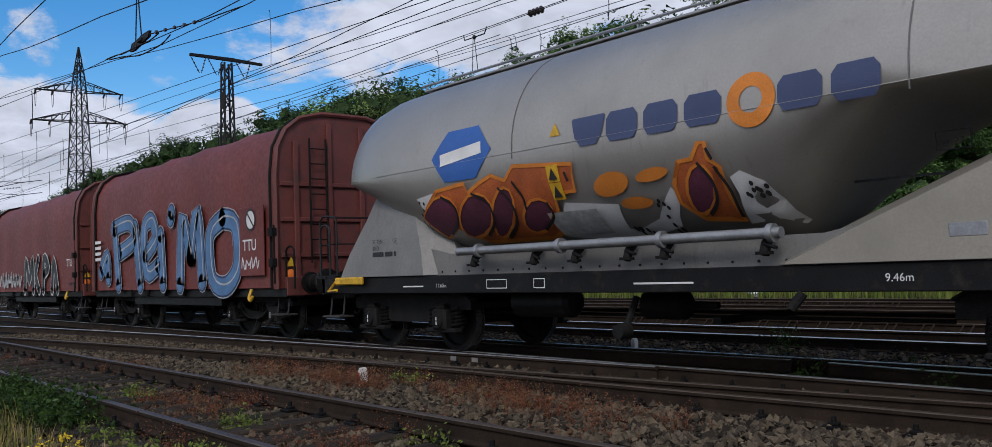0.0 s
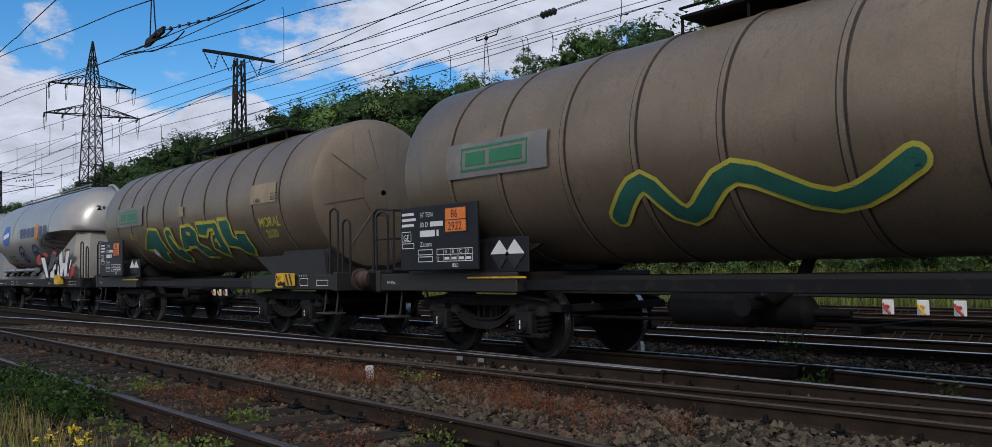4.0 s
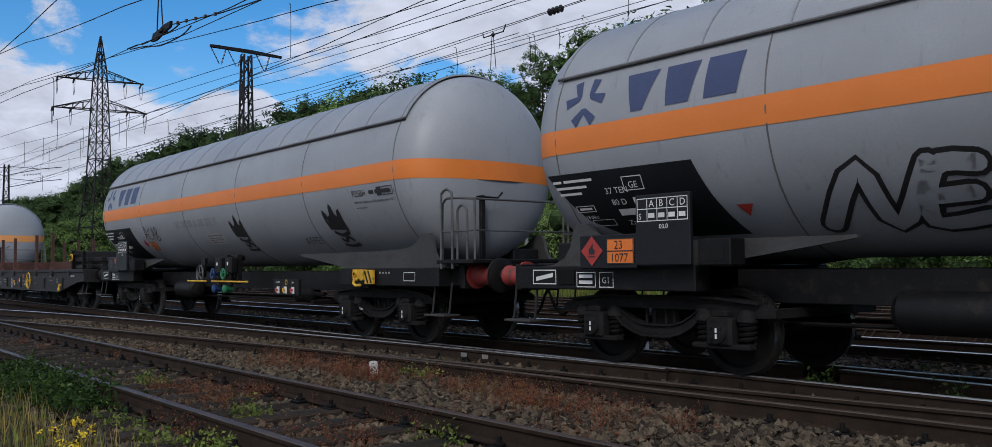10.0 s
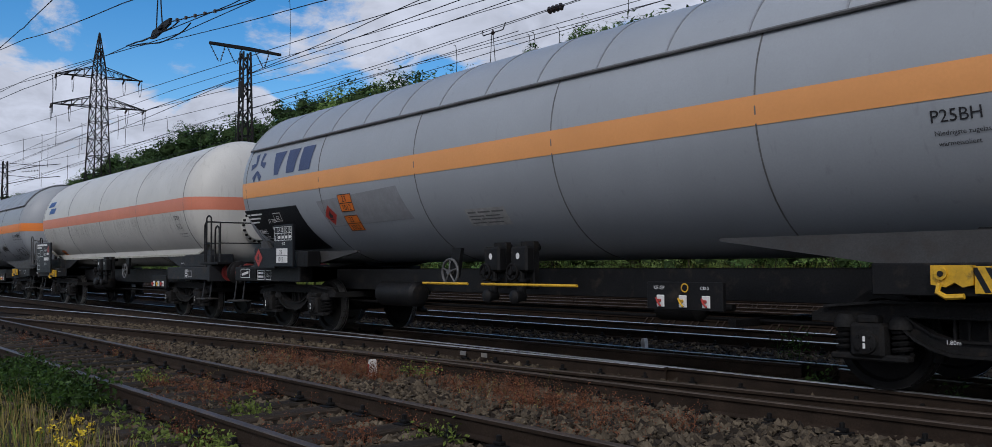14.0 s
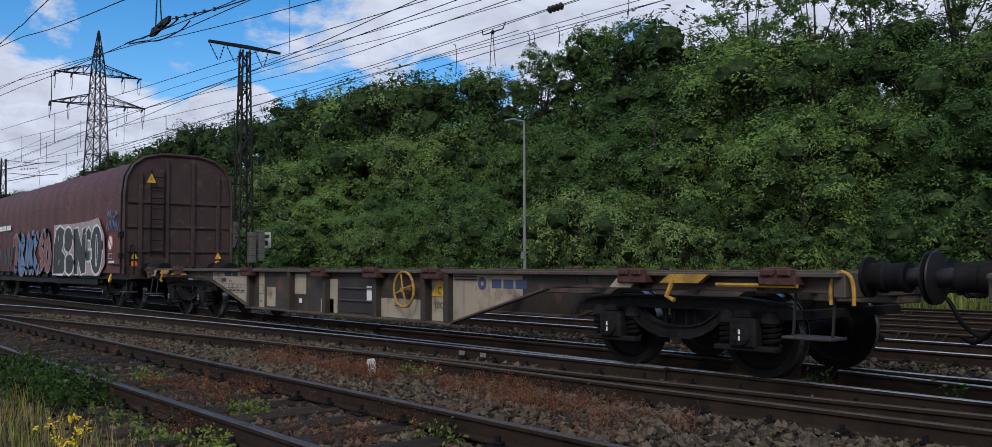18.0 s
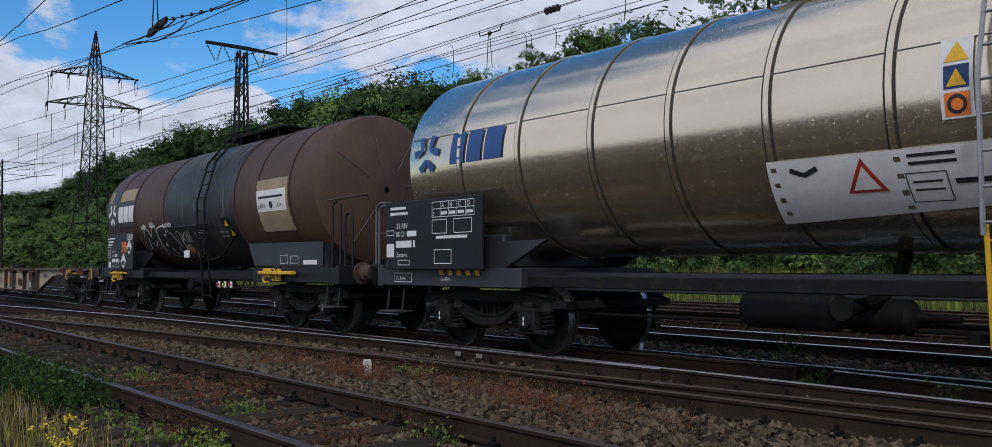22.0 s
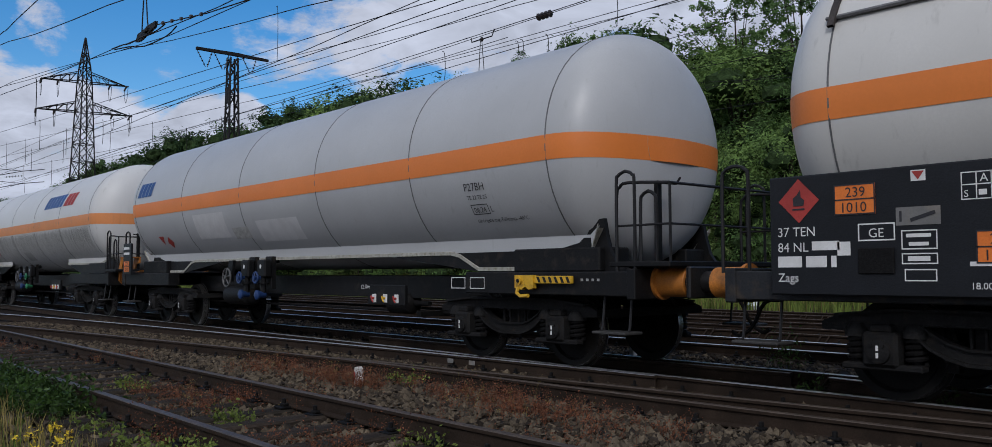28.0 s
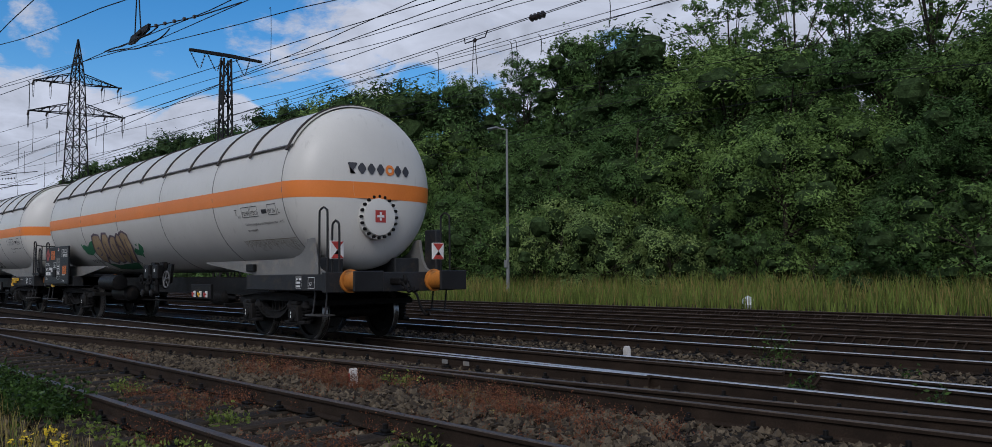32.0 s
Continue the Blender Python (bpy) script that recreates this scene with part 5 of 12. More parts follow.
def arc_strap(x, R, zc, a0, a1, w=0.035, h=0.03, n=20):
    b = B()
    pts = []
    for k in range(n + 1):
        a = radians(a0 + (a1 - a0) * k / n)
        for dx, r in ((-w, R), (-w, R + h), (w, R + h), (w, R)):
            pts.append((x + dx, -r * math.cos(a), zc + r * math.sin(a)))
    return b.add(pts, [(k * 4 + j, k * 4 + (j + 1) % 4, (k + 1) * 4 + (j + 1) % 4, (k + 1) * 4 + j) for k in range(n) for j in range(4)])


# the saddle plate's end curls up to the tank's belly
CURL = [(1.22, 1.165), (1.42, 1.195), (1.6, 1.27), (1.7, 1.4), (1.76, 1.6), (1.8, 1.8), (1.98, 1.78), (2.06, 1.62), (2.2, 1.52), (2.5, 1.46), (3.2, 1.44)]


SKIRT_LIP = mat("grimy pale edge", (0.44, 0.43, 0.38), 0.7, var=0.2, scale=6, grain=40, bump=0.05, dirt=(0.16, 0.16, 0.09), dirt_amount=0.45)


def saddle_skirt(R, zc, xa, xb, s, deep, curl=3):
    """The sheet that carries the tank, from the tank's flank straight down to a rolled lip, turned up or let down at its ends."""
    side, lip = B(), B()
    zt = zc - math.sqrt(R * R - 1.0)
    n, ps, pl = 72, [], []
    for k in range(n + 1):
        x = xa + (xb - xa) * k / n
        d = min(x - xa if curl & 1 else 9, xb - x if curl & 2 else 9)
        if deep:
            f = min(1, max(0, (d - 2.3) / 0.5))
            low = 1.185 + 0.225 * f + 0.5 * max(0, 1 - d / 0.5) ** 2
        else:
            low = 1.43 + (0.3 if curl == 3 else 0.18) * max(0, 1 - d / 1.0) ** 2
        y = math.sqrt(R * R - (zc - low) ** 2) if low > zt else 0.985
        zq = max(zt, low + 0.03)
        ps += [(x, s * (max(y, 1.0) + 0.002), zq), (x, s * (y + 0.004), low + 0.03), (x, s * (y - 0.012), low + 0.03), (x, s * (max(y, 1.0) - 0.012), zq)]
        pl += [(x, s * (y + 0.003), low + 0.055), (x, s * (y + 0.03), low + 0.045), (x, s * (y + 0.03), low), (x, s * (y - 0.1), low)]
    side.add(ps, [(4 * k + j, 4 * k + 4 + j, 4 * k + 5 + j, 4 * k + 1 + j) for k in range(n) for j in (0, 1, 2)])
    lip.add(pl, [(4 * k + j, 4 * k + 4 + j, 4 * k + 5 + j, 4 * k + 1 + j) for k in range(n) for j in (0, 1, 2)])
    return side, lip


def gas_wagon(u0, L, label, paint, stripe, R=1.5, zc=2.73, cover="", buf=BUF_RED, skirt=False, front=True, rear="railing", style="y25", seams=None,
              valves=(9.0, 9.55), caps=(FRAME, FRAME), wheel_x=10.4, stripe_z=(2.50, 2.79), rail_paint=TUBE, manhole=False, sill=FRAME, cradle=None, short=0.0, sill_end=3.55, tip_at=5.75, bogie_x=2.95):
    w = thing("tank_wagon", label, "tank wagon", "wagons of the train", at=(u0, D, 0))
    e = L - 18.0
    x0, x1 = 1.04, 16.96 + e
    prof = dome_profile(x0, x1, R)
    part("tank", B().turn(prof, (0, 0, zc), "x", 64), paint, w, smooth=60)
    part("stripe", belt(prof, zc, *stripe_z), stripe, w, "coloured stripe round the tank", smooth=60)
    for x in (seams or (4.7, 7.54, 10.44, 13.28 + e * 0.6, 16.18 + e, 1.82)):
        part("weld_seam", once(("seam", R, zc), lambda: arc_strap(0, R, zc, -82, 262, 0.008, 0.006, 48).mesh("weld_seam")), SEAM, w, at=(x, 0, 0))
    if cover:
        a0 = degrees_at(3.42, zc, R)
        part("sun_shield", shell_arc(1.75, 16.3 + e, R + 0.022, zc, a0, 180 - a0), paint, w, "curved sheet sun shield over the tank", smooth=60)
        part("shield_edge", B().tube([(1.75, -(R + 0.035) * math.cos(radians(a0)), zc + (R + 0.035) * math.sin(radians(a0))), (16.3 + e, -(R + 0.035) * math.cos(radians(a0)), zc + (R + 0.035) * math.sin(radians(a0)))], 0.02, 6), SEAM, w)
        n = 11 if cover == "straps" else 15
        for k in range(n):
            x = 1.82 + (14.4 + e) * k / (n - 1)
            if cover == "straps":
                part("strap", once(("strap", R), lambda: arc_strap(0, R + 0.035, zc, a0 - 4, 184 - a0, 0.03, 0.035).mesh("strap")), STRAP, w, at=(x, 0, 0))
            else:
                part("shield_rib", once(("rib", R), lambda: arc_strap(0, R + 0.04, zc, a0, 180 - a0, 0.012, 0.012).mesh("shield_rib")), GALV, w, at=(x, 0, 0))
    # cradles and frame
    for xa, xb, tip in ((0.62, sill_end, tip_at), (18 - sill_end + e, 17.38 + e, 18 - tip_at + e)):
        ff, rr = (xa + short, xb) if tip > xb else (xa, xb - short)
        part("end_frame", B().box(xa, xb, -1.08, 1.08, 0.90, 1.165, 0.012).box(ff, rr, -1.32, 1.32, 0.89, 1.17, 0.012), sill, w, "black painted end frame")
        mid = (xa + xb) / 2
        for s in (-1, 1):
            if tip > mid:
                pl = list(CURL) + [(tip, 1.435), (tip, 1.405), (xb, 1.165)]
            else:
                pl = [(18.45 + e - x, z) for x, z in CURL] + [(tip, 1.435), (tip, 1.405), (xa, 1.165)]
            inset = 0.16 if skirt else 0.0
            if skirt in ("ends", "flange"):
                pl = [(x, min(z, 1.56)) for x, z in pl]
            elif cover == "ribs":
                pl = [(x, min(z, 1.68)) for x, z in pl]
            part("cradle", B().prism(pl, s * (1.10 - inset), s * (1.16 - inset)), cradle or sill, w)
            part("cradle_gusset", B().box(mid - 0.75, mid + 0.75, min(s * 1.1, s * 0.55), max(s * 1.1, s * 0.55), 1.165, 1.46, 0.02), sill, w)
        part("headstock", B().box(*((0.60, 0.72) if tip > mid else (17.28 + e, 17.40 + e)), *((-1.1, 1.1) if short else (-1.34, 1.34)), 0.86, 1.20, 0.012), sill, w)
    for s in (-1, 1):
        part("centre_sill", B().box(3.3, 14.7 + e, s * 0.5 - 0.06, s * 0.5 + 0.06, 0.76, 1.12, 0.01), FRAME, w)
    part("sill_plate", B().box(3.3, 14.7 + e, -0.44, 0.44, 1.0, 1.056, 0.01), FRAME, w)
    if skirt:
        for s in (-1, 1):
            for xa, xb, curl in (((1.35, 16.65 + e, 3),) if skirt != "ends" else ((1.5, 5.46, 1), (12.54 + e, 16.5 + e, 2))):
                side, lip = saddle_skirt(R, zc, xa, xb, s, skirt == "plate", curl)
                part("skirt", side, paint, w, "saddle sheet along the tank's lower side")
                part("skirt_lip", lip, SKIRT_LIP if skirt != "ends" or stripe is STRIPE_D else paint, w, "pale lip of the saddle sheet")
    bogie(w, bogie_x, style), bogie(w, 18 - bogie_x + e, style)
    buffer_set(w, L, buf)
    brake_gear(w, 6.1, 11.6)
    brake_plates(w, 11.9, 0.78)
    part("brake_board", B().box(11.7, 12.7, -1.26, -1.2, 0.68, 0.98, 0.008), FRAME, w)
    for x, c in zip(valves, caps):
        valve(w, x, 0.86, c)
        part("valve_cover", once("vcov", lambda: B().box(-0.16, 0.16, -0.06, 0.1, 1.08, 1.42, 0.03).mesh("valve_cover")), sill, w, at=(x, -1.2, 0))
        part("valve_sign", once("vsign", lambda: Sheet().put(blob(0, 1.29, 0.036, 0.042)).wall((0, -0.065, 0)).mesh("valve_sign")), WHITE, w, at=(x, -1.2, 0))
    hand_wheel(w, wheel_x, 1.08, -1.3)
    part("wheel_bracket", once("whbr", lambda: B().prism([(-0.1, 1.0), (0.1, 1.0), (0.2, 1.42), (0.0, 1.42)], -1.26, -1.2).mesh("wheel_bracket")), sill, w, at=(wheel_x, 0, 0))
    for s in (-1.25, 1.25):
        step_set(w, 0.95, s if s < 0 else 1.25)
        step_set(w, 17.05 + e, s if s < 0 else 1.25)
    hoop(w, 17.1 + e, -1.28, 1.15, 2.28, 0.26, rail_paint), hoop(w, 17.38 + e, -1.2, 1.2, 2.05, 0.22, rail_paint)
    hoop(w, 17.1 + e, 1.28, 1.15, 2.28, 0.26, rail_paint)
    if front:
        hoop(w, 0.55, -1.28, 1.15, 2.2, 0.3, rail_paint)
    if rear == "railing":
        end_platform(w, 17.0 + e, 17.85 + e, rail_paint)
        b = B().box(17.0 + e, 17.06 + e, -0.5, -0.42, 1.25, 2.25).tube([(17.1 + e, -0.62, 2.22), (17.1 + e, -0.2, 2.22), (17.1 + e, -0.12, 2.3)], 0.015, 6)
        part("brake_column", b, FRAME, w)
    if manhole:
        man_cover(w, x1, zc - 0.55, paint)
    finish(w, u0)

    def on(sh, off=0.006):
        return sh.tank(R, zc, off)
    return w, on


def degrees_at(z, zc, R):
    return math.degrees(math.asin((z - zc) / R))


def man_cover(w, x, z, paint, r=0.33):
    b = B().turn([(-0.16, r + 0.07), (-0.02, r + 0.07), (-0.01, r + 0.02), (0.03, r), (0.05, r * 0.7)], (x, 0, z), "x", 28)
    part("manhole_cover", b, paint, w)
    for k in range(20):
        a = k * math.pi / 10
        part("bolt", once("bolt", lambda: B().turn([(0, 0.03), (0.05, 0.03), (0.055, 0.02)], (0, 0, 0), "x", 6).mesh("bolt")), IRON, w, at=(x - 0.02, (r + 0.04) * math.cos(a), z + (r + 0.04) * math.sin(a)))


def logo_blocks(sh, x, y, h, widths, slant=0.18, gap=0.06, bold=0.3):
    """A company's word mark as plain slanted blocks."""
    for w in widths:
        t = h * bold
        sh.put(([(x, y), (x + w, y), (x + w + slant * h, y + h), (x + slant * h, y + h)], [(0, 1, 2, 3)]))
        x += w + gap
    return x


def tri_logo(sh, x, y, s):
    """Three bent blades round a point."""
    for k in range(3):
        a = math.pi / 2 + k * 2 * math.pi / 3
        pts = []
        for r, d in ((0.18, -0.35), (0.55, -0.75), (0.62, -0.35), (0.30, 0.0), (0.62, 0.35), (0.55, 0.75), (0.18, 0.35)):
            pts.append((x + s * r * math.cos(a + math.pi + d), y + s * r * math.sin(a + math.pi + d)))
        sh.put((pts, [(0, 1, 2, 3), (3, 4, 5, 6), (0, 3, 6)]))


def shielded_gas_wagon(u0, grade, stripe, label, extra, buf=BUF_RED, number=("23", "1012"), covered=False, rear="railing", manhole=False, test="09.26", caps=(FRAME, FRAME)):
    w, on = gas_wagon(u0, 18.0, label, grade, stripe, cover="ribs", cradle=CRADLE, buf=buf, rear=rear, manhole=manhole, rail_paint=RAIL_GREY if not manhole else TUBE, wheel_x=8.15, front=False, short=0.3, sill_end=3.7, tip_at=5.4, caps=caps)
    navy = Sheet()
    tri_logo(navy, 2.28, 0.36, 0.52)
    for a, top, low in ((2.86, 0.46, 0.16), (3.42, 0.44, 0.30), (3.96, 0.44, 0.40)):
        navy.put(([(a + (top - low) / 2, 0.13), (a + (top + low) / 2, 0.13), (a + top + 0.05, 0.57), (a + 0.05, 0.57)], [(0, 1, 2, 3)]))
    part("company_mark", on(navy), NAVY, w, "dark blue company mark in plain shapes")
    # black panel on the tank's front quarter
    dark = Sheet().put(([(1.60, -0.47), (3.76, -0.47), (3.9, -0.9), (4.1, -1.45), (2.5, -1.45), (2.0, -1.1)], [tuple(range(6))]))
    part("data_panel", on(dark, 0.005), PLATE, w, "black data panel painted on the tank")
    tx = Sheet().bars(1.67, -0.58, [0.14, 0.46], 0.032).bars(1.70, -0.66, [0.5], 0.032).bars(1.73, -0.74, [0.36], 0.032).outline(1.9, -0.98, 2.2, -0.89, 0.009).bars(1.95, -0.95, [0.2], 0.03)
    tx.text("37 TEN", 2.46, -0.76, 0.11).text("80 D", 2.5, -0.91, 0.11).bars(2.83, -0.91, [0.22], 0.08).bars(2.55, -1.06, [0.26, 0.24, 0.05], 0.09).text("Zags", 2.6, -1.2, 0.1)
    tx.text("GE", 2.83, -0.71, 0.11).outline(2.76, -0.74, 3.05, -0.57, 0.01).outline(2.05, -1.2, 2.4, -1.1, 0.009).text("18.00m", 1.98, -1.08, 0.07)
    part("lettering", on(tx, 0.010), WHITE, w)
    part("sign_board", B().box(3.07, 3.8, -1.52, -1.46, 1.17, 1.93, 0.01), PLATE, w, "black sign board beside the cradle")
    part("sign_board", B().box(2.2, 3.06, -1.5, -1.44, 1.14, 1.52, 0.01), PLATE, w)
    part("control_box", B().box(3.84, 4.24, -1.46, -1.2, 1.16, 1.44, 0.015).box(3.92, 4.16, -1.466, -1.46, 1.21, 1.38, 0.003), FRAME, w, "small black control box")
    sb = load_grid(Sheet(), 3.1, 1.64, 0.68, 0.25).text("00,0", 3.4, 1.56, 0.07)
    if number[1] == "1077":
        part("lettering", sb.wall((0, -1.524, 0)), WHITE, w)
    else:
        sb.put(bar(3.18, 1.24, 3.62, 1.5))
        part("lettering", sb.wall((0, -1.524, 0)), WHITE, w)
        nb = Sheet().text(number[0], 3.31, 1.395, 0.11).text(number[1], 3.24, 1.265, 0.11).put(bar(3.18, 1.366, 3.62, 1.374))
        part("danger_number", nb.wall((0, -1.528, 0)), BLACK, w)

    def wall2(sh, off):
        return sh.wall((0, -1.50, 0), off)
    if covered:
        part("covered_sign", wall2(Sheet().put(diamond(0.17), 2.45, 1.36), 0.004), GREASE, w, "hazard diamond painted over in black")
        part("warning_sign", wall2(Sheet().put(([(2.72, 1.48), (2.92, 1.48), (2.82, 1.32)], [(0, 1, 2)])).put(([(2.79, 1.27), (2.87, 1.27), (2.83, 1.21)], [(0, 1, 2)])), 0.004), REDSIGN, w)
    elif number[1] == "1077" or manhole:
        flame_sign(w, wall2, 2.4, 1.34, 0.17)
    if number[1] == "1077" and not covered:
        hazard_plate(w, wall2, 2.63, 1.19, *number, 0.4)
    fr = Sheet().outline(1.2, 0.95, 1.62, 1.13, 0.012).put(([(1.26, 0.99), (1.56, 1.04), (1.56, 1.09), (1.26, 1.04)], [(0, 1, 2, 3)])).outline(1.97, 0.92, 2.28, 1.1, 0.01).bars(2.01, 1.03, [0.22], 0.04).bars(2.01, 0.96, [0.22], 0.04).text("G1", 2.38, 0.97, 0.1).outline(2.34, 0.92, 2.56, 1.1, 0.01)
    fr.outline(16.2, 0.97, 16.5, 1.1, 0.008)
    fr.text("1.80m", 14.92, 0.5, 0.05)
    part("brake_mark", Sheet().text("KE-GP", 11.8, 0.9, 0.055).text("C810", 12.42, 0.9, 0.05).wall((0, -1.262, 0)), WHITE, w)
    part("brake_mark", Sheet().put(ring_shape(12.22, 0.92, 0.035, 0.05)).wall((0, -1.262, 0)), YELLOW, w, "yellow brake ring mark")
    part("lettering", fr.wall((0, -1.326, 0)), WHITE, w)
    part("end_grating", B().box(1.66, 1.94, -1.34, -1.325, 0.95, 1.13, 0.005), IRON, w)
    ratchet(w, 15.02, 1.02, w2=0.24)
    # test panel
    tp = Sheet().text("P25BH", 14.9, -0.42, 0.15).bars(15.42, -0.4, [0.14, 0.14, 0.24], 0.06).text("Niedrigste zugelassene F\u00fcllungstemperatur -40\u00b0C", 14.92, -0.53, 0.06).text("w\u00e4rmeisoliert", 14.94, -0.62, 0.06)
    tp.outline(15.82, -0.44, 16.1, -0.3, 0.012).text(test, 15.84, -0.41, 0.1).put(bar(15.65, -0.44, 15.79, -0.3)).text("L", 16.12, -0.42, 0.1)
    part("lettering", on(tp), BLACK, w)
    part("company_sticker", on(Sheet().put(bar(8.45, -1.11, 9.3, -0.82)), 0.005), STICKER, w, "faded white data sticker")
    part("sticker_print", on(Sheet().bars(8.5, -0.89, [0.18, 0.26, 0.24], 0.025).bars(8.5, -0.95, [0.32, 0.3], 0.02).bars(8.5, -1.0, [0.2, 0.45], 0.02).bars(8.5, -1.06, [0.3, 0.32], 0.02), 0.009), SEAM, w)
    for x0, x1 in ((7.55, 8.6), (8.9, 10.7)):
        part("yellow_bar", B().tube([(x0, -1.34, 0.92), (x1, -1.34, 0.92)], 0.018, 7), YELLOW, w, "yellow painted operating bar")
    extra(w, on)
    return w


STICKER = mat("weathered sticker", (0.5, 0.5, 0.48), 0.6, var=0.25, scale=5, grain=20, dirt=(0.3, 0.3, 0.28), dirt_amount=0.6)
SPRAY_BLACK = mat("black spray paint", (0.02, 0.02, 0.022), 0.5, var=0.3, scale=3)
SPRAY_GREY = mat("grey spray paint", (0.075, 0.078, 0.082), 0.6, var=0.3, scale=3)
SPRAY_PALE = mat("pale spray paint", (0.5, 0.5, 0.5), 0.6, var=0.25, scale=3)
SPRAY_WHITE = mat("white spray paint", (0.72, 0.72, 0.71), 0.6, var=0.12, scale=3)
SPRAY_RED = mat("red spray paint", (0.42, 0.04, 0.03), 0.6, var=0.25, scale=3)
SPRAY_BLUE = mat("blue spray paint", (0.1, 0.22, 0.42), 0.6, var=0.3, scale=2)
SPRAY_NAVY = mat("navy spray paint", (0.02, 0.045, 0.12), 0.6, var=0.2, scale=2)
SPRAY_GREEN = mat("green spray paint", (0.02, 0.13, 0.1), 0.6, var=0.25, scale=2)
SPRAY_LIME = mat("lime spray paint", (0.5, 0.46, 0.06), 0.6, var=0.15, scale=3)
SPRAY_ORANGE = mat("orange spray paint", (0.68, 0.22, 0.025), 0.6, var=0.2, scale=2)
SPRAY_PLUM = mat("plum spray paint", (0.13, 0.03, 0.06), 0.6, var=0.3, scale=2)
SPRAY_TAN = mat("faded tan spray paint", (0.42, 0.3, 0.17), 0.65, var=0.2, scale=2, streak=0.3, streak_rgb=(0.5, 0.47, 0.4))


def tag(w, on, paths, width, paint, off=0.007, label="sprayed graffiti tag"):
    sh = Sheet()
    for p in paths:
        sh.put(ribbon(smooth_path(p, 4), width))
    part("graffiti_tag", on(sh, off), paint, w, label)


def letter(w, on, p, fill, edge, wide=0.075, off=0.022, label=""):
    """One filled letter with a sprayed edge all round."""
    part("graffiti_lettering", on(Sheet().put((p, [tuple(range(len(p)))])), off), fill, w, label)
    part("graffiti_edge", on(Sheet().put(ribbon(p + p[:2], wide)), off + 0.005), edge, w)


def scrawl(seed, x, y, w, h, n=7):
    """Loose zigzag strokes of a tag that cannot be read."""
    r = random.Random(seed)
    out = []
    step = w / n
    for k in range(n):
        a = x + k * step
        out.append([(a, y + h * r.uniform(0, 0.3)), (a + step * r.uniform(0.1, 0.5), y + h * r.uniform(0.7, 1)), (a + step * r.uniform(0.5, 0.9), y + h * r.uniform(0, 0.4)), (a + step * 1.15, y + h * r.uniform(0.4, 0.9))])
    return out


def extra_1(w, on):
    part("scrubbed_patch", on(Sheet().put(([(4.2, -0.62), (6.2, -0.5), (5.9, -1.05), (4.5, -1.2)], [(0, 1, 2, 3)])), 0.003), BIG_DIRT, w, "darker scrubbed patch of paint")
    flame_sign(w, on, 4.75, -0.78, 0.17)
    hazard_plate(w, on, 5.05, -0.92, "23", "1012", 0.42)
    hazard_plate(w, on, 5.5, -0.86, "23", "1012", 0.46)


def extra_2(w, on):
    part("danger_sign", on(Sheet().put(diamond(0.13), 4.4, -0.95)), REDSIGN, w)
    hazard_plate(w, on, 4.72, -1.16, "23", "1077", 0.36)
    tag(w, on, [[(x * 0.62 + 1.5, y - 0.2) for x, y in p] for p in [[(5.1, -0.62), (5.3, -0.3), (5.45, -0.65)], [(5.18, -0.5), (5.42, -0.5)], [(5.8, -0.35), (5.55, -0.45), (5.6, -0.65), (5.85, -0.6)], [(5.95, -0.68), (6.1, -0.32), (6.22, -0.68)], [(6.0, -0.52), (6.2, -0.52)], [(6.35, -0.7), (6.38, -0.33), (6.6, -0.42), (6.4, -0.52), (6.62, -0.62), (6.35, -0.7)]]], 0.028, SPRAY_BLACK)
    part("graffiti_tag", on(Sheet().text("AFFE!", 12.63, -1.26, 0.26, -0.004, 0.1), 0.007), SPRAY_GREY, w, "thin scrawled word")
    crown = [[(9.95, -0.95), (9.9, -0.6), (10.1, -0.85), (10.18, -0.5), (10.3, -0.85), (10.42, -0.6), (10.45, -1.0)], [(9.98, -1.0), (10.2, -1.08), (10.45, -1.02)], [(10.05, -1.15), (10.15, -1.22), (10.3, -1.12), (10.42, -1.22)], [(10.0, -1.3), (10.25, -1.34), (10.5, -1.3)]]
    for dx in (0, 3.9):
        tag(w, on, [[(x + dx, y) for x, y in p] for p in crown], 0.075, SPRAY_BLACK)
        part("graffiti_blot", on(Sheet().put(([(9.95 + dx, -0.95), (9.98 + dx, -0.72), (10.2 + dx, -0.62), (10.4 + dx, -0.75), (10.44 + dx, -0.98)], [(0, 1, 2, 3, 4)])), 0.006), SPRAY_BLACK, w)
    part("graffiti_tag", on(Sheet().bars(6.9, -0.62, [0.3, 0.25, 0.3, 0.2, 0.3, 0.35, 0.2], 0.16, 0.08), 0.006), BIG_DIRT, w, "scrubbed-out tag")


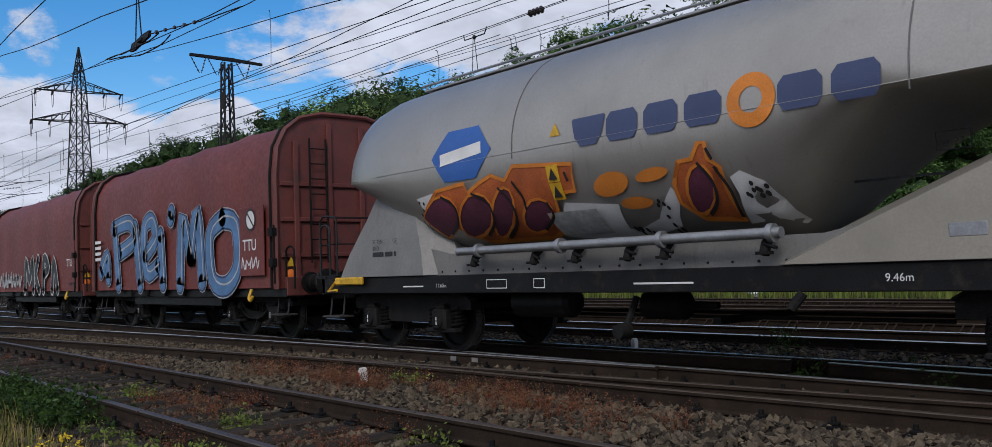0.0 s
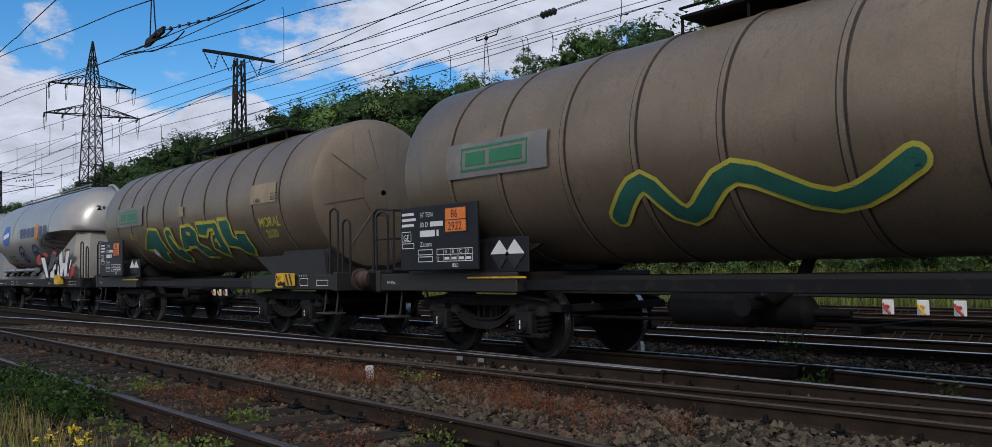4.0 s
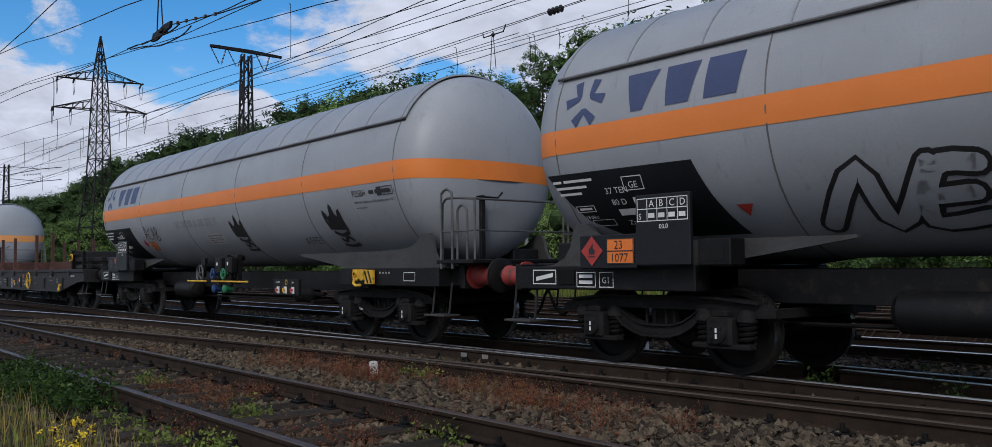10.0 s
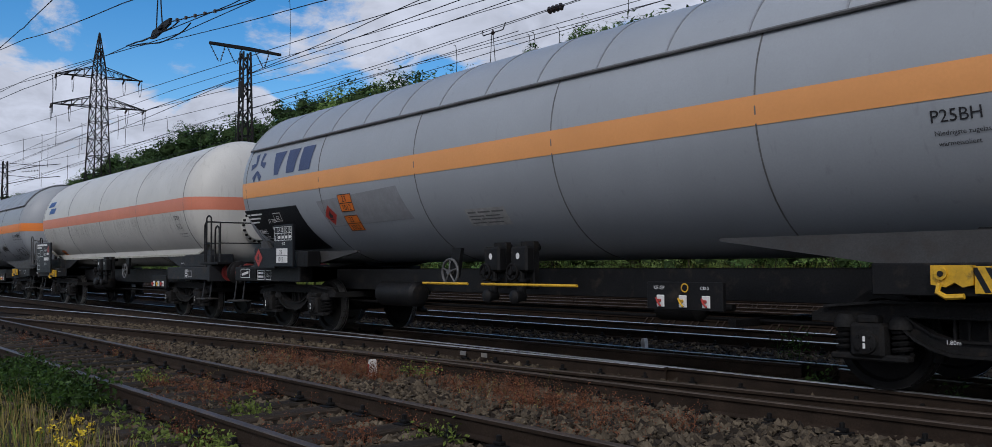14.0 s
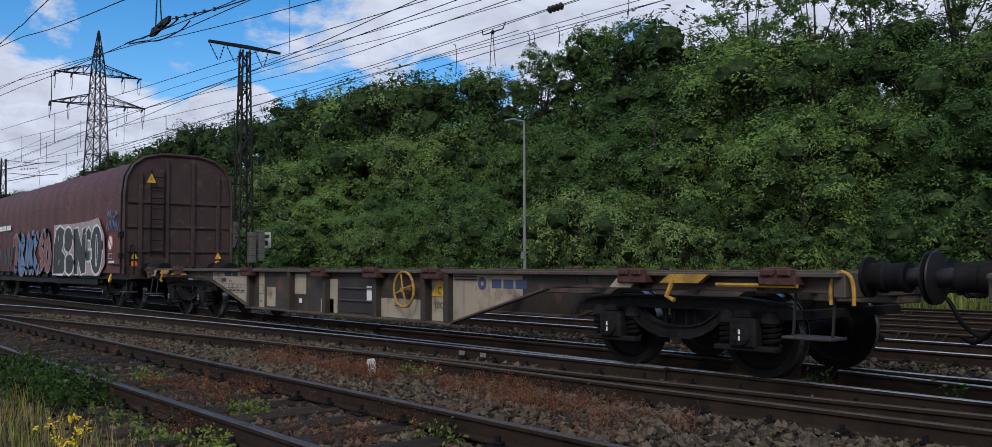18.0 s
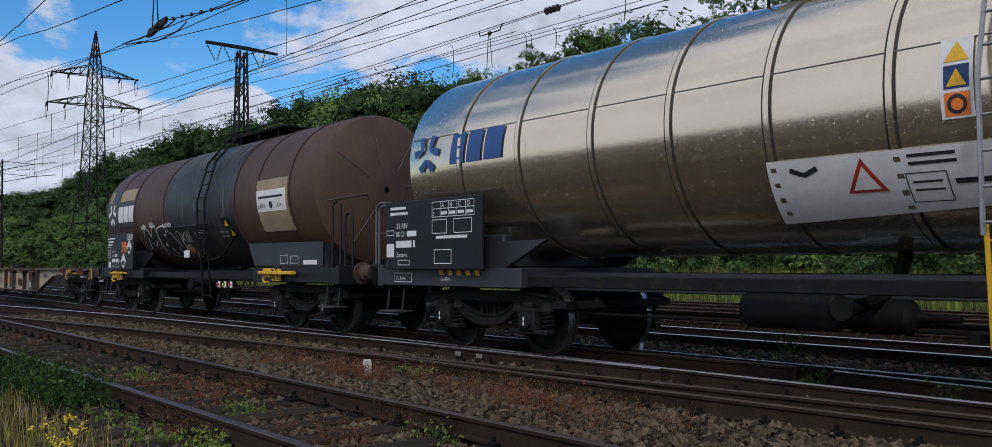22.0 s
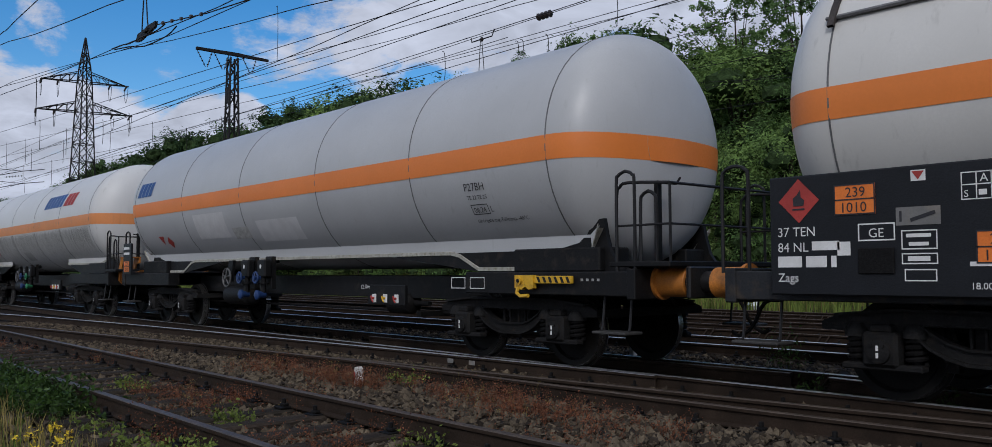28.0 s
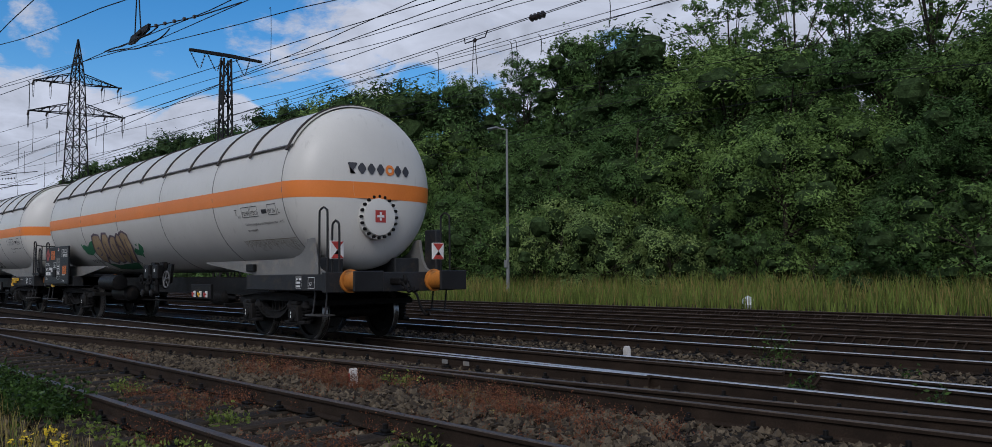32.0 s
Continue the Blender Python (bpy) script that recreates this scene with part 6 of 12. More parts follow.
def extra_3(w, on):
    neid = ([(5.05, -1.36), (5.5, -0.74), (5.68, -1.4), (6.12, -0.74)], [(6.5, -0.78), (6.15, -0.8), (6.0, -1.38), (6.5, -1.34)], [(6.1, -1.08), (6.42, -1.06)], [(6.86, -0.7), (6.68, -1.42)], [(7.05, -0.74), (7.65, -0.92), (7.6, -1.25), (6.98, -1.4), (7.12, -0.74)])
    for wd, m, off in ((0.27, SPRAY_BLACK, 0.006), (0.17, GREY_TANK_B, 0.010)):
        o = Sheet()
        for p in neid:
            q = smooth_path(p, 4) if len(p) > 2 else p
            o.group()
            o.put(ribbon(q, wd)).put(blob(*q[0], wd / 2, wd / 2, 10)).put(blob(*q[-1], wd / 2, wd / 2, 10))
            o.hold -= 1
        part("graffiti_lettering", on(o, off), m, w, "black outlined bubble letters")
    tag(w, on, [[(7.95, -1.05), (8.0, -0.8), (8.08, -1.0)], [(8.12, -0.95), (8.1, -1.1)], [(8.2, -0.95), (8.32, -1.02), (8.2, -1.15), (8.2, -0.95)]], 0.03, SPRAY_BLACK)
    tag(w, on, [[(10.2, -1.2), (10.02, -0.7), (10.3, -0.62), (10.42, -1.0), (10.2, -1.2), (10.1, -1.38), (10.45, -1.3), (10.6, -0.9), (10.5, -0.66), (10.4, -0.9), (10.55, -1.25)], [(10.5, -1.2), (10.8, -1.15), (10.8, -1.28), (10.55, -1.25), (10.78, -1.4)]], 0.05, SPRAY_PALE)
    tag(w, on, [[(11.2, -1.0), (11.24, -0.85), (11.33, -0.92), (11.22, -1.02)], [(11.38, -1.02), (11.38, -0.88), (11.46, -0.92), (11.4, -0.96), (11.48, -1.0), (11.38, -1.02)], [(11.5, -1.05), (11.54, -0.9), (11.58, -1.0), (11.63, -0.9), (11.66, -1.05), (11.75, -1.2), (11.6, -1.22)]], 0.035, SPRAY_BLACK)
    tag(w, on, scrawl(24, 12.4, -1.0, 0.8, 0.3, 4), 0.055, SPRAY_BLACK)
    part("graffiti_tag", on(Sheet().text("LE", 13.2, -1.3, 0.3, 0, 0.1).text("DRO", 13.65, -1.38, 0.3, 0, 0.1), 0.007), SPRAY_GREY, w, "thin grey scrawl")
    tag(w, on, [[(14.57, -1.2), (14.65, -0.88), (14.85, -1.2), (14.95, -0.85)], [(15.25, -0.9), (15.02, -0.95), (15.08, -1.2), (15.3, -1.15)], [(15.42, -0.85), (15.4, -1.15)], [(15.55, -1.2), (15.6, -0.85), (15.88, -0.95), (15.8, -1.12), (15.5, -1.18)]], 0.06, SPRAY_GREY)
    part("danger_sign", on(Sheet().put(([(4.12, -1.02), (4.32, -1.02), (4.22, -1.18)], [(0, 1, 2)]))), REDSIGN, w)


def extra_4(w, on):
    part("scrubbed_patch", on(Sheet().put(([(4.5, -0.45), (7.0, -0.35), (7.2, -0.9), (4.7, -0.95)], [(0, 1, 2, 3)])), 0.003), BIG_DIRT, w, "darker scrubbed patch of paint")
    flame_sign(w, on, 4.85, -0.72, 0.19)
    hazard_plate(w, on, 5.25, -0.68, "23", "1012", 0.42)
    hazard_plate(w, on, 5.25, -1.05, "23", "1012", 0.42)


SHIELD_LABEL = "grey gas tank wagon with a %s stripe"
shielded_gas_wagon(-289.3, GREY_TANK, STRIPE_Y, SHIELD_LABEL % "pale orange" + ", clean sides", extra_1)
shielded_gas_wagon(-255.1, GREY_TANK_B, STRIPE_O, SHIELD_LABEL % "bright orange" + ", black tags", extra_2, number=("23", "1077"), covered=True, test="04.28", caps=(CAP_BLUE, GREENV))
shielded_gas_wagon(-237.2, GREY_TANK_B, STRIPE_O, "grey gas tank wagon, orange stripe, grey bubble letters", extra_3, number=("23", "1077"), test="02.27")
shielded_gas_wagon(-203.52, GREY_TANK, STRIPE_Y, "grey gas tank wagon, pale stripe, round end hatch", extra_4, rear="", manhole=True, test="12.26")


def rain_runs(seed, x0, x1, y_top, lo, hi, n, wlo=0.006, whi=0.02):
    """Dark streaks that rain has washed down from the stripe."""
    r = random.Random(seed)
    sh = Sheet()
    for _ in range(n):
        x, a, l = r.uniform(x0, x1), y_top - r.uniform(0, 0.12), r.uniform(lo, hi)
        wd = r.uniform(wlo, whi)
        sh.put(([(x - wd / 2, a), (x + wd / 2, a), (x + wd * 0.3, a - l), (x - wd * 0.2, a - l)], [(0, 1, 2, 3)]))
    return sh


def front_board(w, x0, x1, z0, z1, y=-1.47):
    part("sign_board", B().box(x0, x1, y, y + 0.05, z0, z1, 0.012), PLATE, w, "black steel sign board at the wagon's front")
    return lambda sh, off=0.004: sh.wall((0, y, 0), off)


def plain_gas_wagon(u0):
    w, on = gas_wagon(u0, 16.1, "dirty white gas tank wagon with a faded red stripe", WHITE_TANK_B, STRIPE_P, R=1.46, zc=2.66, sill=GREY_SILL, skirt="flange", sill_end=3.15, tip_at=4.05, bogie_x=2.7, stripe_z=(2.45, 2.74), buf=BUF_RED, rear="", manhole=True,
                      seams=(4.75, 7.95, 11.07, 14.28, 1.82), wheel_x=9.75, valves=(7.3, 7.8))
    bw = front_board(w, 1.0, 2.75, 1.02, 2.0)
    sh = Sheet().bars(1.06, 1.9, [0.75, 0.5], 0.06).bars(1.06, 1.82, [0.6], 0.05).text("33 RIV", 1.95, 1.72, 0.12).text("80 D", 1.95, 1.58, 0.12).bars(2.3, 1.6, [0.25], 0.07).bars(1.95, 1.42, [0.5, 0.06], 0.1).text("Zagkks", 1.95, 1.28, 0.11)
    sh.outline(1.1, 1.55, 1.42, 1.66, 0.01).outline(1.1, 1.3, 1.42, 1.52, 0.01).outline(1.1, 1.12, 1.42, 1.26, 0.01).outline(1.46, 1.55, 1.85, 1.76, 0.01).text("16,20m", 0.95, 0.98, 0.09)
    part("lettering", bw(sh), WHITE, w)
    flame_sign(w, bw, 2.5, 1.78, 0.14)
    hazard_plate(w, on, 2.8, -1.25, "23", "1077", 0.36)
    mk = Sheet()
    mk.put(([(2.05, 0.5), (2.75, 0.5), (2.85, 0.68), (2.15, 0.68)], [(0, 1, 2, 3)])).put(([(2.4, 0.26), (3.05, 0.26), (3.15, 0.44), (2.5, 0.44)], [(0, 1, 2, 3)]))
    part("company_mark", on(mk), BLUE, w, "blue company mark in plain blocks")
    part("lettering", on(Sheet().text("P27BH", 13.6, -0.4, 0.12).outline(13.63, -0.63, 13.9, -0.52, 0.01).text("06.26", 13.655, -0.61, 0.08).text("L", 13.93, -0.61, 0.09).text("niedrigste zugelassene", 13.65, -0.76, 0.05).text("F\u00fcllungstemperatur -20\u00b0C", 13.67, -0.83, 0.05)), BLACK, w)
    part("dirt_run", on(rain_runs(5, 1.9, 14.2, -0.2, 0.08, 0.5, 420, 0.003, 0.01), 0.005), GRIME_RUN, w, "grime washed down the tank")
    part("dirt_run", on(rain_runs(6, 11, 14.4, 1.3, 0.2, 0.7, 46, 0.003, 0.01), 0.005), GRIME_RUN, w)
    part("lettering", Sheet().text("11,16m", 13.1, 1.24, 0.06).put(ribbon([(12.98, 1.262), (13.07, 1.262)], 0.012)).put(ribbon([(13.36, 1.262), (13.45, 1.262)], 0.012)).wall((0, -1.006, 0)), WHITE, w)
    part("lettering", Sheet().outline(14.07, 0.94, 14.23, 1.13, 0.008).bars(14.09, 1.07, [0.03, 0.06], 0.03).bars(14.09, 1.02, [0.1], 0.03).bars(14.09, 0.96, [0.12], 0.03).outline(14.26, 0.95, 14.48, 1.09, 0.008).wall((0, -1.326, 0)), WHITE, w)
    ratchet(w, 2.6, 0.98)
    end_platform(w, 14.9, 15.85, TUBE)
    return w


GRIME_RUN = mat("thin grime", (0.34, 0.33, 0.3), 0.7, var=0.2)
plain_gas_wagon(-219.4)


def sprayed_gas_wagon(u0):
    w, on = gas_wagon(u0, 18.0, "clean white gas tank wagon with a salmon stripe", WHITE_TANK_C, STRIPE_P, skirt="ends", tip_at=5.2, sill_end=4.1, bogie_x=3.2, buf=BUF_ORANGE, rear="", manhole=True, rail_paint=TUBE, caps=(GREENV, CAP_BLUE), valves=(8.4, 9.3), wheel_x=10.0)
    for xa, ya, xb, yb in ((1.95, 0.2, 3.15, 0.6), (14.55, -0.77, 15.85, -0.3)):
        h, k = yb - ya, xb - xa
        part("company_mark", on(Sheet().outline(xa, ya, xb, yb, 0.03).put(bar(xa + 0.03, ya + 0.03, xb - 0.03, ya + h * 0.48)), 0.005), BLUE, w, "blue and white company mark in plain shapes")
        part("company_mark", on(Sheet().put(blob(xa + k * 0.3, ya + h * 0.5, k * 0.14, h * 0.3)).put(blob(xa + k * 0.7, ya + h * 0.5, k * 0.14, h * 0.3)), 0.009), BLUE, w)
        part("company_mark", on(Sheet().put(([(xa + k * 0.24, ya + h * 0.3), (xa + k * 0.36, ya + h * 0.3), (xa + k * 0.31, ya + h * 0.7), (xa + k * 0.29, ya + h * 0.7)], [(0, 1, 2, 3)])).put(bar(xa + k * 0.67, ya + h * 0.3, xa + k * 0.73, ya + h * 0.7)), 0.013), WHITE, w)
    t = Sheet().text("A", 1.62, 0.2, 0.16).bars(1.81, -0.44, [0.18, 0.16, 0.04, 0.08], 0.045).bars(1.81, -0.51, [0.14, 0.34], 0.026).bars(1.81, -0.57, [0.1, 0.22, 0.24], 0.026).text("33 85", 1.87, -0.89, 0.09).bars(2.38, -0.89, [0.15, 0.13, 0.04], 0.08).text("TEN", 1.89, -1.05, 0.09).bars(2.12, -1.05, [0.12, 0.2], 0.07).text("Zags", 2.56, -1.05, 0.09).text("GE", 2.9, -0.9, 0.09).outline(2.84, -0.93, 3.11, -0.79, 0.01)
    t.text("niedrigste zugelassene", 13.12, -0.86, 0.075).text("F\u00fcllungstemperatur -40\u00b0C", 13.12, -0.97, 0.075).text("A", 16.2, 0.1, 0.16).text("TI0036", 14.62, -0.95, 0.1).text("TE 22", 14.66, -1.09, 0.1).text("P27BH", 15.1, -0.95, 0.1).text("TE25", 15.16, -1.09, 0.1).outline(15.58, -0.97, 15.82, -0.84, 0.01).text("04.26", 15.6, -0.94, 0.08)
    part("lettering", on(t), BLACK, w)
    part("company_sticker", on(Sheet().put(bar(8.39, -1.16, 9.47, -0.89)), 0.005), STICKER, w)
    part("lettering", Sheet().bars(15.3, 1.36, [0.16, 0.1, 0.12], 0.016, 0.02).bars(15.3, 1.32, [0.1, 0.12, 0.14], 0.016, 0.02).bars(15.34, 1.28, [0.14, 0.16], 0.016, 0.02).wall((0, -1.006, 0)), LETTER_WORN, w)
    part("lettering", Sheet().outline(15.42, 0.95, 15.58, 1.14, 0.008).bars(15.45, 1.07, [0.1], 0.025).bars(15.45, 1.02, [0.07], 0.025).bars(15.45, 0.97, [0.1], 0.025).outline(15.78, 0.98, 16.08, 1.11, 0.008).text("12,10m", 13.5, 1.0, 0.08).wall((0, -1.335, 0)), WHITE, w)
    crash_guard(w, 18.0, 1)
    flame_sign(w, on, 4.85, -0.82, 0.24)
    part("danger_sign", on(Sheet().put(([(4.13, -0.64), (4.37, -0.64), (4.25, -0.84)], [(0, 1, 2)])), 0.008), REDSIGN, w)
    part("company_sticker", on(Sheet().put(bar(4.11, -0.98, 4.39, -0.6)), 0.005), WHITE, w)
    part("warning_sign", on(Sheet().put(([(4.17, -0.88), (4.37, -0.88), (4.27, -1.02)], [(0, 1, 2)])), 0.008), ORANGE, w)
    bw = front_board(w, 2.56, 3.2, 1.14, 1.54)
    bw2 = front_board(w, 3.2, 3.96, 1.17, 1.93)
    part("control_box", B().box(3.97, 4.34, -1.42, -1.2, 1.14, 1.43, 0.015), FRAME, w, "small black control box")
    hazard_plate(w, bw2, 3.47, 1.58, "239", "1010", 0.38)
    grid = Sheet()
    for k in range(4):
        grid.outline(2.6, 1.18 + k * 0.088, 2.87, 1.26 + k * 0.088, 0.008).bars(2.63, 1.2 + k * 0.088, [0.13, 0.06], 0.035)
    part("lettering", bw(load_grid(grid, 3.34, 1.33, 0.5, 0.19).bars(3.3, 1.25, [0.18, 0.22, 0.1], 0.022)), WHITE, w)
    part("info_sticker", bw(Sheet().put(bar(2.91, 1.27, 3.15, 1.37)), 0.006), WHITE, w)
    lower = Sheet().put(([(1.2, 1.175), (2.56, 1.175), (2.56, 1.4), (1.45, 1.4)], [(0, 1, 2, 3)]))
    part("data_panel", lower.wall((0, -1.2, 0)), PLATE, w)
    part("lettering", Sheet().outline(1.5, 1.25, 1.78, 1.36, 0.009).put(ribbon([(1.55, 1.28), (1.73, 1.33)], 0.03)).outline(1.84, 1.25, 2.06, 1.36, 0.009).text("G1", 1.88, 1.27, 0.07).outline(2.12, 1.25, 2.4, 1.36, 0.009).bars(2.16, 1.29, [0.18], 0.03).wall((0, -1.206, 0)), WHITE, w)
    part("lettering", Sheet().text("18.10m", 2.5, 1.0, 0.06).wall((0, -1.335, 0)), WHITE, w)
    part("end_grating", B().box(1.3, 1.54, -1.345, -1.33, 0.94, 1.12, 0.005), DIRTY_WHITE, w)
    part("yellow_bar", B().tube([(1.6, -1.37, 1.09), (2.78, -1.37, 1.08)], 0.02, 7), YELLOW, w, "yellow painted operating bar")
    part("hazard_mark", Sheet().put(([(2.9, 1.02), (2.97, 1.02), (3.03, 1.14), (2.96, 1.14)], [(0, 1, 2, 3)])).put(([(3.05, 1.02), (3.12, 1.02), (3.18, 1.14), (3.11, 1.14)], [(0, 1, 2, 3)])).put(([(2.1, 1.0), (2.16, 1.0), (2.22, 1.08), (2.16, 1.08)], [(0, 1, 2, 3)])).put(([(14.78, 1.01), (14.86, 1.01), (14.8, 1.12), (14.72, 1.12)], [(0, 1, 2, 3)])).put(([(14.92, 1.01), (15.0, 1.01), (14.94, 1.12), (14.86, 1.12)], [(0, 1, 2, 3)])).put(([(15.04, 1.01), (15.08, 1.01), (15.06, 1.12), (15.0, 1.12)], [(0, 1, 2, 3)])).wall((0, -1.336, 0)), YELLOW, w)
    end_platform(w, 17.1, 17.8, RAIL_GREY, 1.3, name="end_railing")
    return w


def dull_gas_wagon(u0):
    w, on = gas_wagon(u0, 18.0, "white gas tank wagon with black rain streaks below an orange stripe", WHITE_TANK_C, STRIPE_D, skirt="ends", tip_at=5.2, sill_end=4.1, bogie_x=3.2, buf=BUF_ORANGE, rear="railing", caps=(CAP_BLUE, GREENV), valves=(8.3, 9.0), wheel_x=7.57)
    t = Sheet().text("B", 1.55, 0.2, 0.18).text("GE", 2.82, -0.96, 0.1).outline(2.77, -0.99, 3.03, -0.84, 0.01).bars(1.8, -0.42, [0.16, 0.12, 0.12], 0.04).bars(1.8, -0.49, [0.12, 0.3], 0.024).bars(1.8, -0.55, [0.1, 0.2], 0.024).text("33 85", 1.86, -1.0, 0.09).bars(2.34, -1.0, [0.16, 0.12, 0.04], 0.07).text("TEN", 1.9, -1.14, 0.09).bars(2.16, -1.14, [0.1, 0.24], 0.06).text("Zags", 2.56, -1.14, 0.09)
    part("lettering", on(t), BLACK, w)
    part("dirt_run", on(rain_runs(15, 1.9, 16, -0.24, 0.3, 1.05, 1900, 0.002, 0.0075), 0.004), RUNOFF, w, "black rain streaks down the tank")
    part("dirt_run", on(rain_runs(16, 1.9, 16, 0.06, 0.03, 0.2, 260, 0.002, 0.006), 0.008), RUNOFF, w)
    crash_guard(w, 18.0, 0), crash_guard(w, 18.0, 1)
    flame_sign(w, on, 4.22, -0.88, 0.2)
    part("danger_sign", on(Sheet().put(([(4.48, -0.7), (4.82, -0.7), (4.65, -1.02)], [(0, 1, 2)]))), REDSIGN, w, "red triangle sign")
    bw = front_board(w, 2.48, 3.84, 1.17, 1.53)
    bw2 = front_board(w, 3.11, 3.84, 1.535, 1.94)
    hazard_plate(w, bw2, 3.25, 1.56, "239", "1010", 0.42)
    part("lettering", bw(load_grid(Sheet(), 3.19, 1.29, 0.56, 0.2).outline(2.55, 1.39, 2.83, 1.48, 0.008).bars(2.58, 1.42, [0.06, 0.12], 0.03).outline(2.55, 1.29, 2.83, 1.37, 0.008).bars(2.58, 1.31, [0.14], 0.03).outline(2.55, 1.19, 2.83, 1.27, 0.008).bars(2.58, 1.21, [0.16], 0.03).outline(2.87, 1.19, 3.13, 1.27, 0.008).bars(3.3, 1.22, [0.2, 0.12], 0.022)), WHITE, w)
    mk = Sheet()
    logo_blocks(mk, 11.4, 0.42, 0.42, [0.3, 0.26, 0.28, 0.26, 0.3, 0.28], 0.3, 0.05)
    part("company_mark", on(mk), BLUE, w, "blue company word mark in plain blocks")
    mk = Sheet()
    logo_blocks(mk, 13.5, 0.42, 0.4, [0.36, 0.26, 0.26], 0.3, 0.05)
    part("company_mark", on(mk), SPRAY_RED, w)
    part("company_sticker", on(Sheet().put(bar(8.14, -1.25, 9.04, -0.9)), 0.006), STICKER, w)
    return w


def skirted_gas_wagon(u0):
    w, on = gas_wagon(u0, 17.75, "light grey gas tank wagon with an orange stripe", SILVERY, STRIPE_O, skirt="plate", cradle=FRAME, buf=BUF_ORANGE, rear="railing", valves=(7.3, 8.0), caps=(CAP_BLUE, CAP_BLUE), wheel_x=6.6, stripe_z=(2.5, 2.8))
    mk = Sheet()
    logo_blocks(mk, 1.95, 0.22, 0.34, [0.22, 0.2, 0.18, 0.2], 0.25, 0.03)
    part("company_mark", on(mk), BLUE, w, "blue company mark in plain blocks")
    t = Sheet().text("P27BH", 14.3, -0.5, 0.15).text("TE 22 TE 25", 14.32, -0.62, 0.08).outline(14.34, -0.84, 14.68, -0.69, 0.012).text("08.24", 14.38, -0.81, 0.11).text("L", 14.71, -0.81, 0.12).text("niedrigste zug. F\u00fclltemp. -40\u00b0C", 14.35, -0.96, 0.08)
    part("lettering", on(t), BLACK, w)
    part("company_sticker", on(Sheet().put(bar(5.2, -0.9, 6.7, -0.35)).put(bar(8.0, -1.05, 9.6, -0.6)), 0.005), STICKER2, w, "paler repainted patches")
    part("company_sticker", on(Sheet().put(bar(6.9, -0.95, 7.6, -0.7)), 0.006), STICKER, w)
    part("danger_sign", on(Sheet().put(([(2.9, -0.75), (3.2, -0.75), (3.05, -0.98)], [(0, 1, 2)])).put(diamond(0.16), 3.45, -0.92)), REDSIGN, w)
    bw = front_board(w, 0.95, 1.5, 1.15, 1.9)
    hazard_plate(w, bw, 1.03, 1.2, "239", "1010", 0.38)
    part("lettering", bw(Sheet().bars(1.0, 1.75, [0.4], 0.06).bars(1.0, 1.62, [0.4], 0.06)), WHITE, w)
    ratchet(w, 15.45, 1.0, w2=0.62, low=0.03)
    part("lettering", Sheet().text("12,10m", 11.6, 0.92, 0.09).outline(13.9, 0.95, 14.2, 1.1, 0.01).outline(14.3, 0.95, 14.6, 1.1, 0.01).wall((0, -1.326, 0)), WHITE, w)
    return w


STICKER2 = mat("repainted patch", (0.6, 0.6, 0.6), 0.5, var=0.08, scale=4)
sprayed_gas_wagon(-96.6), dull_gas_wagon(-78.6), skirted_gas_wagon(-60.6)


CREST = mat("charcoal lettering", (0.05, 0.05, 0.058), 0.5, var=0.12)


def end_mark(w, prof, zc, y0, z0, h):
    """The word mark on the dished rear end, laid on its curve."""
    a, r = Sheet(), Sheet()
    plain_marks(a, r, y0, z0, h, h * 6.4)
    for sh, m in ((a, CREST), (r, STRIPE_O)):
        pts = []
        for y, z in sh.v:
            d = math.hypot(y, z - zc)
            x = float(np.interp(-d, [-q[1] for q in prof[-13:]], [q[0] for q in prof[-13:]]))
            pts.append((x + 0.014, y, z))
        part("company_mark", B().add(pts, sh.f), m, w)


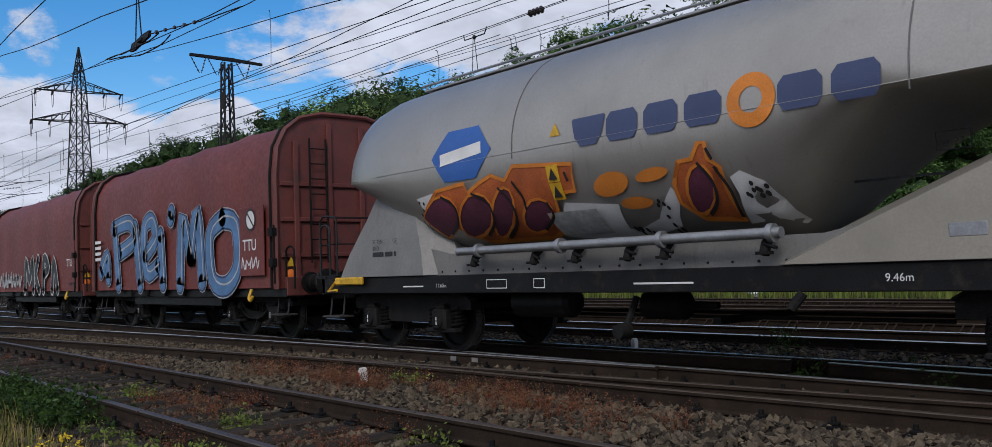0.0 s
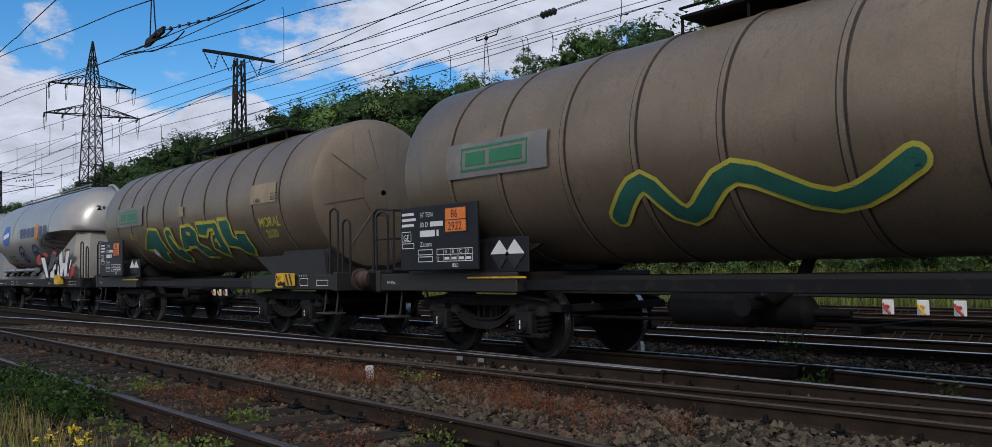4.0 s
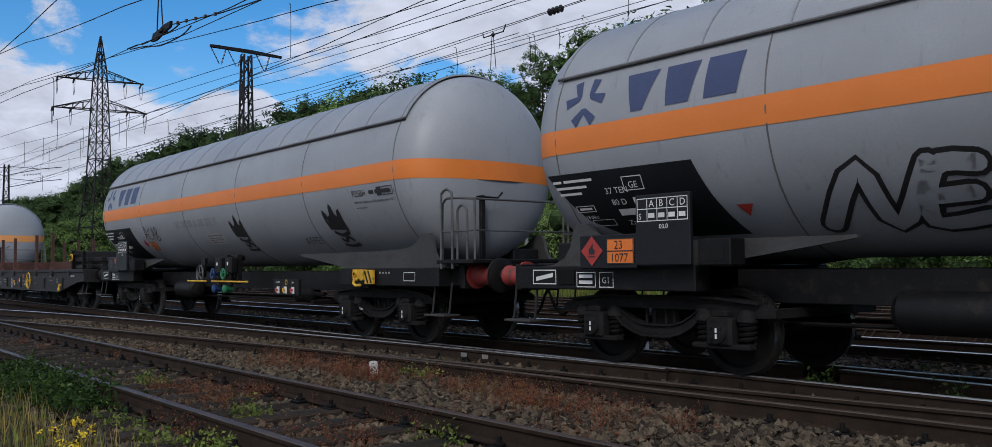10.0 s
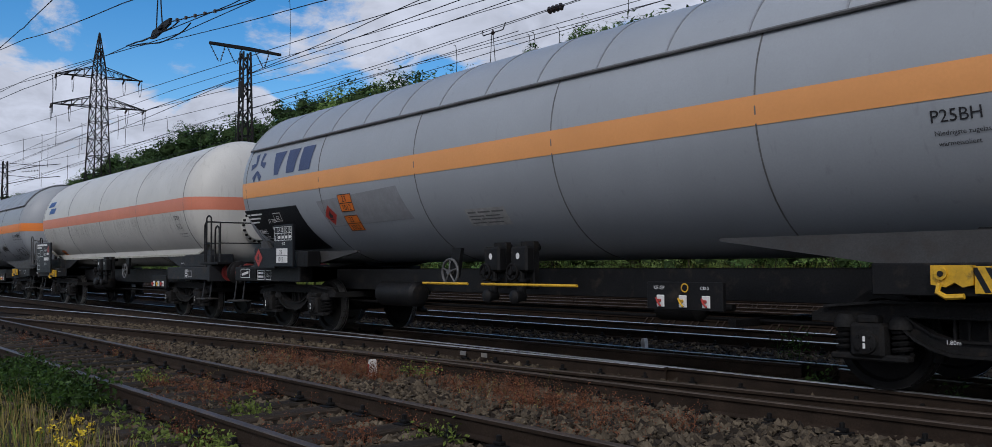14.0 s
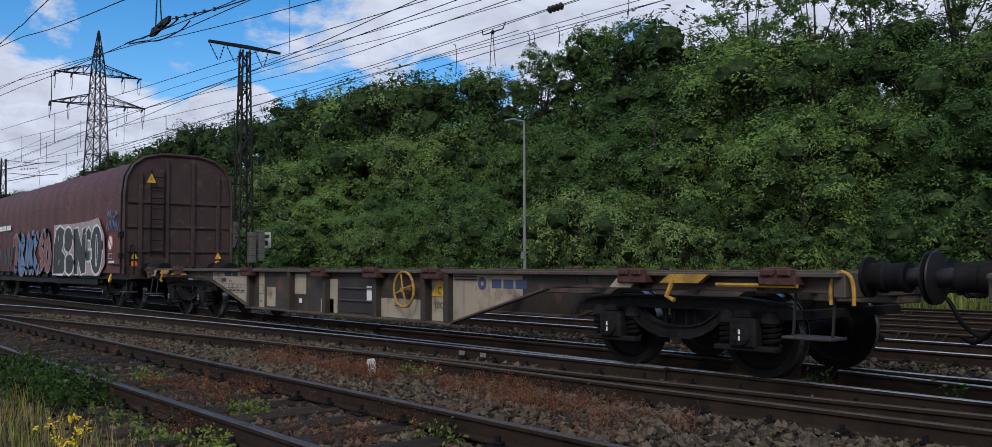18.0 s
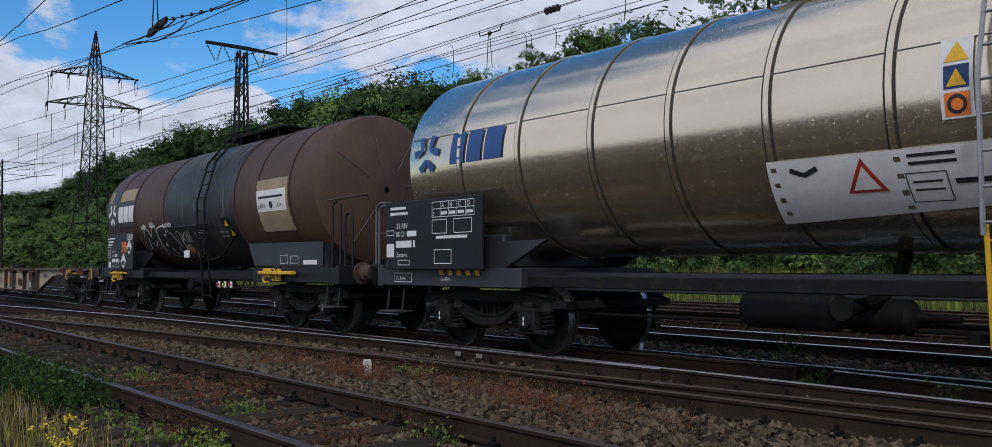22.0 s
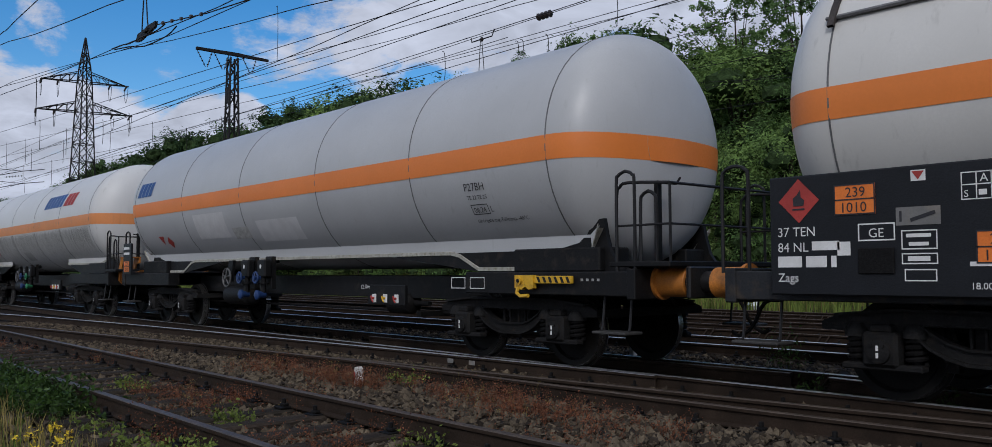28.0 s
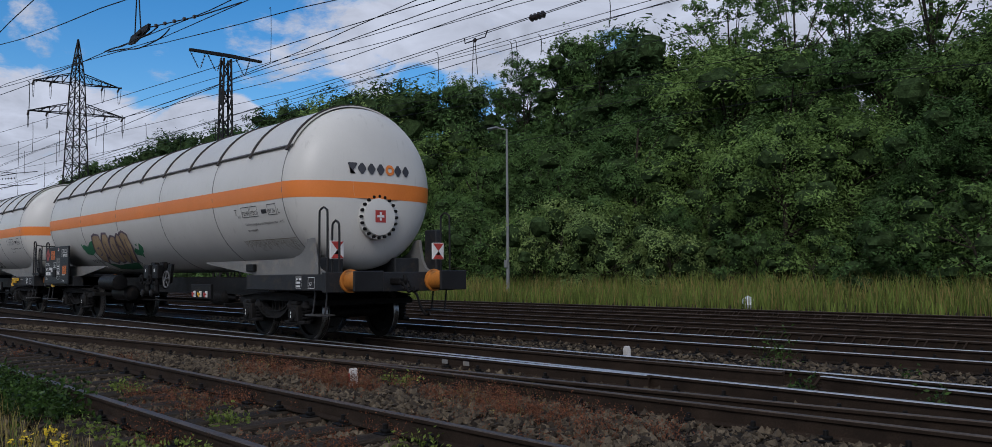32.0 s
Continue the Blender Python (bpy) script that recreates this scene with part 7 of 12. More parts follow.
def strapped_gas_wagon(u0, last, label):
    # the cradles' white is dirty, and darkened further for shade under the tank
    w, on = gas_wagon(u0, 18.0, label, WHITE_TANK, STRIPE_O, cover="straps", buf=BUF_ORANGE, sill=GREY_SILL, cradle=DIRTY_WHITE, rear="" if last else "railing", manhole=last, front=True, valves=(9.0, 9.55), wheel_x=10.4)
    bw = front_board(w, 1.2, 3.52, 0.95, 2.03)
    t = Sheet().text("37 TEN", 1.28, 1.48, 0.12).text("84 NL", 1.28, 1.34, 0.12).bars(1.62, 1.35, [0.26], 0.08).bars(1.28, 1.2, [0.24, 0.2, 0.05], 0.1).text("Zags", 1.28, 1.07, 0.11).text("GE", 2.14, 1.45, 0.11).outline(2.05, 1.42, 2.37, 1.57, 0.012)
    t.outline(2.42, 1.34, 2.71, 1.50, 0.01).bars(2.46, 1.44, [0.2], 0.03).bars(2.48, 1.37, [0.16], 0.03).outline(2.42, 1.22, 2.71, 1.31, 0.01).bars(2.47, 1.245, [0.18], 0.04).outline(2.44, 1.08, 2.7, 1.18, 0.01).put(bar(1.86, 1.3, 1.98, 1.42))
    load_grid(t, 2.9, 1.72, 0.55, 0.22)
    t.bars(2.95, 1.2, [0.3], 0.035).text("18.00m", 2.95, 1.02, 0.075)
    part("lettering", bw(t), WHITE, w)
    part("info_sticker", bw(Sheet().put(bar(2.38, 1.54, 2.74, 1.69))), DIRTY_WHITE, w)
    part("info_mark", bw(Sheet().put(ribbon([(2.5, 1.58), (2.7, 1.64)], 0.03)).put(bar(2.41, 1.57, 2.43, 1.66)), 0.008), BLACK, w)
    part("grating", B().box(2.05, 2.36, -1.49, -1.47, 1.14, 1.36, 0.006), IRON, w)
    flame_sign(w, bw, 1.5, 1.8, 0.2)
    hazard_plate(w, bw, 1.84, 1.65, "239", "1010", 0.37)
    part("sign_tag", bw(Sheet().put(bar(2.51, 1.9, 2.63, 1.99))), WHITE, w)
    part("danger_sign", bw(Sheet().put(([(2.52, 1.98), (2.62, 1.98), (2.57, 1.91)], [(0, 1, 2)])), 0.008), REDSIGN, w)
    hazard_plate(w, bw, 3.0, 1.22, "239", "1010", 0.36)
    x = 14.2
    t = Sheet().text("T", x, -0.45, 0.18).text("RIV", x + 0.1, -0.5, 0.08).outline(x + 0.3, -0.5, x + 0.62, -0.3, 0.012).text("P25BH", x + 0.32, -0.46, 0.11).outline(x + 0.66, -0.5, x + 0.95, -0.3, 0.012).text("TE22", x + 0.69, -0.46, 0.11)
    t.outline(x + 1.35, -0.5, x + 1.68, -0.3, 0.012).text("07.24" if last else "10.24", x + 1.38, -0.46, 0.11).text("L", x + 1.72, -0.48, 0.13).bars(x + 1.1, -0.46, [0.2], 0.08)
    t.text("Niedrigste zugelassene F\u00fcllungstemperatur: -40\u00b0C", x + 0.32, -0.66, 0.075).text("w\u00e4rmeisoliert", x + 0.32, -0.78, 0.075)
    part("lettering", on(t), BLACK, w)
    end_mark(w, dome_profile(1.04, 16.96, 1.5), 2.73, -0.62, 2.93, 0.21)
    part("lettering", Sheet().outline(16.38, 0.93, 16.57, 1.13, 0.008).bars(16.4, 1.07, [0.04, 0.08], 0.035).bars(16.4, 1.01, [0.12], 0.035).bars(16.4, 0.95, [0.13], 0.03).outline(16.8, 0.93, 17.02, 1.12, 0.01).text("G1", 16.84, 0.98, 0.09).wall((0, -1.326, 0)), WHITE, w)
    ratchet(w, 1.9 if last else 15.1, 1.0, w2=0.3, low=0.03)
    if last:
        part("graffiti_swirl", on(Sheet().put(([(4.26, -0.77), (4.46, -0.73), (4.71, -0.80), (5.03, -0.67), (5.28, -0.63), (5.04, -0.98), (4.64, -1.08), (4.27, -1.04), (4.23, -0.88)], [tuple(range(9))])), 0.006), SPRAY_SEA, w, "sea green sprayed swirl")
        part("graffiti_swirl", on(Sheet().put(([(4.22, -0.70), (4.30, -0.72), (4.19, -0.91)], [tuple(range(3))])), 0.006), SPRAY_SEA, w, "sea green sprayed swirl")
        part("graffiti_swirl", on(Sheet().put(([(5.11, -1.39), (5.85, -1.51), (7.07, -1.44), (7.42, -1.43), (7.04, -1.73), (6.11, -1.79), (5.35, -1.72)], [tuple(range(7))])), 0.006), SPRAY_SEA, w, "sea green sprayed swirl")
        part("graffiti_swirl", on(Sheet().put(([(7.93, -1.03), (8.13, -0.95), (8.30, -1.01), (8.56, -0.81), (8.68, -0.94), (8.52, -1.07), (8.14, -1.19), (7.91, -1.15)], [tuple(range(8))])), 0.006), SPRAY_SEA, w, "sea green sprayed swirl")
        part("graffiti_swirl", on(Sheet().put(([(8.24, -0.85), (8.42, -0.82), (8.31, -0.90)], [tuple(range(3))])), 0.006), SPRAY_SEA, w, "sea green sprayed swirl")
        part("graffiti_swirl", on(Sheet().put(([(8.16, -1.16), (8.38, -1.14), (8.24, -1.27)], [tuple(range(3))])), 0.006), SPRAY_SEA, w, "sea green sprayed swirl")
        letter(w, on, [(5.19, -0.83), (5.41, -0.52), (5.65, -0.47), (5.98, -0.51), (6.00, -0.73), (5.80, -1.07), (5.31, -1.41), (5.06, -1.29), (5.07, -1.04)], SPRAY_TAN, GRAF_MAUVE, 0.06, 0.009, "faded tan bubble letter with a mauve edge")
        letter(w, on, [(6.08, -0.64), (6.27, -0.47), (6.59, -0.48), (6.66, -0.68), (6.43, -0.95), (6.25, -1.34), (5.94, -1.42), (5.70, -1.32), (5.92, -0.92)], SPRAY_TAN, GRAF_MAUVE, 0.06, 0.009, "faded tan bubble letter with a mauve edge")
        letter(w, on, [(6.56, -0.69), (6.87, -0.56), (7.11, -0.58), (7.14, -0.80), (6.68, -1.36), (6.35, -1.41), (6.27, -1.21)], SPRAY_TAN, GRAF_MAUVE, 0.06, 0.009, "faded tan bubble letter with a mauve edge")
        letter(w, on, [(7.12, -0.64), (7.37, -0.52), (7.50, -0.57), (7.55, -0.74), (7.34, -1.21), (6.95, -1.44), (6.72, -1.36)], SPRAY_TAN, GRAF_MAUVE, 0.06, 0.009, "faded tan bubble letter with a mauve edge")
        letter(w, on, [(7.51, -0.54), (7.77, -0.47), (8.06, -0.57), (8.05, -0.86), (7.71, -1.23), (7.42, -1.43), (7.26, -1.38), (7.45, -0.96)], SPRAY_TAN, GRAF_MAUVE, 0.06, 0.009, "faded tan bubble letter with a mauve edge")
        tag(w, on, [[(5.41, -0.89), (5.61, -0.85), (5.54, -1.03), (5.26, -1.11)]], 0.045, GRAF_MAUVE, 0.016)
        tag(w, on, [[(6.23, -0.74), (6.19, -0.93), (5.97, -1.16)]], 0.045, GRAF_MAUVE, 0.016)
        tag(w, on, [[(6.77, -0.78), (6.70, -0.98), (6.46, -1.23)]], 0.045, GRAF_MAUVE, 0.016)
        tag(w, on, [[(7.17, -0.85), (7.29, -0.92), (7.14, -1.11), (7.00, -1.08)]], 0.045, GRAF_MAUVE, 0.016)
        tag(w, on, [[(7.78, -0.67), (7.67, -0.97), (7.44, -1.21)]], 0.045, GRAF_MAUVE, 0.016)
        tag(w, on, scrawl(35, 4.14, -1.40, 0.99, 0.16, 5), 0.022, SPRAY_BLACK, 0.008)
        dirt, rd = Sheet(), random.Random(8)
        dirt.group()
        for k in range(64):
            x, top = 14.1 + k * 0.032, -0.98 - 0.0002 * k
            dirt.put(bar(x, top - rd.uniform(0.08, 0.28), x + rd.uniform(0.005, 0.014), top))
        dirt.put(bar(14.15, -0.985, 16.15, -0.972))
        dirt.hold -= 1
        part("dirt_run", on(dirt, 0.004), GRIME_TAN, w, "tan streaks of dirt down the side")
        part("control_box", B().box(14.25, 14.56, -1.24, -1.16, 1.23, 1.37, 0.012), FRAME, w)
        # reservoir, tail signs
        part("tank_box", B().turn([(-0.6, 0.1), (-0.58, 0.19), (0.58, 0.19), (0.6, 0.1)], (6.15, -1.1, 1.0), "x", 22), FRAME, w, "black cylindrical air tank")
        for y in (-1.15, 0.95):
            part("tail_sign", B().box(17.42, 17.45, y - 0.13, y + 0.13, 1.42, 1.72, 0.008), WHITE, w, "red and white tail sign plate")
            z0, z1 = 1.43, 1.71
            part("tail_sign_mark", B().add([(17.456, y - 0.12, z0), (17.456, y + 0.12, z0), (17.456, y, (z0 + z1) / 2), (17.456, y - 0.12, z1), (17.456, y + 0.12, z1)], [(0, 1, 2), (2, 4, 3)]), REDSIGN, w)
        part("end_box", B().box(16.75, 17.1, 1.16, 1.32, 1.18, 1.98, 0.02), GREY_SILL, w, "grey steel equipment box")
        part("end_crest", B().add([(17.015, -0.11, 2.08), (17.015, 0.11, 2.08), (17.015, 0.11, 2.30), (17.015, -0.11, 2.30)], [(0, 1, 2, 3)]), REDSIGN, w)
        part("end_crest_mark", B().add([(17.02, -0.075, 2.17), (17.02, 0.075, 2.17), (17.02, 0.075, 2.21), (17.02, -0.075, 2.21), (17.02, -0.02, 2.115), (17.02, 0.02, 2.115), (17.02, 0.02, 2.165), (17.02, -0.02, 2.165), (17.02, -0.02, 2.215), (17.02, 0.02, 2.215), (17.02, 0.02, 2.265), (17.02, -0.02, 2.265)], [(0, 1, 2, 3), (4, 5, 6, 7), (8, 9, 10, 11)]), WHITE, w)
    else:
        eng = ([(10.95, -0.92), (10.62, -1.0), (10.88, -1.12), (10.6, -1.26), (10.95, -1.32)], [(11.05, -1.32), (11.1, -0.95), (11.22, -1.3), (11.28, -0.95)], [(11.55, -0.95), (11.38, -1.1), (11.42, -1.3), (11.6, -1.28), (11.56, -1.12), (11.47, -1.14)])
        for wd, m, off in ((0.22, SPRAY_BLACK, 0.006), (0.13, WHITE_TANK, 0.010)):
            o = Sheet()
            for p in eng:
                q = smooth_path(p, 4)
                o.group()
                o.put(ribbon(q, wd)).put(blob(*q[0], wd / 2, wd / 2, 10)).put(blob(*q[-1], wd / 2, wd / 2, 10))
                o.hold -= 1
            part("graffiti_lettering", on(o, off), m, w, "black outlined throw-up letters")
        tag(w, on, scrawl(31, 5.3, -1.14, 0.8, 0.2, 5) + [[(5.3, -1.2), (6.2, -1.18)]], 0.022, SPRAY_BLACK)
        part("company_sticker", on(Sheet().put(bar(8.2, -1.1, 9.1, -0.86)), 0.005), STICKER, w)
        part("danger_sign", on(Sheet().put(([(4.62, -0.66), (4.92, -0.66), (4.77, -0.9)], [(0, 1, 2)]))), REDSIGN, w)
        part("sticker_rest", on(Sheet().put(diamond(0.2), 3.81, -0.74).put(diamond(0.2), 4.3, -0.8), 0.004), BIG_DIRT, w, "shadow of removed diamond stickers")
    return w


GRIME_TAN = mat("tan grime", (0.3, 0.26, 0.19), 0.8, var=0.3, scale=6)
GRAF_MAUVE = mat("mauve spray paint", (0.16, 0.12, 0.16), 0.6, var=0.25, scale=2)
SPRAY_SEA = mat("sea green spray paint", (0.03, 0.2, 0.09), 0.6, var=0.2, scale=2)
strapped_gas_wagon(-42.9, False, "cream-white gas tank wagon with strapped sun shield and black throw-up")
strapped_gas_wagon(-24.9, True, "cream-white gas tank wagon with faded tan graffiti, last of the train")

# ---- powder hopper wagons ----
ALU = mat("dull aluminium", (0.42, 0.4, 0.365), 0.38, 0.6, var=0.1, scale=0.8, grain=40, bump=0.015, streak=0.2, streak_rgb=(0.24, 0.22, 0.2))
ALU_DUSTY = mat("dusty aluminium", (0.28, 0.258, 0.215), 0.55, 0.2, var=0.12, scale=1.2, grain=40, bump=0.02, streak=0.3, streak_rgb=(0.3, 0.27, 0.23))
ALU_SHADED = mat("shaded grimy aluminium", (0.2, 0.195, 0.185), 0.55, 0.15, var=0.15, scale=1.2, grain=40, bump=0.02, streak=0.3, streak_rgb=(0.12, 0.11, 0.1))
BLUE_SIGN = mat("bright blue sign", (0.03, 0.12, 0.42), 0.5, var=0.12)


def loft(sections, closed=True, caps=True):
    """Skins a row of rings with the same number of points."""
    n = len(sections[0])
    b = B()
    pts = [p for s in sections for p in s]
    fs = [(i * n + k, i * n + (k + 1) % n, (i + 1) * n + (k + 1) % n, (i + 1) * n + k) for i in range(len(sections) - 1) for k in range(n if closed else n - 1)]
    if caps:
        fs += [tuple(range(n))[::-1], tuple(range((len(sections) - 1) * n, len(sections) * n))]
    return b.add(pts, fs)


def hopper_wagon(u0, label, extra):
    L = 14.6
    w = thing("hopper_wagon", label, "hopper wagon", "wagons of the train", at=(u0, D, 0))
    zc = 2.62
    rs = [(1.2, 0.75), (1.25, 1.0), (1.4, 1.2), (1.7, 1.36), (2.1, 1.43), (2.8, 1.45), (6, 1.45), (9.5, 1.45), (11.6, 1.45), (11.95, 1.42), (12.35, 1.3), (12.7, 1.08), (12.85, 0.8), (12.9, 0.3)]
    xs_low = ([1.2, 1.45, 2.1, 2.8, 3.6, 8.9, 9.6, 10.35, 12.9], [0.04, 0.1, 0.45, 0.83, 1.22, 1.22, 0.62, 0.06, 0.05])
    secs = []
    st = sorted(set([r[0] for r in rs] + [1.45, 2.8, 3.6, 4.1, 8.4, 8.9, 9.25, 9.6, 10.0, 10.35, 11.0]))
    for x in st:
        r = float(np.interp(x, [q[0] for q in rs], [q[1] for q in rs]))
        lo = min(r * 0.95, float(np.interp(x, *xs_low)))
        ring = []
        for k in range(40):
            a = k * 2 * math.pi / 40
            y, z = math.cos(a), math.sin(a)
            if z >= 0:
                ring.append((x, r * y, zc + r * z * (1.0 if x < 11.9 else 1.0)))
            else:
                ring.append((x, r * math.copysign(abs(y) ** 0.75, y), zc + lo * z))
        secs.append(ring)
    part("hopper_shell", loft(secs), ALU, w, "dull aluminium hopper body", smooth=50)
    part("shell_belt", B().tube([(1.75, -1.38, zc), (2.6, -1.45, zc), (11.6, -1.452, zc)], 0.006, 6), ALU, w)
    for x in (5.6, 10.55):
        part("weld_seam", once("hseam", lambda: arc_strap(0, 1.45, zc, -3, 183, 0.007, 0.006, 30).mesh("weld_seam")), SEAM, w, at=(x, 0, 0))
    for nm, x0, x1, t0, t1 in (("front_saddle", 0.95, 3.9, 1.75, 3.0), ("rear_saddle", 8.9, 13.2, 12.0, 12.72)):
        sec = []
        for z, xa, xb, hw in ((1.12, x0, x1, 1.38), (1.5, x0 + (t0 - x0) * 0.28, x1 + (t1 - x1) * 0.12, 1.33), (2.0, x0 + (t0 - x0) * 0.66, x1 + (t1 - x1) * 0.45, 1.2), (2.56, t0, t1, 1.06)):
            sec.append([(xa, -hw * 0.72, z), (xa + 0.35, -hw, z), (xb - 0.35, -hw, z), (xb, -hw * 0.72, z), (xb, hw * 0.72, z), (xb - 0.35, hw, z), (xa + 0.35, hw, z), (xa, hw * 0.72, z)])
        # front saddle and skirts get the darker copy, with their shade in the colour
        part(nm, loft(sec), ALU_SHADED if nm == "front_saddle" else ALU_DUSTY, w, "dusty tapered end saddle", smooth=20)
    for s in (-1, 1):
        part("side_skirt", B().prism([(2.0, 1.11), (12.5, 1.11), (12.2, 1.62), (10.8, 1.62), (9.6, 1.4), (4.0, 1.4), (2.9, 1.62), (2.2, 1.62)], s * 1.18, s * 1.22), ALU_SHADED, w)
    part("frame", B().box(0.62, 13.98, -1.34, -1.26, 0.86, 1.11, 0.01).box(0.62, 13.98, 1.26, 1.34, 0.86, 1.11, 0.01).box(0.62, 13.98, -1.26, 1.26, 1.03, 1.10, 0.01), FRAME, w, "black underframe with a riveted sill")
    for k in range(36):
        part("rivet", once("rivet", lambda: B().turn([(-0.014, 0.006), (-0.01, 0.013), (0, 0.015)], (0, 0, 0), "y", 8).mesh("rivet")), FRAME, w, at=(2.0 + k * 0.3, -1.222, 1.16))
    for x in (0.60, 13.88):
        part("headstock", B().box(x, x + 0.12, -1.34, 1.34, 0.84, 1.14, 0.012), FRAME, w)
    # discharge pipe with its outlets
    part("discharge_pipe", B().tube([(4.46, -1.45, 1.42), (9.3, -1.45, 1.42)], 0.055, 14), GALV, w, "bright steel discharge pipe")
    for x in (4.9, 6.4, 7.9, 9.2):
        part("pipe_flange", once("pflange", lambda: B().turn([(-0.03, 0.09), (0.03, 0.09)], (0, 0, 0), "x", 16).mesh("pipe_flange")), GALV, w, at=(x, -1.45, 1.42))
    for x in (4.75, 5.9, 6.6, 7.4, 7.9, 9.1):
        part("outlet_valve", once("outv", lambda: B().tube([(0, 0.1, 0.0), (0, -0.02, -0.1), (0, -0.06, -0.2)], 0.05, 10).turn([(-0.2, 0.085), (-0.17, 0.085)], (0, -0.06, 0), "z", 12).tube([(0, -0.06, -0.1), (0.16, -0.1, -0.14)], 0.018, 6).mesh("outlet_valve")), BOGIE, w, at=(x, -1.38, 1.42))
    # walkway on the roof
    b = B().tube([(2.3, -0.35, 4.16), (11.3, -0.35, 4.16)], 0.02, 6).box(2.4, 11.2, -0.4, 0.4, 4.05, 4.08, 0.006)
    for k in range(9):
        b.tube([(2.4 + k * 1.1, -0.35, 4.06), (2.4 + k * 1.1, -0.35, 4.16)], 0.012, 5)
    part("roof_walkway", b, GALV, w)
    part("end_pipe", B().tube(smooth_path([(11.7, 0.1, 4.1), (12.2, 0.1, 4.05), (12.7, 0.1, 3.75), (12.95, 0.1, 3.2), (12.98, 0.1, 2.5)], 4), 0.045, 10), ALU, w)
    part("ladder", ladder_b(13.2, 0.55, 1.2, 3.4, 0.36, lean=-0.35), GALV, w, "pale steel end ladder")
    bogie(w, 2.67, "box"), bogie(w, 12.13, "box")
    buffer_set(w, L, FRAME)
    brake_gear(w, 5.4, 7.2)
    for x in (0.95, 13.65):
        step_set(w, x)
    hoop(w, 13.6, -1.28, 1.1, 2.2, 0.26), hoop(w, 13.85, -1.2, 1.1, 2.05, 0.22), hoop(w, 0.5, -1.28, 1.1, 2.0, 0.3)
    end_platform(w, 0.35, 0.98, TUBE, 1.16)
    part("lever_guard", B().prism([(11.5, 0.95), (12.05, 0.95), (12.05, 1.1), (11.95, 1.24), (11.55, 1.24), (11.5, 1.1)], -1.5, -1.36), YELLOW, w, "yellow lever guard box")
    part("lever_rack", B().box(1.2, 2.0, -1.44, -1.38, 1.0, 1.12, 0.02).tube([(1.2, -1.42, 1.05), (1.0, -1.44, 0.9), (1.3, -1.46, 0.92)], 0.025, 6), YELLOW, w)
    part("drain_cock", B().turn([(-0.1, 0.08), (0.06, 0.1)], (7.1, -1.2, 0.42), "y", 14).tube([(7.1, -1.16, 0.45), (7.15, -1.0, 0.8)], 0.04, 8), BOGIE, w)
    part("pipe_stub", B().tube([(9.4, -1.3, 0.85), (9.3, -1.36, 0.7)], 0.05, 10), BOGIE, w)
    zt = Sheet().text("9.46m", 10.2, 0.95, 0.1).outline(4.9, 0.92, 5.3, 1.04, 0.01).outline(5.8, 0.92, 6.0, 1.04, 0.01).text("14.60m", 3.8, 0.94, 0.08).put(bar(7.4, 0.95, 8.2, 0.97)).put(bar(3.0, 0.95, 3.5, 0.97)).outline(12.6, 0.93, 13.3, 1.03, 0.008)
    part("lettering", zt.wall((0, -1.346, 0)), WHITE, w)
    part("lettering", Sheet().text("37 TEN", 2.2, 1.62, 0.09).text("80 D", 2.2, 1.52, 0.09).bars(2.2, 1.42, [0.3, 0.2, 0.05], 0.07).text("Uacns", 2.2, 1.31, 0.08).text("GE", 2.75, 1.62, 0.09).wall((0, -1.345, 0)), BLACK, w)

    def on(sh, off=0.006):
        return hopper_skin(sh, 1.45, zc, xs_low, off)
    a, r = Sheet(), Sheet()
    plain_marks(a, r, 6.65, -0.08, 0.36, 3.75)
    part("company_mark", on(a), NAVY, w, "dark company word mark in plain blocks")
    part("company_mark", on(r), SPRAY_ORANGE, w)
    end_mark(w, rs[8:], zc, -0.62, 3.22, 0.16)
    part("company_sign", on(Sheet().put(([(3.93, 0.1), (4.2, -0.24), (4.86, -0.24), (5.2, 0.1), (4.9, 0.46), (4.25, 0.46)], [tuple(range(6))])), 0.005), BLUE_SIGN, w, "blue six-sided company sign")
    part("company_mark", on(Sheet().put(ribbon([(4.13, 0.06), (5.0, 0.15)], 0.16)), 0.010), WHITE, w)
    part("warning_sign", on(Sheet().put(([(6.28, 0.1), (6.46, 0.1), (6.37, 0.26)], [(0, 1, 2)])), 0.008), YELLOW, w)
    part("lettering", on(Sheet().outline(10.3, -0.5, 10.62, -0.32, 0.012).text("06 27", 10.33, -0.46, 0.1).bars(9.5, -0.72, [1.1], 0.025), 0.008), BLACK, w)
    part("vent_plate", B().box(10.75, 11.05, -1.36, -1.33, 1.3, 1.42, 0.01), GALV, w)
    extra(w, on)
    finish(w, u0)
    return w


def hopper_skin(sh, R, zc, low, off):
    """Lays flat shapes on the hopper's side: round above the belt, following the belly below it."""
    v, f = cut(sh.v, sh.f, 0.08)
    pts = []
    b = B()
    if 1 < len(sh.marks) < 60:
        b.pieces = [hopper_skin(p, R, zc, low, off) for p in sh.pieces()]
    for x, y in v:
        lo = float(np.interp(x, *low))
        if y >= 0:
            a = y / R
            pts.append((x, -(R + off) * math.cos(a), zc + (R + off) * math.sin(a)))
        else:
            d = min(0.985, -y / max(lo, 0.3))
            pts.append((x, -(R * math.cos(math.asin(d)) ** 0.75) - off * 2.5, zc + y - off * 0.5))
    return b.add(pts, f)


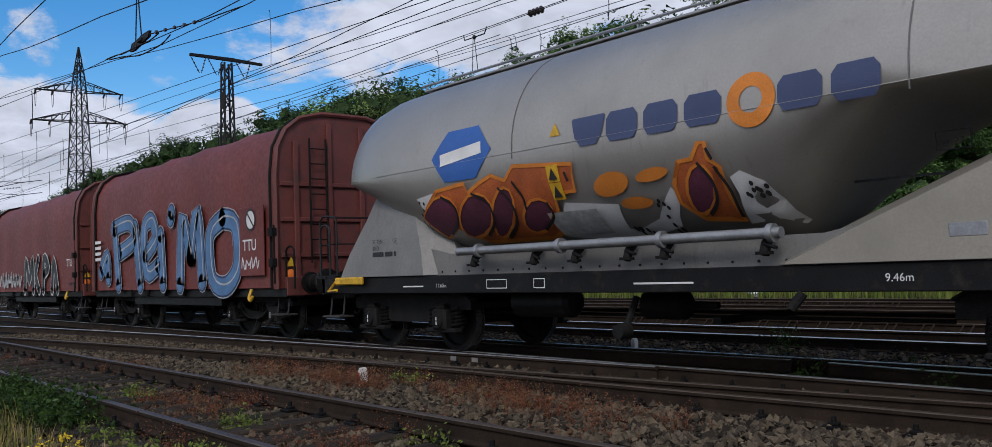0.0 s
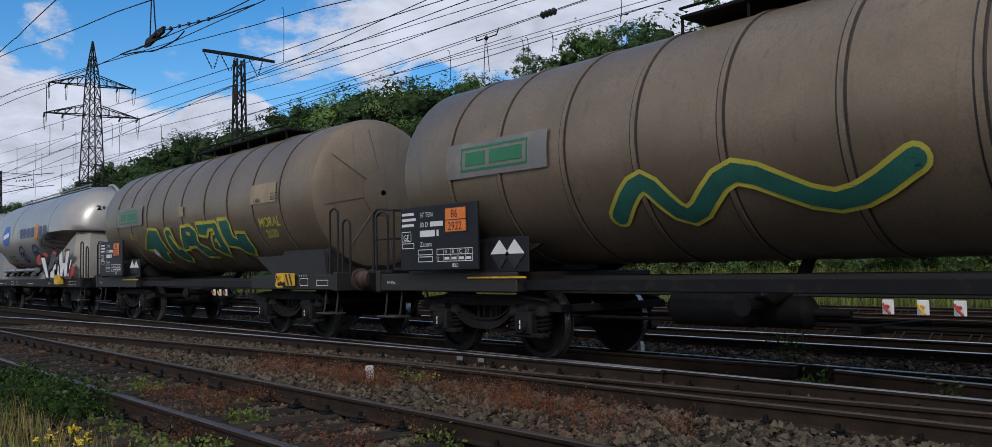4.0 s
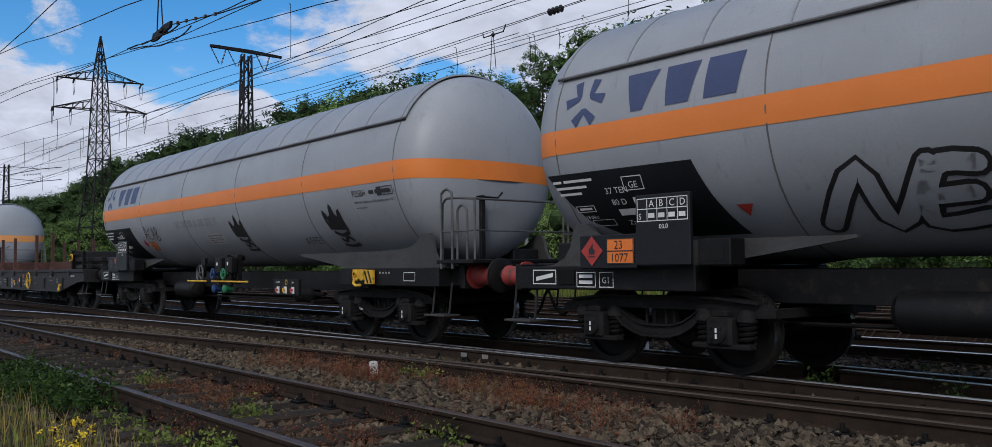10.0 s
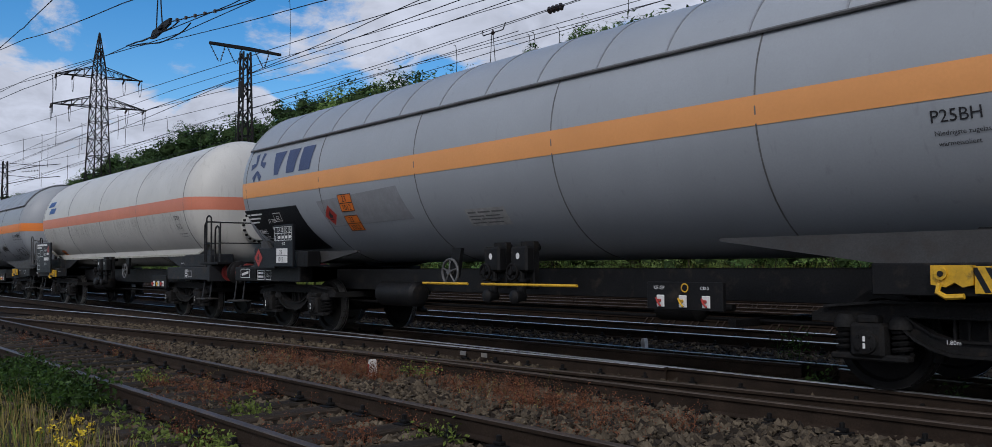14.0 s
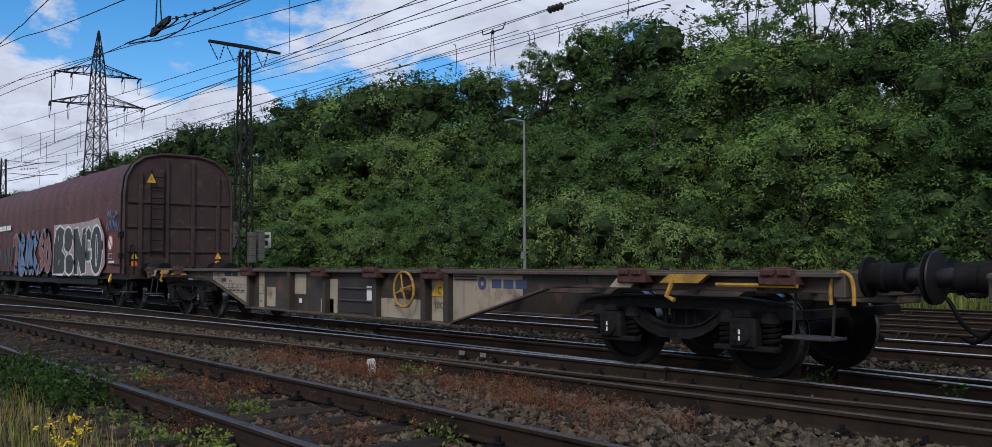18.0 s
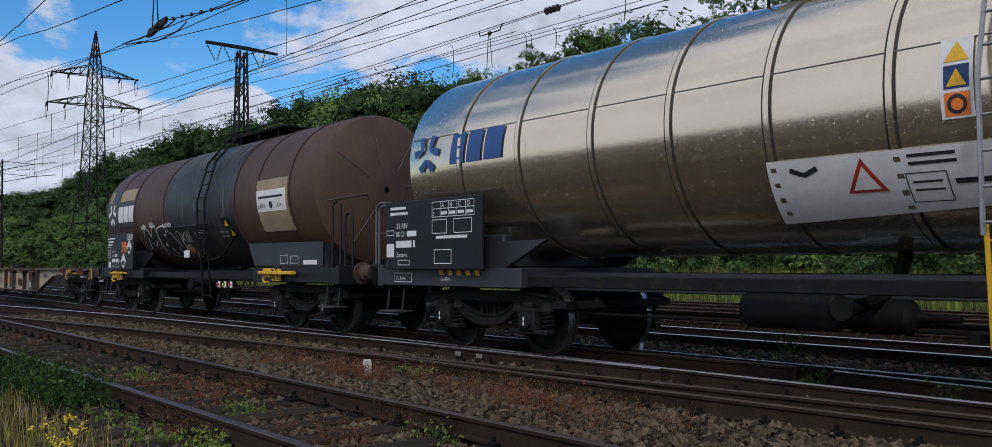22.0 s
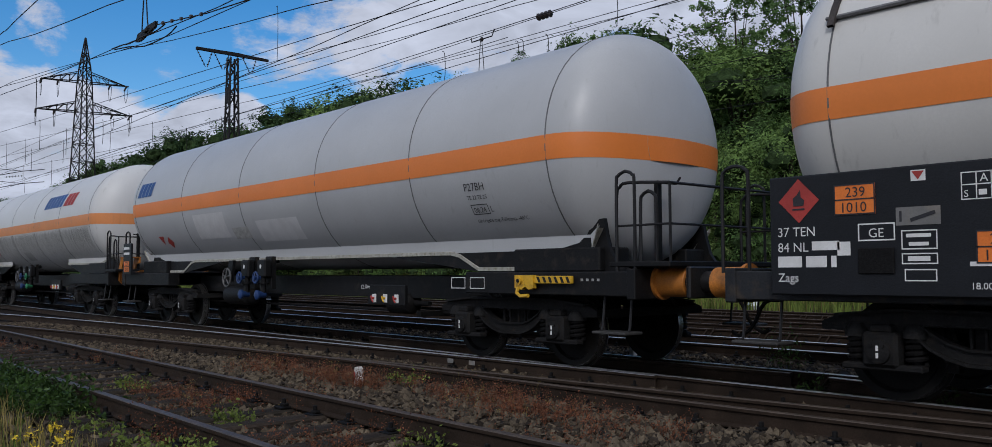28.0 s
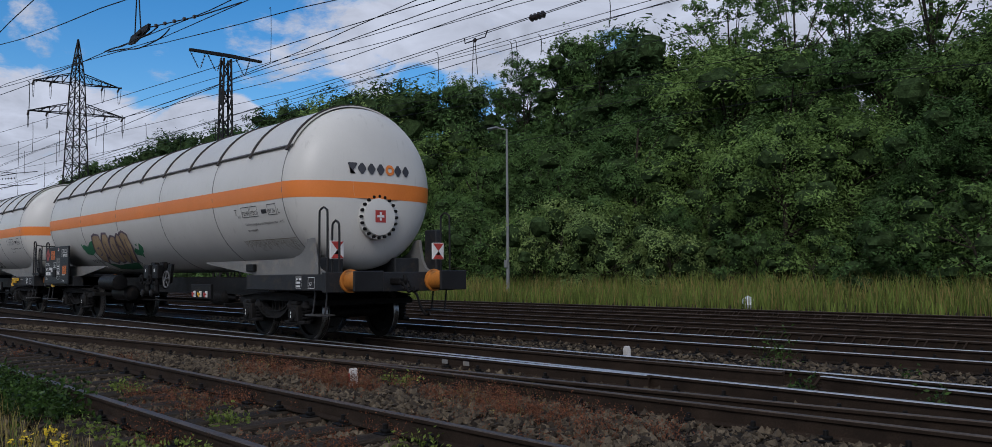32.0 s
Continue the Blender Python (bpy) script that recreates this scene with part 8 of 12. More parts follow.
def ladder_b(x, y, z0, z1, wid, lean=0.0, along=False, step=0.28):
    b = B()
    for s in (-0.5, 0.5):
        p, q = ((s * wid, 0), (0, s * wid))[0 if along else 1], None
        b.tube([(x + p[0], y + p[1], z0), (x + p[0] + lean, y + p[1], z1)], 0.018, 6)
    z = z0 + 0.15
    while z < z1:
        t = lean * (z - z0) / (z1 - z0)
        d = (wid / 2, 0) if along else (0, wid / 2)
        b.tube([(x + t - d[0], y - d[1], z), (x + t + d[0], y + d[1], z)], 0.012, 5)
        z += step
    return b


SPRAY_BRICK = mat("orange-red spray paint", (0.5, 0.12, 0.03), 0.6, var=0.3, scale=2)


def hop_extra_1(w, on):
    def fill(p, m, off, label="", edge=None, wide=0.03):
        part("graffiti_lettering", on(Sheet().put((p, [tuple(range(len(p)))])), off), m, w, label)
        if edge:
            part("graffiti_edge", on(Sheet().put(ribbon(p + p[:2], wide)), off + 0.003), edge, w)

    fill([(3.47, -0.41), (3.88, -0.36), (3.91, -0.45), (3.63, -0.65)], SPRAY_WHITE, 0.007, "white dotted graffiti ground")
    fill([(6.33, -0.68), (7.13, -0.76), (7.03, -1.03), (7.12, -1.06), (7.56, -0.95), (7.93, -0.64), (8.00, -0.75), (7.76, -1.05), (6.78, -1.20), (6.77, -1.16), (5.94, -1.07)], SPRAY_WHITE, 0.007, "white dotted graffiti ground")
    fill([(8.68, -0.61), (8.81, -0.56), (9.02, -0.68), (9.09, -0.86), (9.07, -1.05), (9.02, -1.09), (8.95, -1.04), (8.61, -1.07), (8.71, -0.78)], SPRAY_WHITE, 0.007, "white dotted graffiti ground")
    fill([(3.66, -0.56), (3.99, -0.34), (4.61, -0.29), (4.66, -0.42), (4.94, -0.31), (5.19, -0.24), (5.43, -0.33), (5.62, -0.17), (6.63, -0.25), (6.58, -0.56), (6.24, -0.56), (6.18, -0.75), (5.98, -1.01), (5.77, -1.07), (4.48, -1.07)], SPRAY_BRICK, 0.010, "orange-red graffiti letters", SPRAY_ORANGE, 0.05)
    fill([(8.00, -0.62), (8.13, -0.40), (8.30, -0.39), (8.41, -0.24), (8.49, -0.25), (8.49, -0.41), (8.61, -0.50), (8.60, -1.04), (8.45, -1.01), (8.15, -0.99), (7.98, -0.81)], SPRAY_BRICK, 0.010, "orange-red graffiti letters", SPRAY_ORANGE, 0.05)
    fill([(7.41, -0.51), (7.37, -0.58), (7.27, -0.64), (7.13, -0.67), (6.99, -0.67), (6.90, -0.63), (6.87, -0.56), (6.92, -0.49), (7.02, -0.43), (7.15, -0.40), (7.28, -0.41), (7.38, -0.45)], SPRAY_ORANGE, 0.010, "orange sprayed blot")
    fill([(7.97, -0.47), (7.93, -0.51), (7.85, -0.54), (7.74, -0.56), (7.63, -0.56), (7.54, -0.55), (7.51, -0.51), (7.55, -0.47), (7.63, -0.44), (7.75, -0.42), (7.86, -0.42), (7.94, -0.44)], SPRAY_ORANGE, 0.010, "orange sprayed blot")
    fill([(7.62, -0.78), (7.57, -0.81), (7.47, -0.83), (7.35, -0.83), (7.25, -0.82), (7.18, -0.79), (7.18, -0.75), (7.23, -0.72), (7.33, -0.70), (7.45, -0.70), (7.55, -0.72), (7.62, -0.75)], SPRAY_ORANGE, 0.010, "orange sprayed blot")
    fill([(4.27, -0.74), (4.05, -0.88), (3.75, -0.98), (3.49, -0.68), (3.69, -0.54), (3.90, -0.44), (4.11, -0.41), (4.27, -0.47), (4.33, -0.58)], SPRAY_PLUM, 0.014, "plum filling of a graffiti letter", SPRAY_ORANGE, 0.035)
    fill([(4.99, -0.74), (4.81, -0.88), (4.54, -0.97), (4.31, -1.00), (4.20, -0.95), (4.21, -0.84), (4.31, -0.70), (4.47, -0.56), (4.65, -0.46), (4.85, -0.44), (4.99, -0.49), (5.05, -0.60)], SPRAY_PLUM, 0.014, "plum filling of a graffiti letter", SPRAY_ORANGE, 0.035)
    fill([(5.42, -0.73), (5.25, -0.88), (5.01, -0.99), (4.83, -1.03), (4.80, -0.98), (4.88, -0.86), (5.00, -0.70), (5.14, -0.55), (5.28, -0.44), (5.40, -0.41), (5.49, -0.46), (5.50, -0.58)], SPRAY_PLUM, 0.014, "plum filling of a graffiti letter", SPRAY_ORANGE, 0.035)
    fill([(6.05, -0.81), (5.92, -0.91), (5.73, -0.98), (5.56, -1.00), (5.47, -0.96), (5.47, -0.88), (5.54, -0.78), (5.66, -0.68), (5.80, -0.61), (5.95, -0.60), (6.06, -0.64), (6.10, -0.71)], SPRAY_PLUM, 0.014, "plum filling of a graffiti letter", SPRAY_ORANGE, 0.035)
    fill([(8.48, -0.69), (8.42, -0.81), (8.31, -0.90), (8.19, -0.94), (8.12, -0.92), (8.11, -0.83), (8.13, -0.71), (8.19, -0.58), (8.27, -0.49), (8.36, -0.45), (8.44, -0.48), (8.49, -0.57)], SPRAY_PLUM, 0.014, "plum filling of a graffiti letter", SPRAY_ORANGE, 0.035)
    tag(w, on, [[(4.07, -0.42), (4.30, -0.57), (4.21, -0.78), (3.89, -0.93)]], 0.035, SPRAY_BLACK, 0.018, "black line of the graffiti")
    tag(w, on, [[(4.73, -0.43), (5.00, -0.58), (4.94, -0.82), (4.61, -0.99)]], 0.035, SPRAY_BLACK, 0.018, "black line of the graffiti")
    tag(w, on, [[(5.28, -0.40), (5.44, -0.61), (5.36, -0.85), (4.97, -1.03)]], 0.035, SPRAY_BLACK, 0.018, "black line of the graffiti")
    tag(w, on, [[(5.57, -0.35), (5.69, -0.55), (5.66, -0.71)]], 0.035, SPRAY_BLACK, 0.018, "black line of the graffiti")
    tag(w, on, [[(6.06, -0.65), (6.06, -0.82), (5.75, -0.97)]], 0.035, SPRAY_BLACK, 0.018, "black line of the graffiti")
    tag(w, on, [[(8.36, -0.43), (8.48, -0.63), (8.44, -0.82), (8.26, -0.95)]], 0.035, SPRAY_BLACK, 0.018, "black line of the graffiti")
    tag(w, on, [[(8.55, -0.49), (8.65, -0.74), (8.61, -1.00)]], 0.035, SPRAY_BLACK, 0.018, "black line of the graffiti")
    tag(w, on, [[(6.50, -0.33), (6.53, -0.44)]], 0.035, SPRAY_BLACK, 0.018, "black line of the graffiti")
    tag(w, on, [[(8.50, -0.30), (8.55, -0.42)]], 0.035, SPRAY_BLACK, 0.018, "black line of the graffiti")
    dots = Sheet()
    r = random.Random(2)
    for _ in range(10):
        dots.put(blob(3.44 + r.uniform(-0.21, 0.21), -0.68 + r.uniform(-0.22, 0.22), 0.022, 0.026, 8))
    for _ in range(10):
        dots.put(blob(7.70 + r.uniform(-0.11, 0.11), -0.96 + r.uniform(-0.19, 0.19), 0.022, 0.026, 8))
    for _ in range(10):
        dots.put(blob(7.18 + r.uniform(-0.17, 0.17), -1.09 + r.uniform(-0.06, 0.06), 0.022, 0.026, 8))
    for _ in range(10):
        dots.put(blob(8.89 + r.uniform(-0.14, 0.14), -0.76 + r.uniform(-0.08, 0.08), 0.022, 0.026, 8))
    part("graffiti_dots", on(dots, 0.012), SPRAY_BLACK, w)
    part("data_panel", on(Sheet().put(bar(5.97, -1.06, 6.79, -0.78)), 0.016), STICKER, w)
    for y in (-0.33, -0.54):
        part("warning_sign", on(Sheet().put(bar(6.22, y - 0.1, 6.42, y + 0.1)), 0.02), YELLOW, w)
        part("warning_mark", on(Sheet().put(([(6.25, y - 0.07), (6.39, y - 0.07), (6.32, y + 0.07)], [(0, 1, 2)])), 0.024), BLACK, w)


def hop_extra_2(w, on):
    for x in (6.35, 8.25):
        sh = Sheet().put(ribbon(smooth_path([(x - 0.45, -0.62), (x - 0.1, -0.3), (x + 0.45, -0.28), (x + 0.7, -0.5)], 4), 0.12)).put(ribbon(smooth_path([(x - 0.5, -0.75), (x, -0.55), (x + 0.5, -0.6), (x + 0.65, -0.85), (x + 0.1, -1.0), (x - 0.4, -0.85)], 4), 0.09)).put(ring_shape(x + 0.12, -0.76, 0.06, 0.19))
        sh.v = [(x + 0.2 + (a - x) * 0.74, -0.62 + (b + 0.62) * 0.72) for a, b in sh.v]
        part("graffiti_eye", on(sh, 0.008), SPRAY_NAVY, w, "sprayed dark blue eye")
    part("graffiti_tag", on(Sheet().text("XDEE.", 4.1, -0.98, 0.5, 0.0, 0.1).text("iK.SDE", 9.2, -0.5, 0.5, 0.0, 0.1), 0.008), SPRAY_GREY, w, "thin dark scrawl")
    r = Sheet().put(ribbon(smooth_path([(3.1, -0.72), (3.7, -0.95), (4.6, -1.1), (5.3, -1.12)], 4), 0.16))
    part("graffiti_red", on(r, 0.007), SPRAY_RED, w)

    def low(sh, off):
        return sh.wall((0, -1.36, 0), off)
    part("graffiti_shadow", low(Sheet().put(([(9.76, 1.74), (9.69, 1.64), (9.50, 1.59), (9.28, 1.60), (9.09, 1.67), (9.02, 1.78), (9.10, 1.87), (9.29, 1.93), (9.52, 1.91), (9.70, 1.84)], [tuple(range(10))])).put(([(13.47, 1.35), (13.42, 1.25), (13.29, 1.19), (13.12, 1.19), (12.99, 1.26), (12.94, 1.36), (13.00, 1.47), (13.14, 1.53), (13.30, 1.52), (13.43, 1.45)], [tuple(range(10))])).put(([(12.92, 1.91), (12.87, 1.85), (12.75, 1.81), (12.60, 1.82), (12.48, 1.87), (12.43, 1.95), (12.48, 2.02), (12.61, 2.05), (12.76, 2.04), (12.88, 1.99)], [tuple(range(10))])).put(([(11.51, 1.90), (11.46, 1.86), (11.33, 1.83), (11.16, 1.84), (11.03, 1.88), (10.98, 1.94), (11.03, 1.98), (11.17, 2.00), (11.34, 1.99), (11.47, 1.95)], [tuple(range(10))])).put(([(10.44, 1.87), (10.39, 1.82), (10.23, 1.79), (10.04, 1.80), (9.89, 1.84), (9.83, 1.90), (9.89, 1.95), (10.05, 1.98), (10.24, 1.96), (10.39, 1.92)], [tuple(range(10))])).put(([(13.14, 1.19), (13.11, 1.14), (13.04, 1.10), (12.95, 1.11), (12.88, 1.14), (12.85, 1.19), (12.88, 1.25), (12.96, 1.28), (13.05, 1.27), (13.12, 1.24)], [tuple(range(10))])), 0.07), SPRAY_RED, w, "red sprayed clouds behind letters")
    letter(w, low, [(9.54, 1.85), (10.14, 1.85), (10.46, 1.47), (10.65, 1.14), (10.29, 1.14)], SPRAY_WHITE, SPRAY_BLACK, 0.075, 0.075, "black-edged sprayed block letter")
    letter(w, low, [(10.46, 1.45), (10.84, 1.87), (11.25, 1.87), (11.60, 1.78), (11.23, 1.55), (10.88, 1.37), (10.60, 1.38)], SPRAY_GREY, SPRAY_BLACK, 0.075, 0.075, "black-edged sprayed block letter")
    letter(w, low, [(10.80, 1.13), (10.77, 1.41), (11.09, 1.42), (11.17, 1.59), (11.50, 1.62), (11.53, 1.41), (11.29, 1.38), (11.41, 1.12)], SPRAY_WHITE, SPRAY_BLACK, 0.075, 0.075, "black-edged sprayed block letter")
    letter(w, low, [(11.61, 1.24), (11.67, 1.57), (11.96, 1.52), (11.87, 1.20), (11.55, 1.16)], SPRAY_WHITE, SPRAY_BLACK, 0.075, 0.075, "black-edged sprayed block letter")
    letter(w, low, [(11.92, 1.20), (11.77, 1.85), (12.20, 2.02), (12.30, 1.62), (12.51, 1.63), (12.57, 1.97), (13.06, 1.99), (12.82, 1.56), (12.75, 1.18), (12.45, 1.15), (12.35, 1.38), (12.22, 1.15)], SPRAY_WHITE, SPRAY_BLACK, 0.075, 0.075, "black-edged sprayed block letter")
    letter(w, low, [(12.91, 1.44), (13.08, 1.73), (13.30, 1.68), (13.03, 1.36)], SPRAY_WHITE, SPRAY_BLACK, 0.075, 0.075, "black-edged sprayed block letter")
    letter(w, low, [(12.97, 1.24), (12.95, 1.19), (12.89, 1.16), (12.83, 1.16), (12.77, 1.19), (12.76, 1.24), (12.78, 1.29), (12.83, 1.32), (12.90, 1.32), (12.95, 1.28)], SPRAY_WHITE, SPRAY_BLACK, 0.075, 0.075, "black-edged sprayed block letter")
    part("graffiti_tag", low(Sheet().text("TRIXA", 1.75, 1.2, 0.26, 0.01), 0.02), SPRAY_RED, w)
    part("data_panel", on(Sheet().put(bar(6.9, -1.12, 7.45, -0.85)).put(bar(7.7, -1.1, 8.25, -0.84)), 0.014), STICKER, w)


hopper_wagon(-347.5, "aluminium powder hopper wagon with orange and plum graffiti", hop_extra_1)
hopper_wagon(-332.9, "aluminium powder hopper wagon with sprayed eyes and white letters", hop_extra_2)

# ---- insulated chemical tank wagons ----
JOINT = mat("dark cladding joint", (0.03, 0.027, 0.024), 0.6, var=0.3)
BROWN_TANK = mat("brown grimy tank", (0.25, 0.195, 0.135), 0.42, 0.5, var=0.18, scale=0.9, grain=40, bump=0.02, streak=0.3, streak_rgb=(0.09, 0.07, 0.055))
RUST_TANK = mat("dark rust tank", (0.085, 0.048, 0.032), 0.6, 0.1, var=0.25, scale=0.8, grain=40, bump=0.03, streak=0.3, streak_rgb=(0.035, 0.028, 0.025))
STEEL_TANK = mat("polished steel cladding", (0.86, 0.75, 0.58), 0.18, 0.93, var=0.05, scale=0.5, grain=45, bump=0.004, streak=0.1, streak_rgb=(0.35, 0.3, 0.24))
TAR = mat("spilt tar", (0.022, 0.023, 0.027), 0.5, var=0.3, scale=2, streak=0.3, streak_rgb=(0.3, 0.3, 0.29))
GREY_SADDLE = mat("grey-blue frame paint", (0.028, 0.032, 0.038), 0.5, var=0.15, scale=2)
BROWN_SADDLE = mat("brown frame paint", (0.018, 0.0155, 0.0135), 0.6, var=0.2, scale=2)


def cladding_profile(x0, x1, R):
    return [(x0, 0.05), (x0 + 0.02, R * 0.3), (x0 + 0.12, R * 0.86), (x0 + 0.2, R * 0.97), (x0 + 0.3, R)] + [(x0 + 0.3 + (x1 - x0 - 0.6) * k / 10, R) for k in range(1, 10)] + [(x1 - 0.3, R), (x1 - 0.2, R * 0.97), (x1 - 0.12, R * 0.86), (x1 - 0.02, R * 0.3), (x1, 0.05)]


def chem_wagon(u0, L, label, paint, R, zc, rings, walk_x, ladder=None, saddle=FRAME, buf=BUF_BROWN, rails=TUBE, lever=YELLOW, style="y25", tank_x=1.25, bogie_x=2.9):
    w = thing("chemical_tank_wagon", label, "tank wagon", "wagons of the train", at=(u0, D, 0))
    x0, x1 = tank_x, L - 1.2
    part("tank", B().turn(cladding_profile(x0, x1, R), (0, 0, zc), "x", 64), paint, w, smooth=28)
    for x in rings:
        part("cladding_band", once(("band", R, zc), lambda: arc_strap(0, R - 0.004, zc, -85, 265, 0.03, 0.024, 52).mesh("cladding_band")), paint, w, at=(x, 0, 0))
        for e in (-0.043, 0.043):
            part("band_joint", once(("joint", R, zc), lambda: arc_strap(0, R - 0.002, zc, -85, 265, 0.012, 0.008, 52).mesh("band_joint")), JOINT, w, at=(x + e, 0, 0))
    part("end_disc", B().turn([(-0.05, 0.42), (0.012, 0.42), (0.02, 0.38)], (x1 - 0.02, 0, zc), "x", 28), paint, w)
    for k in range(8):
        a = k * math.pi / 4 + 0.2
        part("end_seam", B().tube([(x1 + 0.0, 0.42 * math.cos(a), zc + 0.42 * math.sin(a)), (x1 - 0.105, R * 0.86 * math.cos(a), zc + R * 0.86 * math.sin(a))], 0.006, 5), SEAM, w)
    for z in (zc + 0.35,) if paint is STEEL_TANK else ():
        part("lap_seam", B().tube([(x0 + 0.3, -math.sqrt(R * R - 0.1225) - 0.002, z), (x1 - 0.3, -math.sqrt(R * R - 0.1225) - 0.002, z)], 0.006, 5), SEAM, w)
    wa, wb = walk_x
    zt = zc + R
    b = B().box(wa, wb, -0.55, 0.55, zt + 0.08, zt + 0.12, 0.006)
    part("roof_walkway", b, GALV if paint is STEEL_TANK else IRON, w, "steel walkway on top of the tank")
    for k in range(int((wb - wa) / 0.9) + 1):
        part("walkway_leg", once(("wleg", zt), lambda: B().tube([(0, -0.5, zt + 0.1), (0, -0.5, zt - 0.12)], 0.02, 6).mesh("walkway_leg")), IRON, w, at=(wa + k * 0.9, 0, 0))
    part("walkway_rail", B().tube([(wa, -0.55, zt + 0.2), (wb, -0.55, zt + 0.2)], 0.018, 6), IRON, w)
    part("dome_cover", B().turn([(zt - 0.1, 0.3), (zt + 0.16, 0.3), (zt + 0.2, 0.2)], ((wa + wb) / 2, 0, 0), "z", 20), IRON, w)
    for y in (-0.44, 0.44):
        part("centre_sill", B().box(0.62, L - 0.62, y - 0.06, y + 0.06, 0.84, 1.08, 0.01), saddle, w)
    for x in (0.62, L - 3.9):
        part("end_frame", B().box(x, x + 3.28, -1.32, 1.32, 0.88, 1.14, 0.012), saddle, w, "dark steel end frame")
    part("side_tube", B().box(3.9, L - 3.9, -1.2, -1.12, 0.9, 1.04, 0.01), FRAME, w)
    for x in (0.60, L - 0.72):
        part("headstock", B().box(x, x + 0.12, -1.34, 1.34, 0.86, 1.18, 0.012), saddle, w)
    for s in (-1, 1):
        part("rear_saddle", B().prism([(L - 4.0, 1.5), (L - 3.3, 1.5), (L - 1.35, 1.56), (L - 1.25, 1.14), (L - 3.3, 1.14)], s * 1.1, s * 1.16), saddle, w)
        part("front_saddle", B().prism([(4.2, 1.5), (3.4, 1.5), (1.35, 1.56), (1.25, 1.14), (3.4, 1.14)], s * 1.1, s * 1.16), saddle, w)
    for x in (1.5, L - 3.2):
        part("saddle_block", B().box(x, x + 1.7, -1.0, 1.0, 1.13, 1.6, 0.03), saddle, w)
    bogie(w, bogie_x, style), bogie(w, L - bogie_x, style)
    buffer_set(w, L, buf)
    brake_gear(w, L * 0.45, L * 0.5)
    brake_plates(w, L * 0.6, 0.8)
    for x in (0.95, L - 0.95):
        step_set(w, x)
    hoop(w, L - 0.9, -1.28, 1.1, 2.25, 0.26, rails), hoop(w, L - 0.62, -1.2, 1.1, 2.05, 0.24, rails)
    if tank_x > 1:
        hoop(w, 0.55, -1.28, 1.1, 2.1, 0.32, rails), end_platform(w, 0.32, 1.0, rails, 1.2)
    part("outlet_pipe", B().tube(smooth_path([(L / 2, 0, zc - R + 0.05), (L / 2, -0.3, 0.95), (L / 2, -0.9, 0.8), (L / 2, -1.25, 0.78)], 4), 0.07, 10).turn([(-1.32, 0.11), (-1.26, 0.11)], (L / 2, 0, 0.78), "y", 14), IRON, w)
    if ladder:
        th = [(-1.32, 0.55), (-R - 0.12, 1.4), (-R - 0.14, zc), (-R * 0.86 - 0.1, zc + R * 0.6), (-0.75, zt + 0.1)]
        lp = B()
        for s in (-0.2, 0.2):
            lp.tube([(ladder + s, y, z) for y, z in th[1:]], 0.022, 6)
        for k in range(9):
            z = 1.5 + k * 0.28
            y = float(np.interp(z, [q[1] for q in th], [q[0] for q in th]))
            lp.tube([(ladder - 0.2, y, z), (ladder + 0.2, y, z)], 0.014, 5)
        part("ladder", lp, GALV if paint is STEEL_TANK else IRON, w, "steel ladder up the tank's side")
        low = B()
        for s in (-0.2, 0.2):
            low.tube([(ladder + s, -1.36, 0.5), (ladder + s, -1.44, 1.5)], 0.022, 6)
        for k in range(4):
            low.tube([(ladder - 0.2, -1.37, 0.55 + k * 0.27), (ladder + 0.2, -1.37, 0.55 + k * 0.27)], 0.014, 5)
        part("lower_ladder", low, YELLOW if paint is STEEL_TANK else IRON, w, "folding lower ladder")
        part("ladder_stay" if paint is STEEL_TANK else "hose", B().tube(smooth_path([(ladder + 0.25, -1.42, 1.3), (ladder + 0.9, -1.44, 1.38), (ladder + 1.5, -1.44, 1.72), (ladder + 1.7, -1.44, 1.86)], 4), 0.02, 6), YELLOW if paint is STEEL_TANK else IRON, w)
    finish(w, u0)

    def on(sh, off=0.018):
        return sh.tank(R, zc, off)
    return w, on


def thick_letters(w, on, paths, layers, label=""):
    for k, (wd, m, off) in enumerate(layers):
        sh = Sheet()
        for p in paths:
            q = smooth_path(p, 4) if len(p) > 2 else p
            sh.group()
            sh.put(ribbon(q, wd)).put(blob(*q[0], wd / 2, wd / 2, 12)).put(blob(*q[-1], wd / 2, wd / 2, 12))
            sh.hold -= 1
        part("graffiti_lettering", on(sh, off), m, w, label if k == len(layers) - 1 else "")


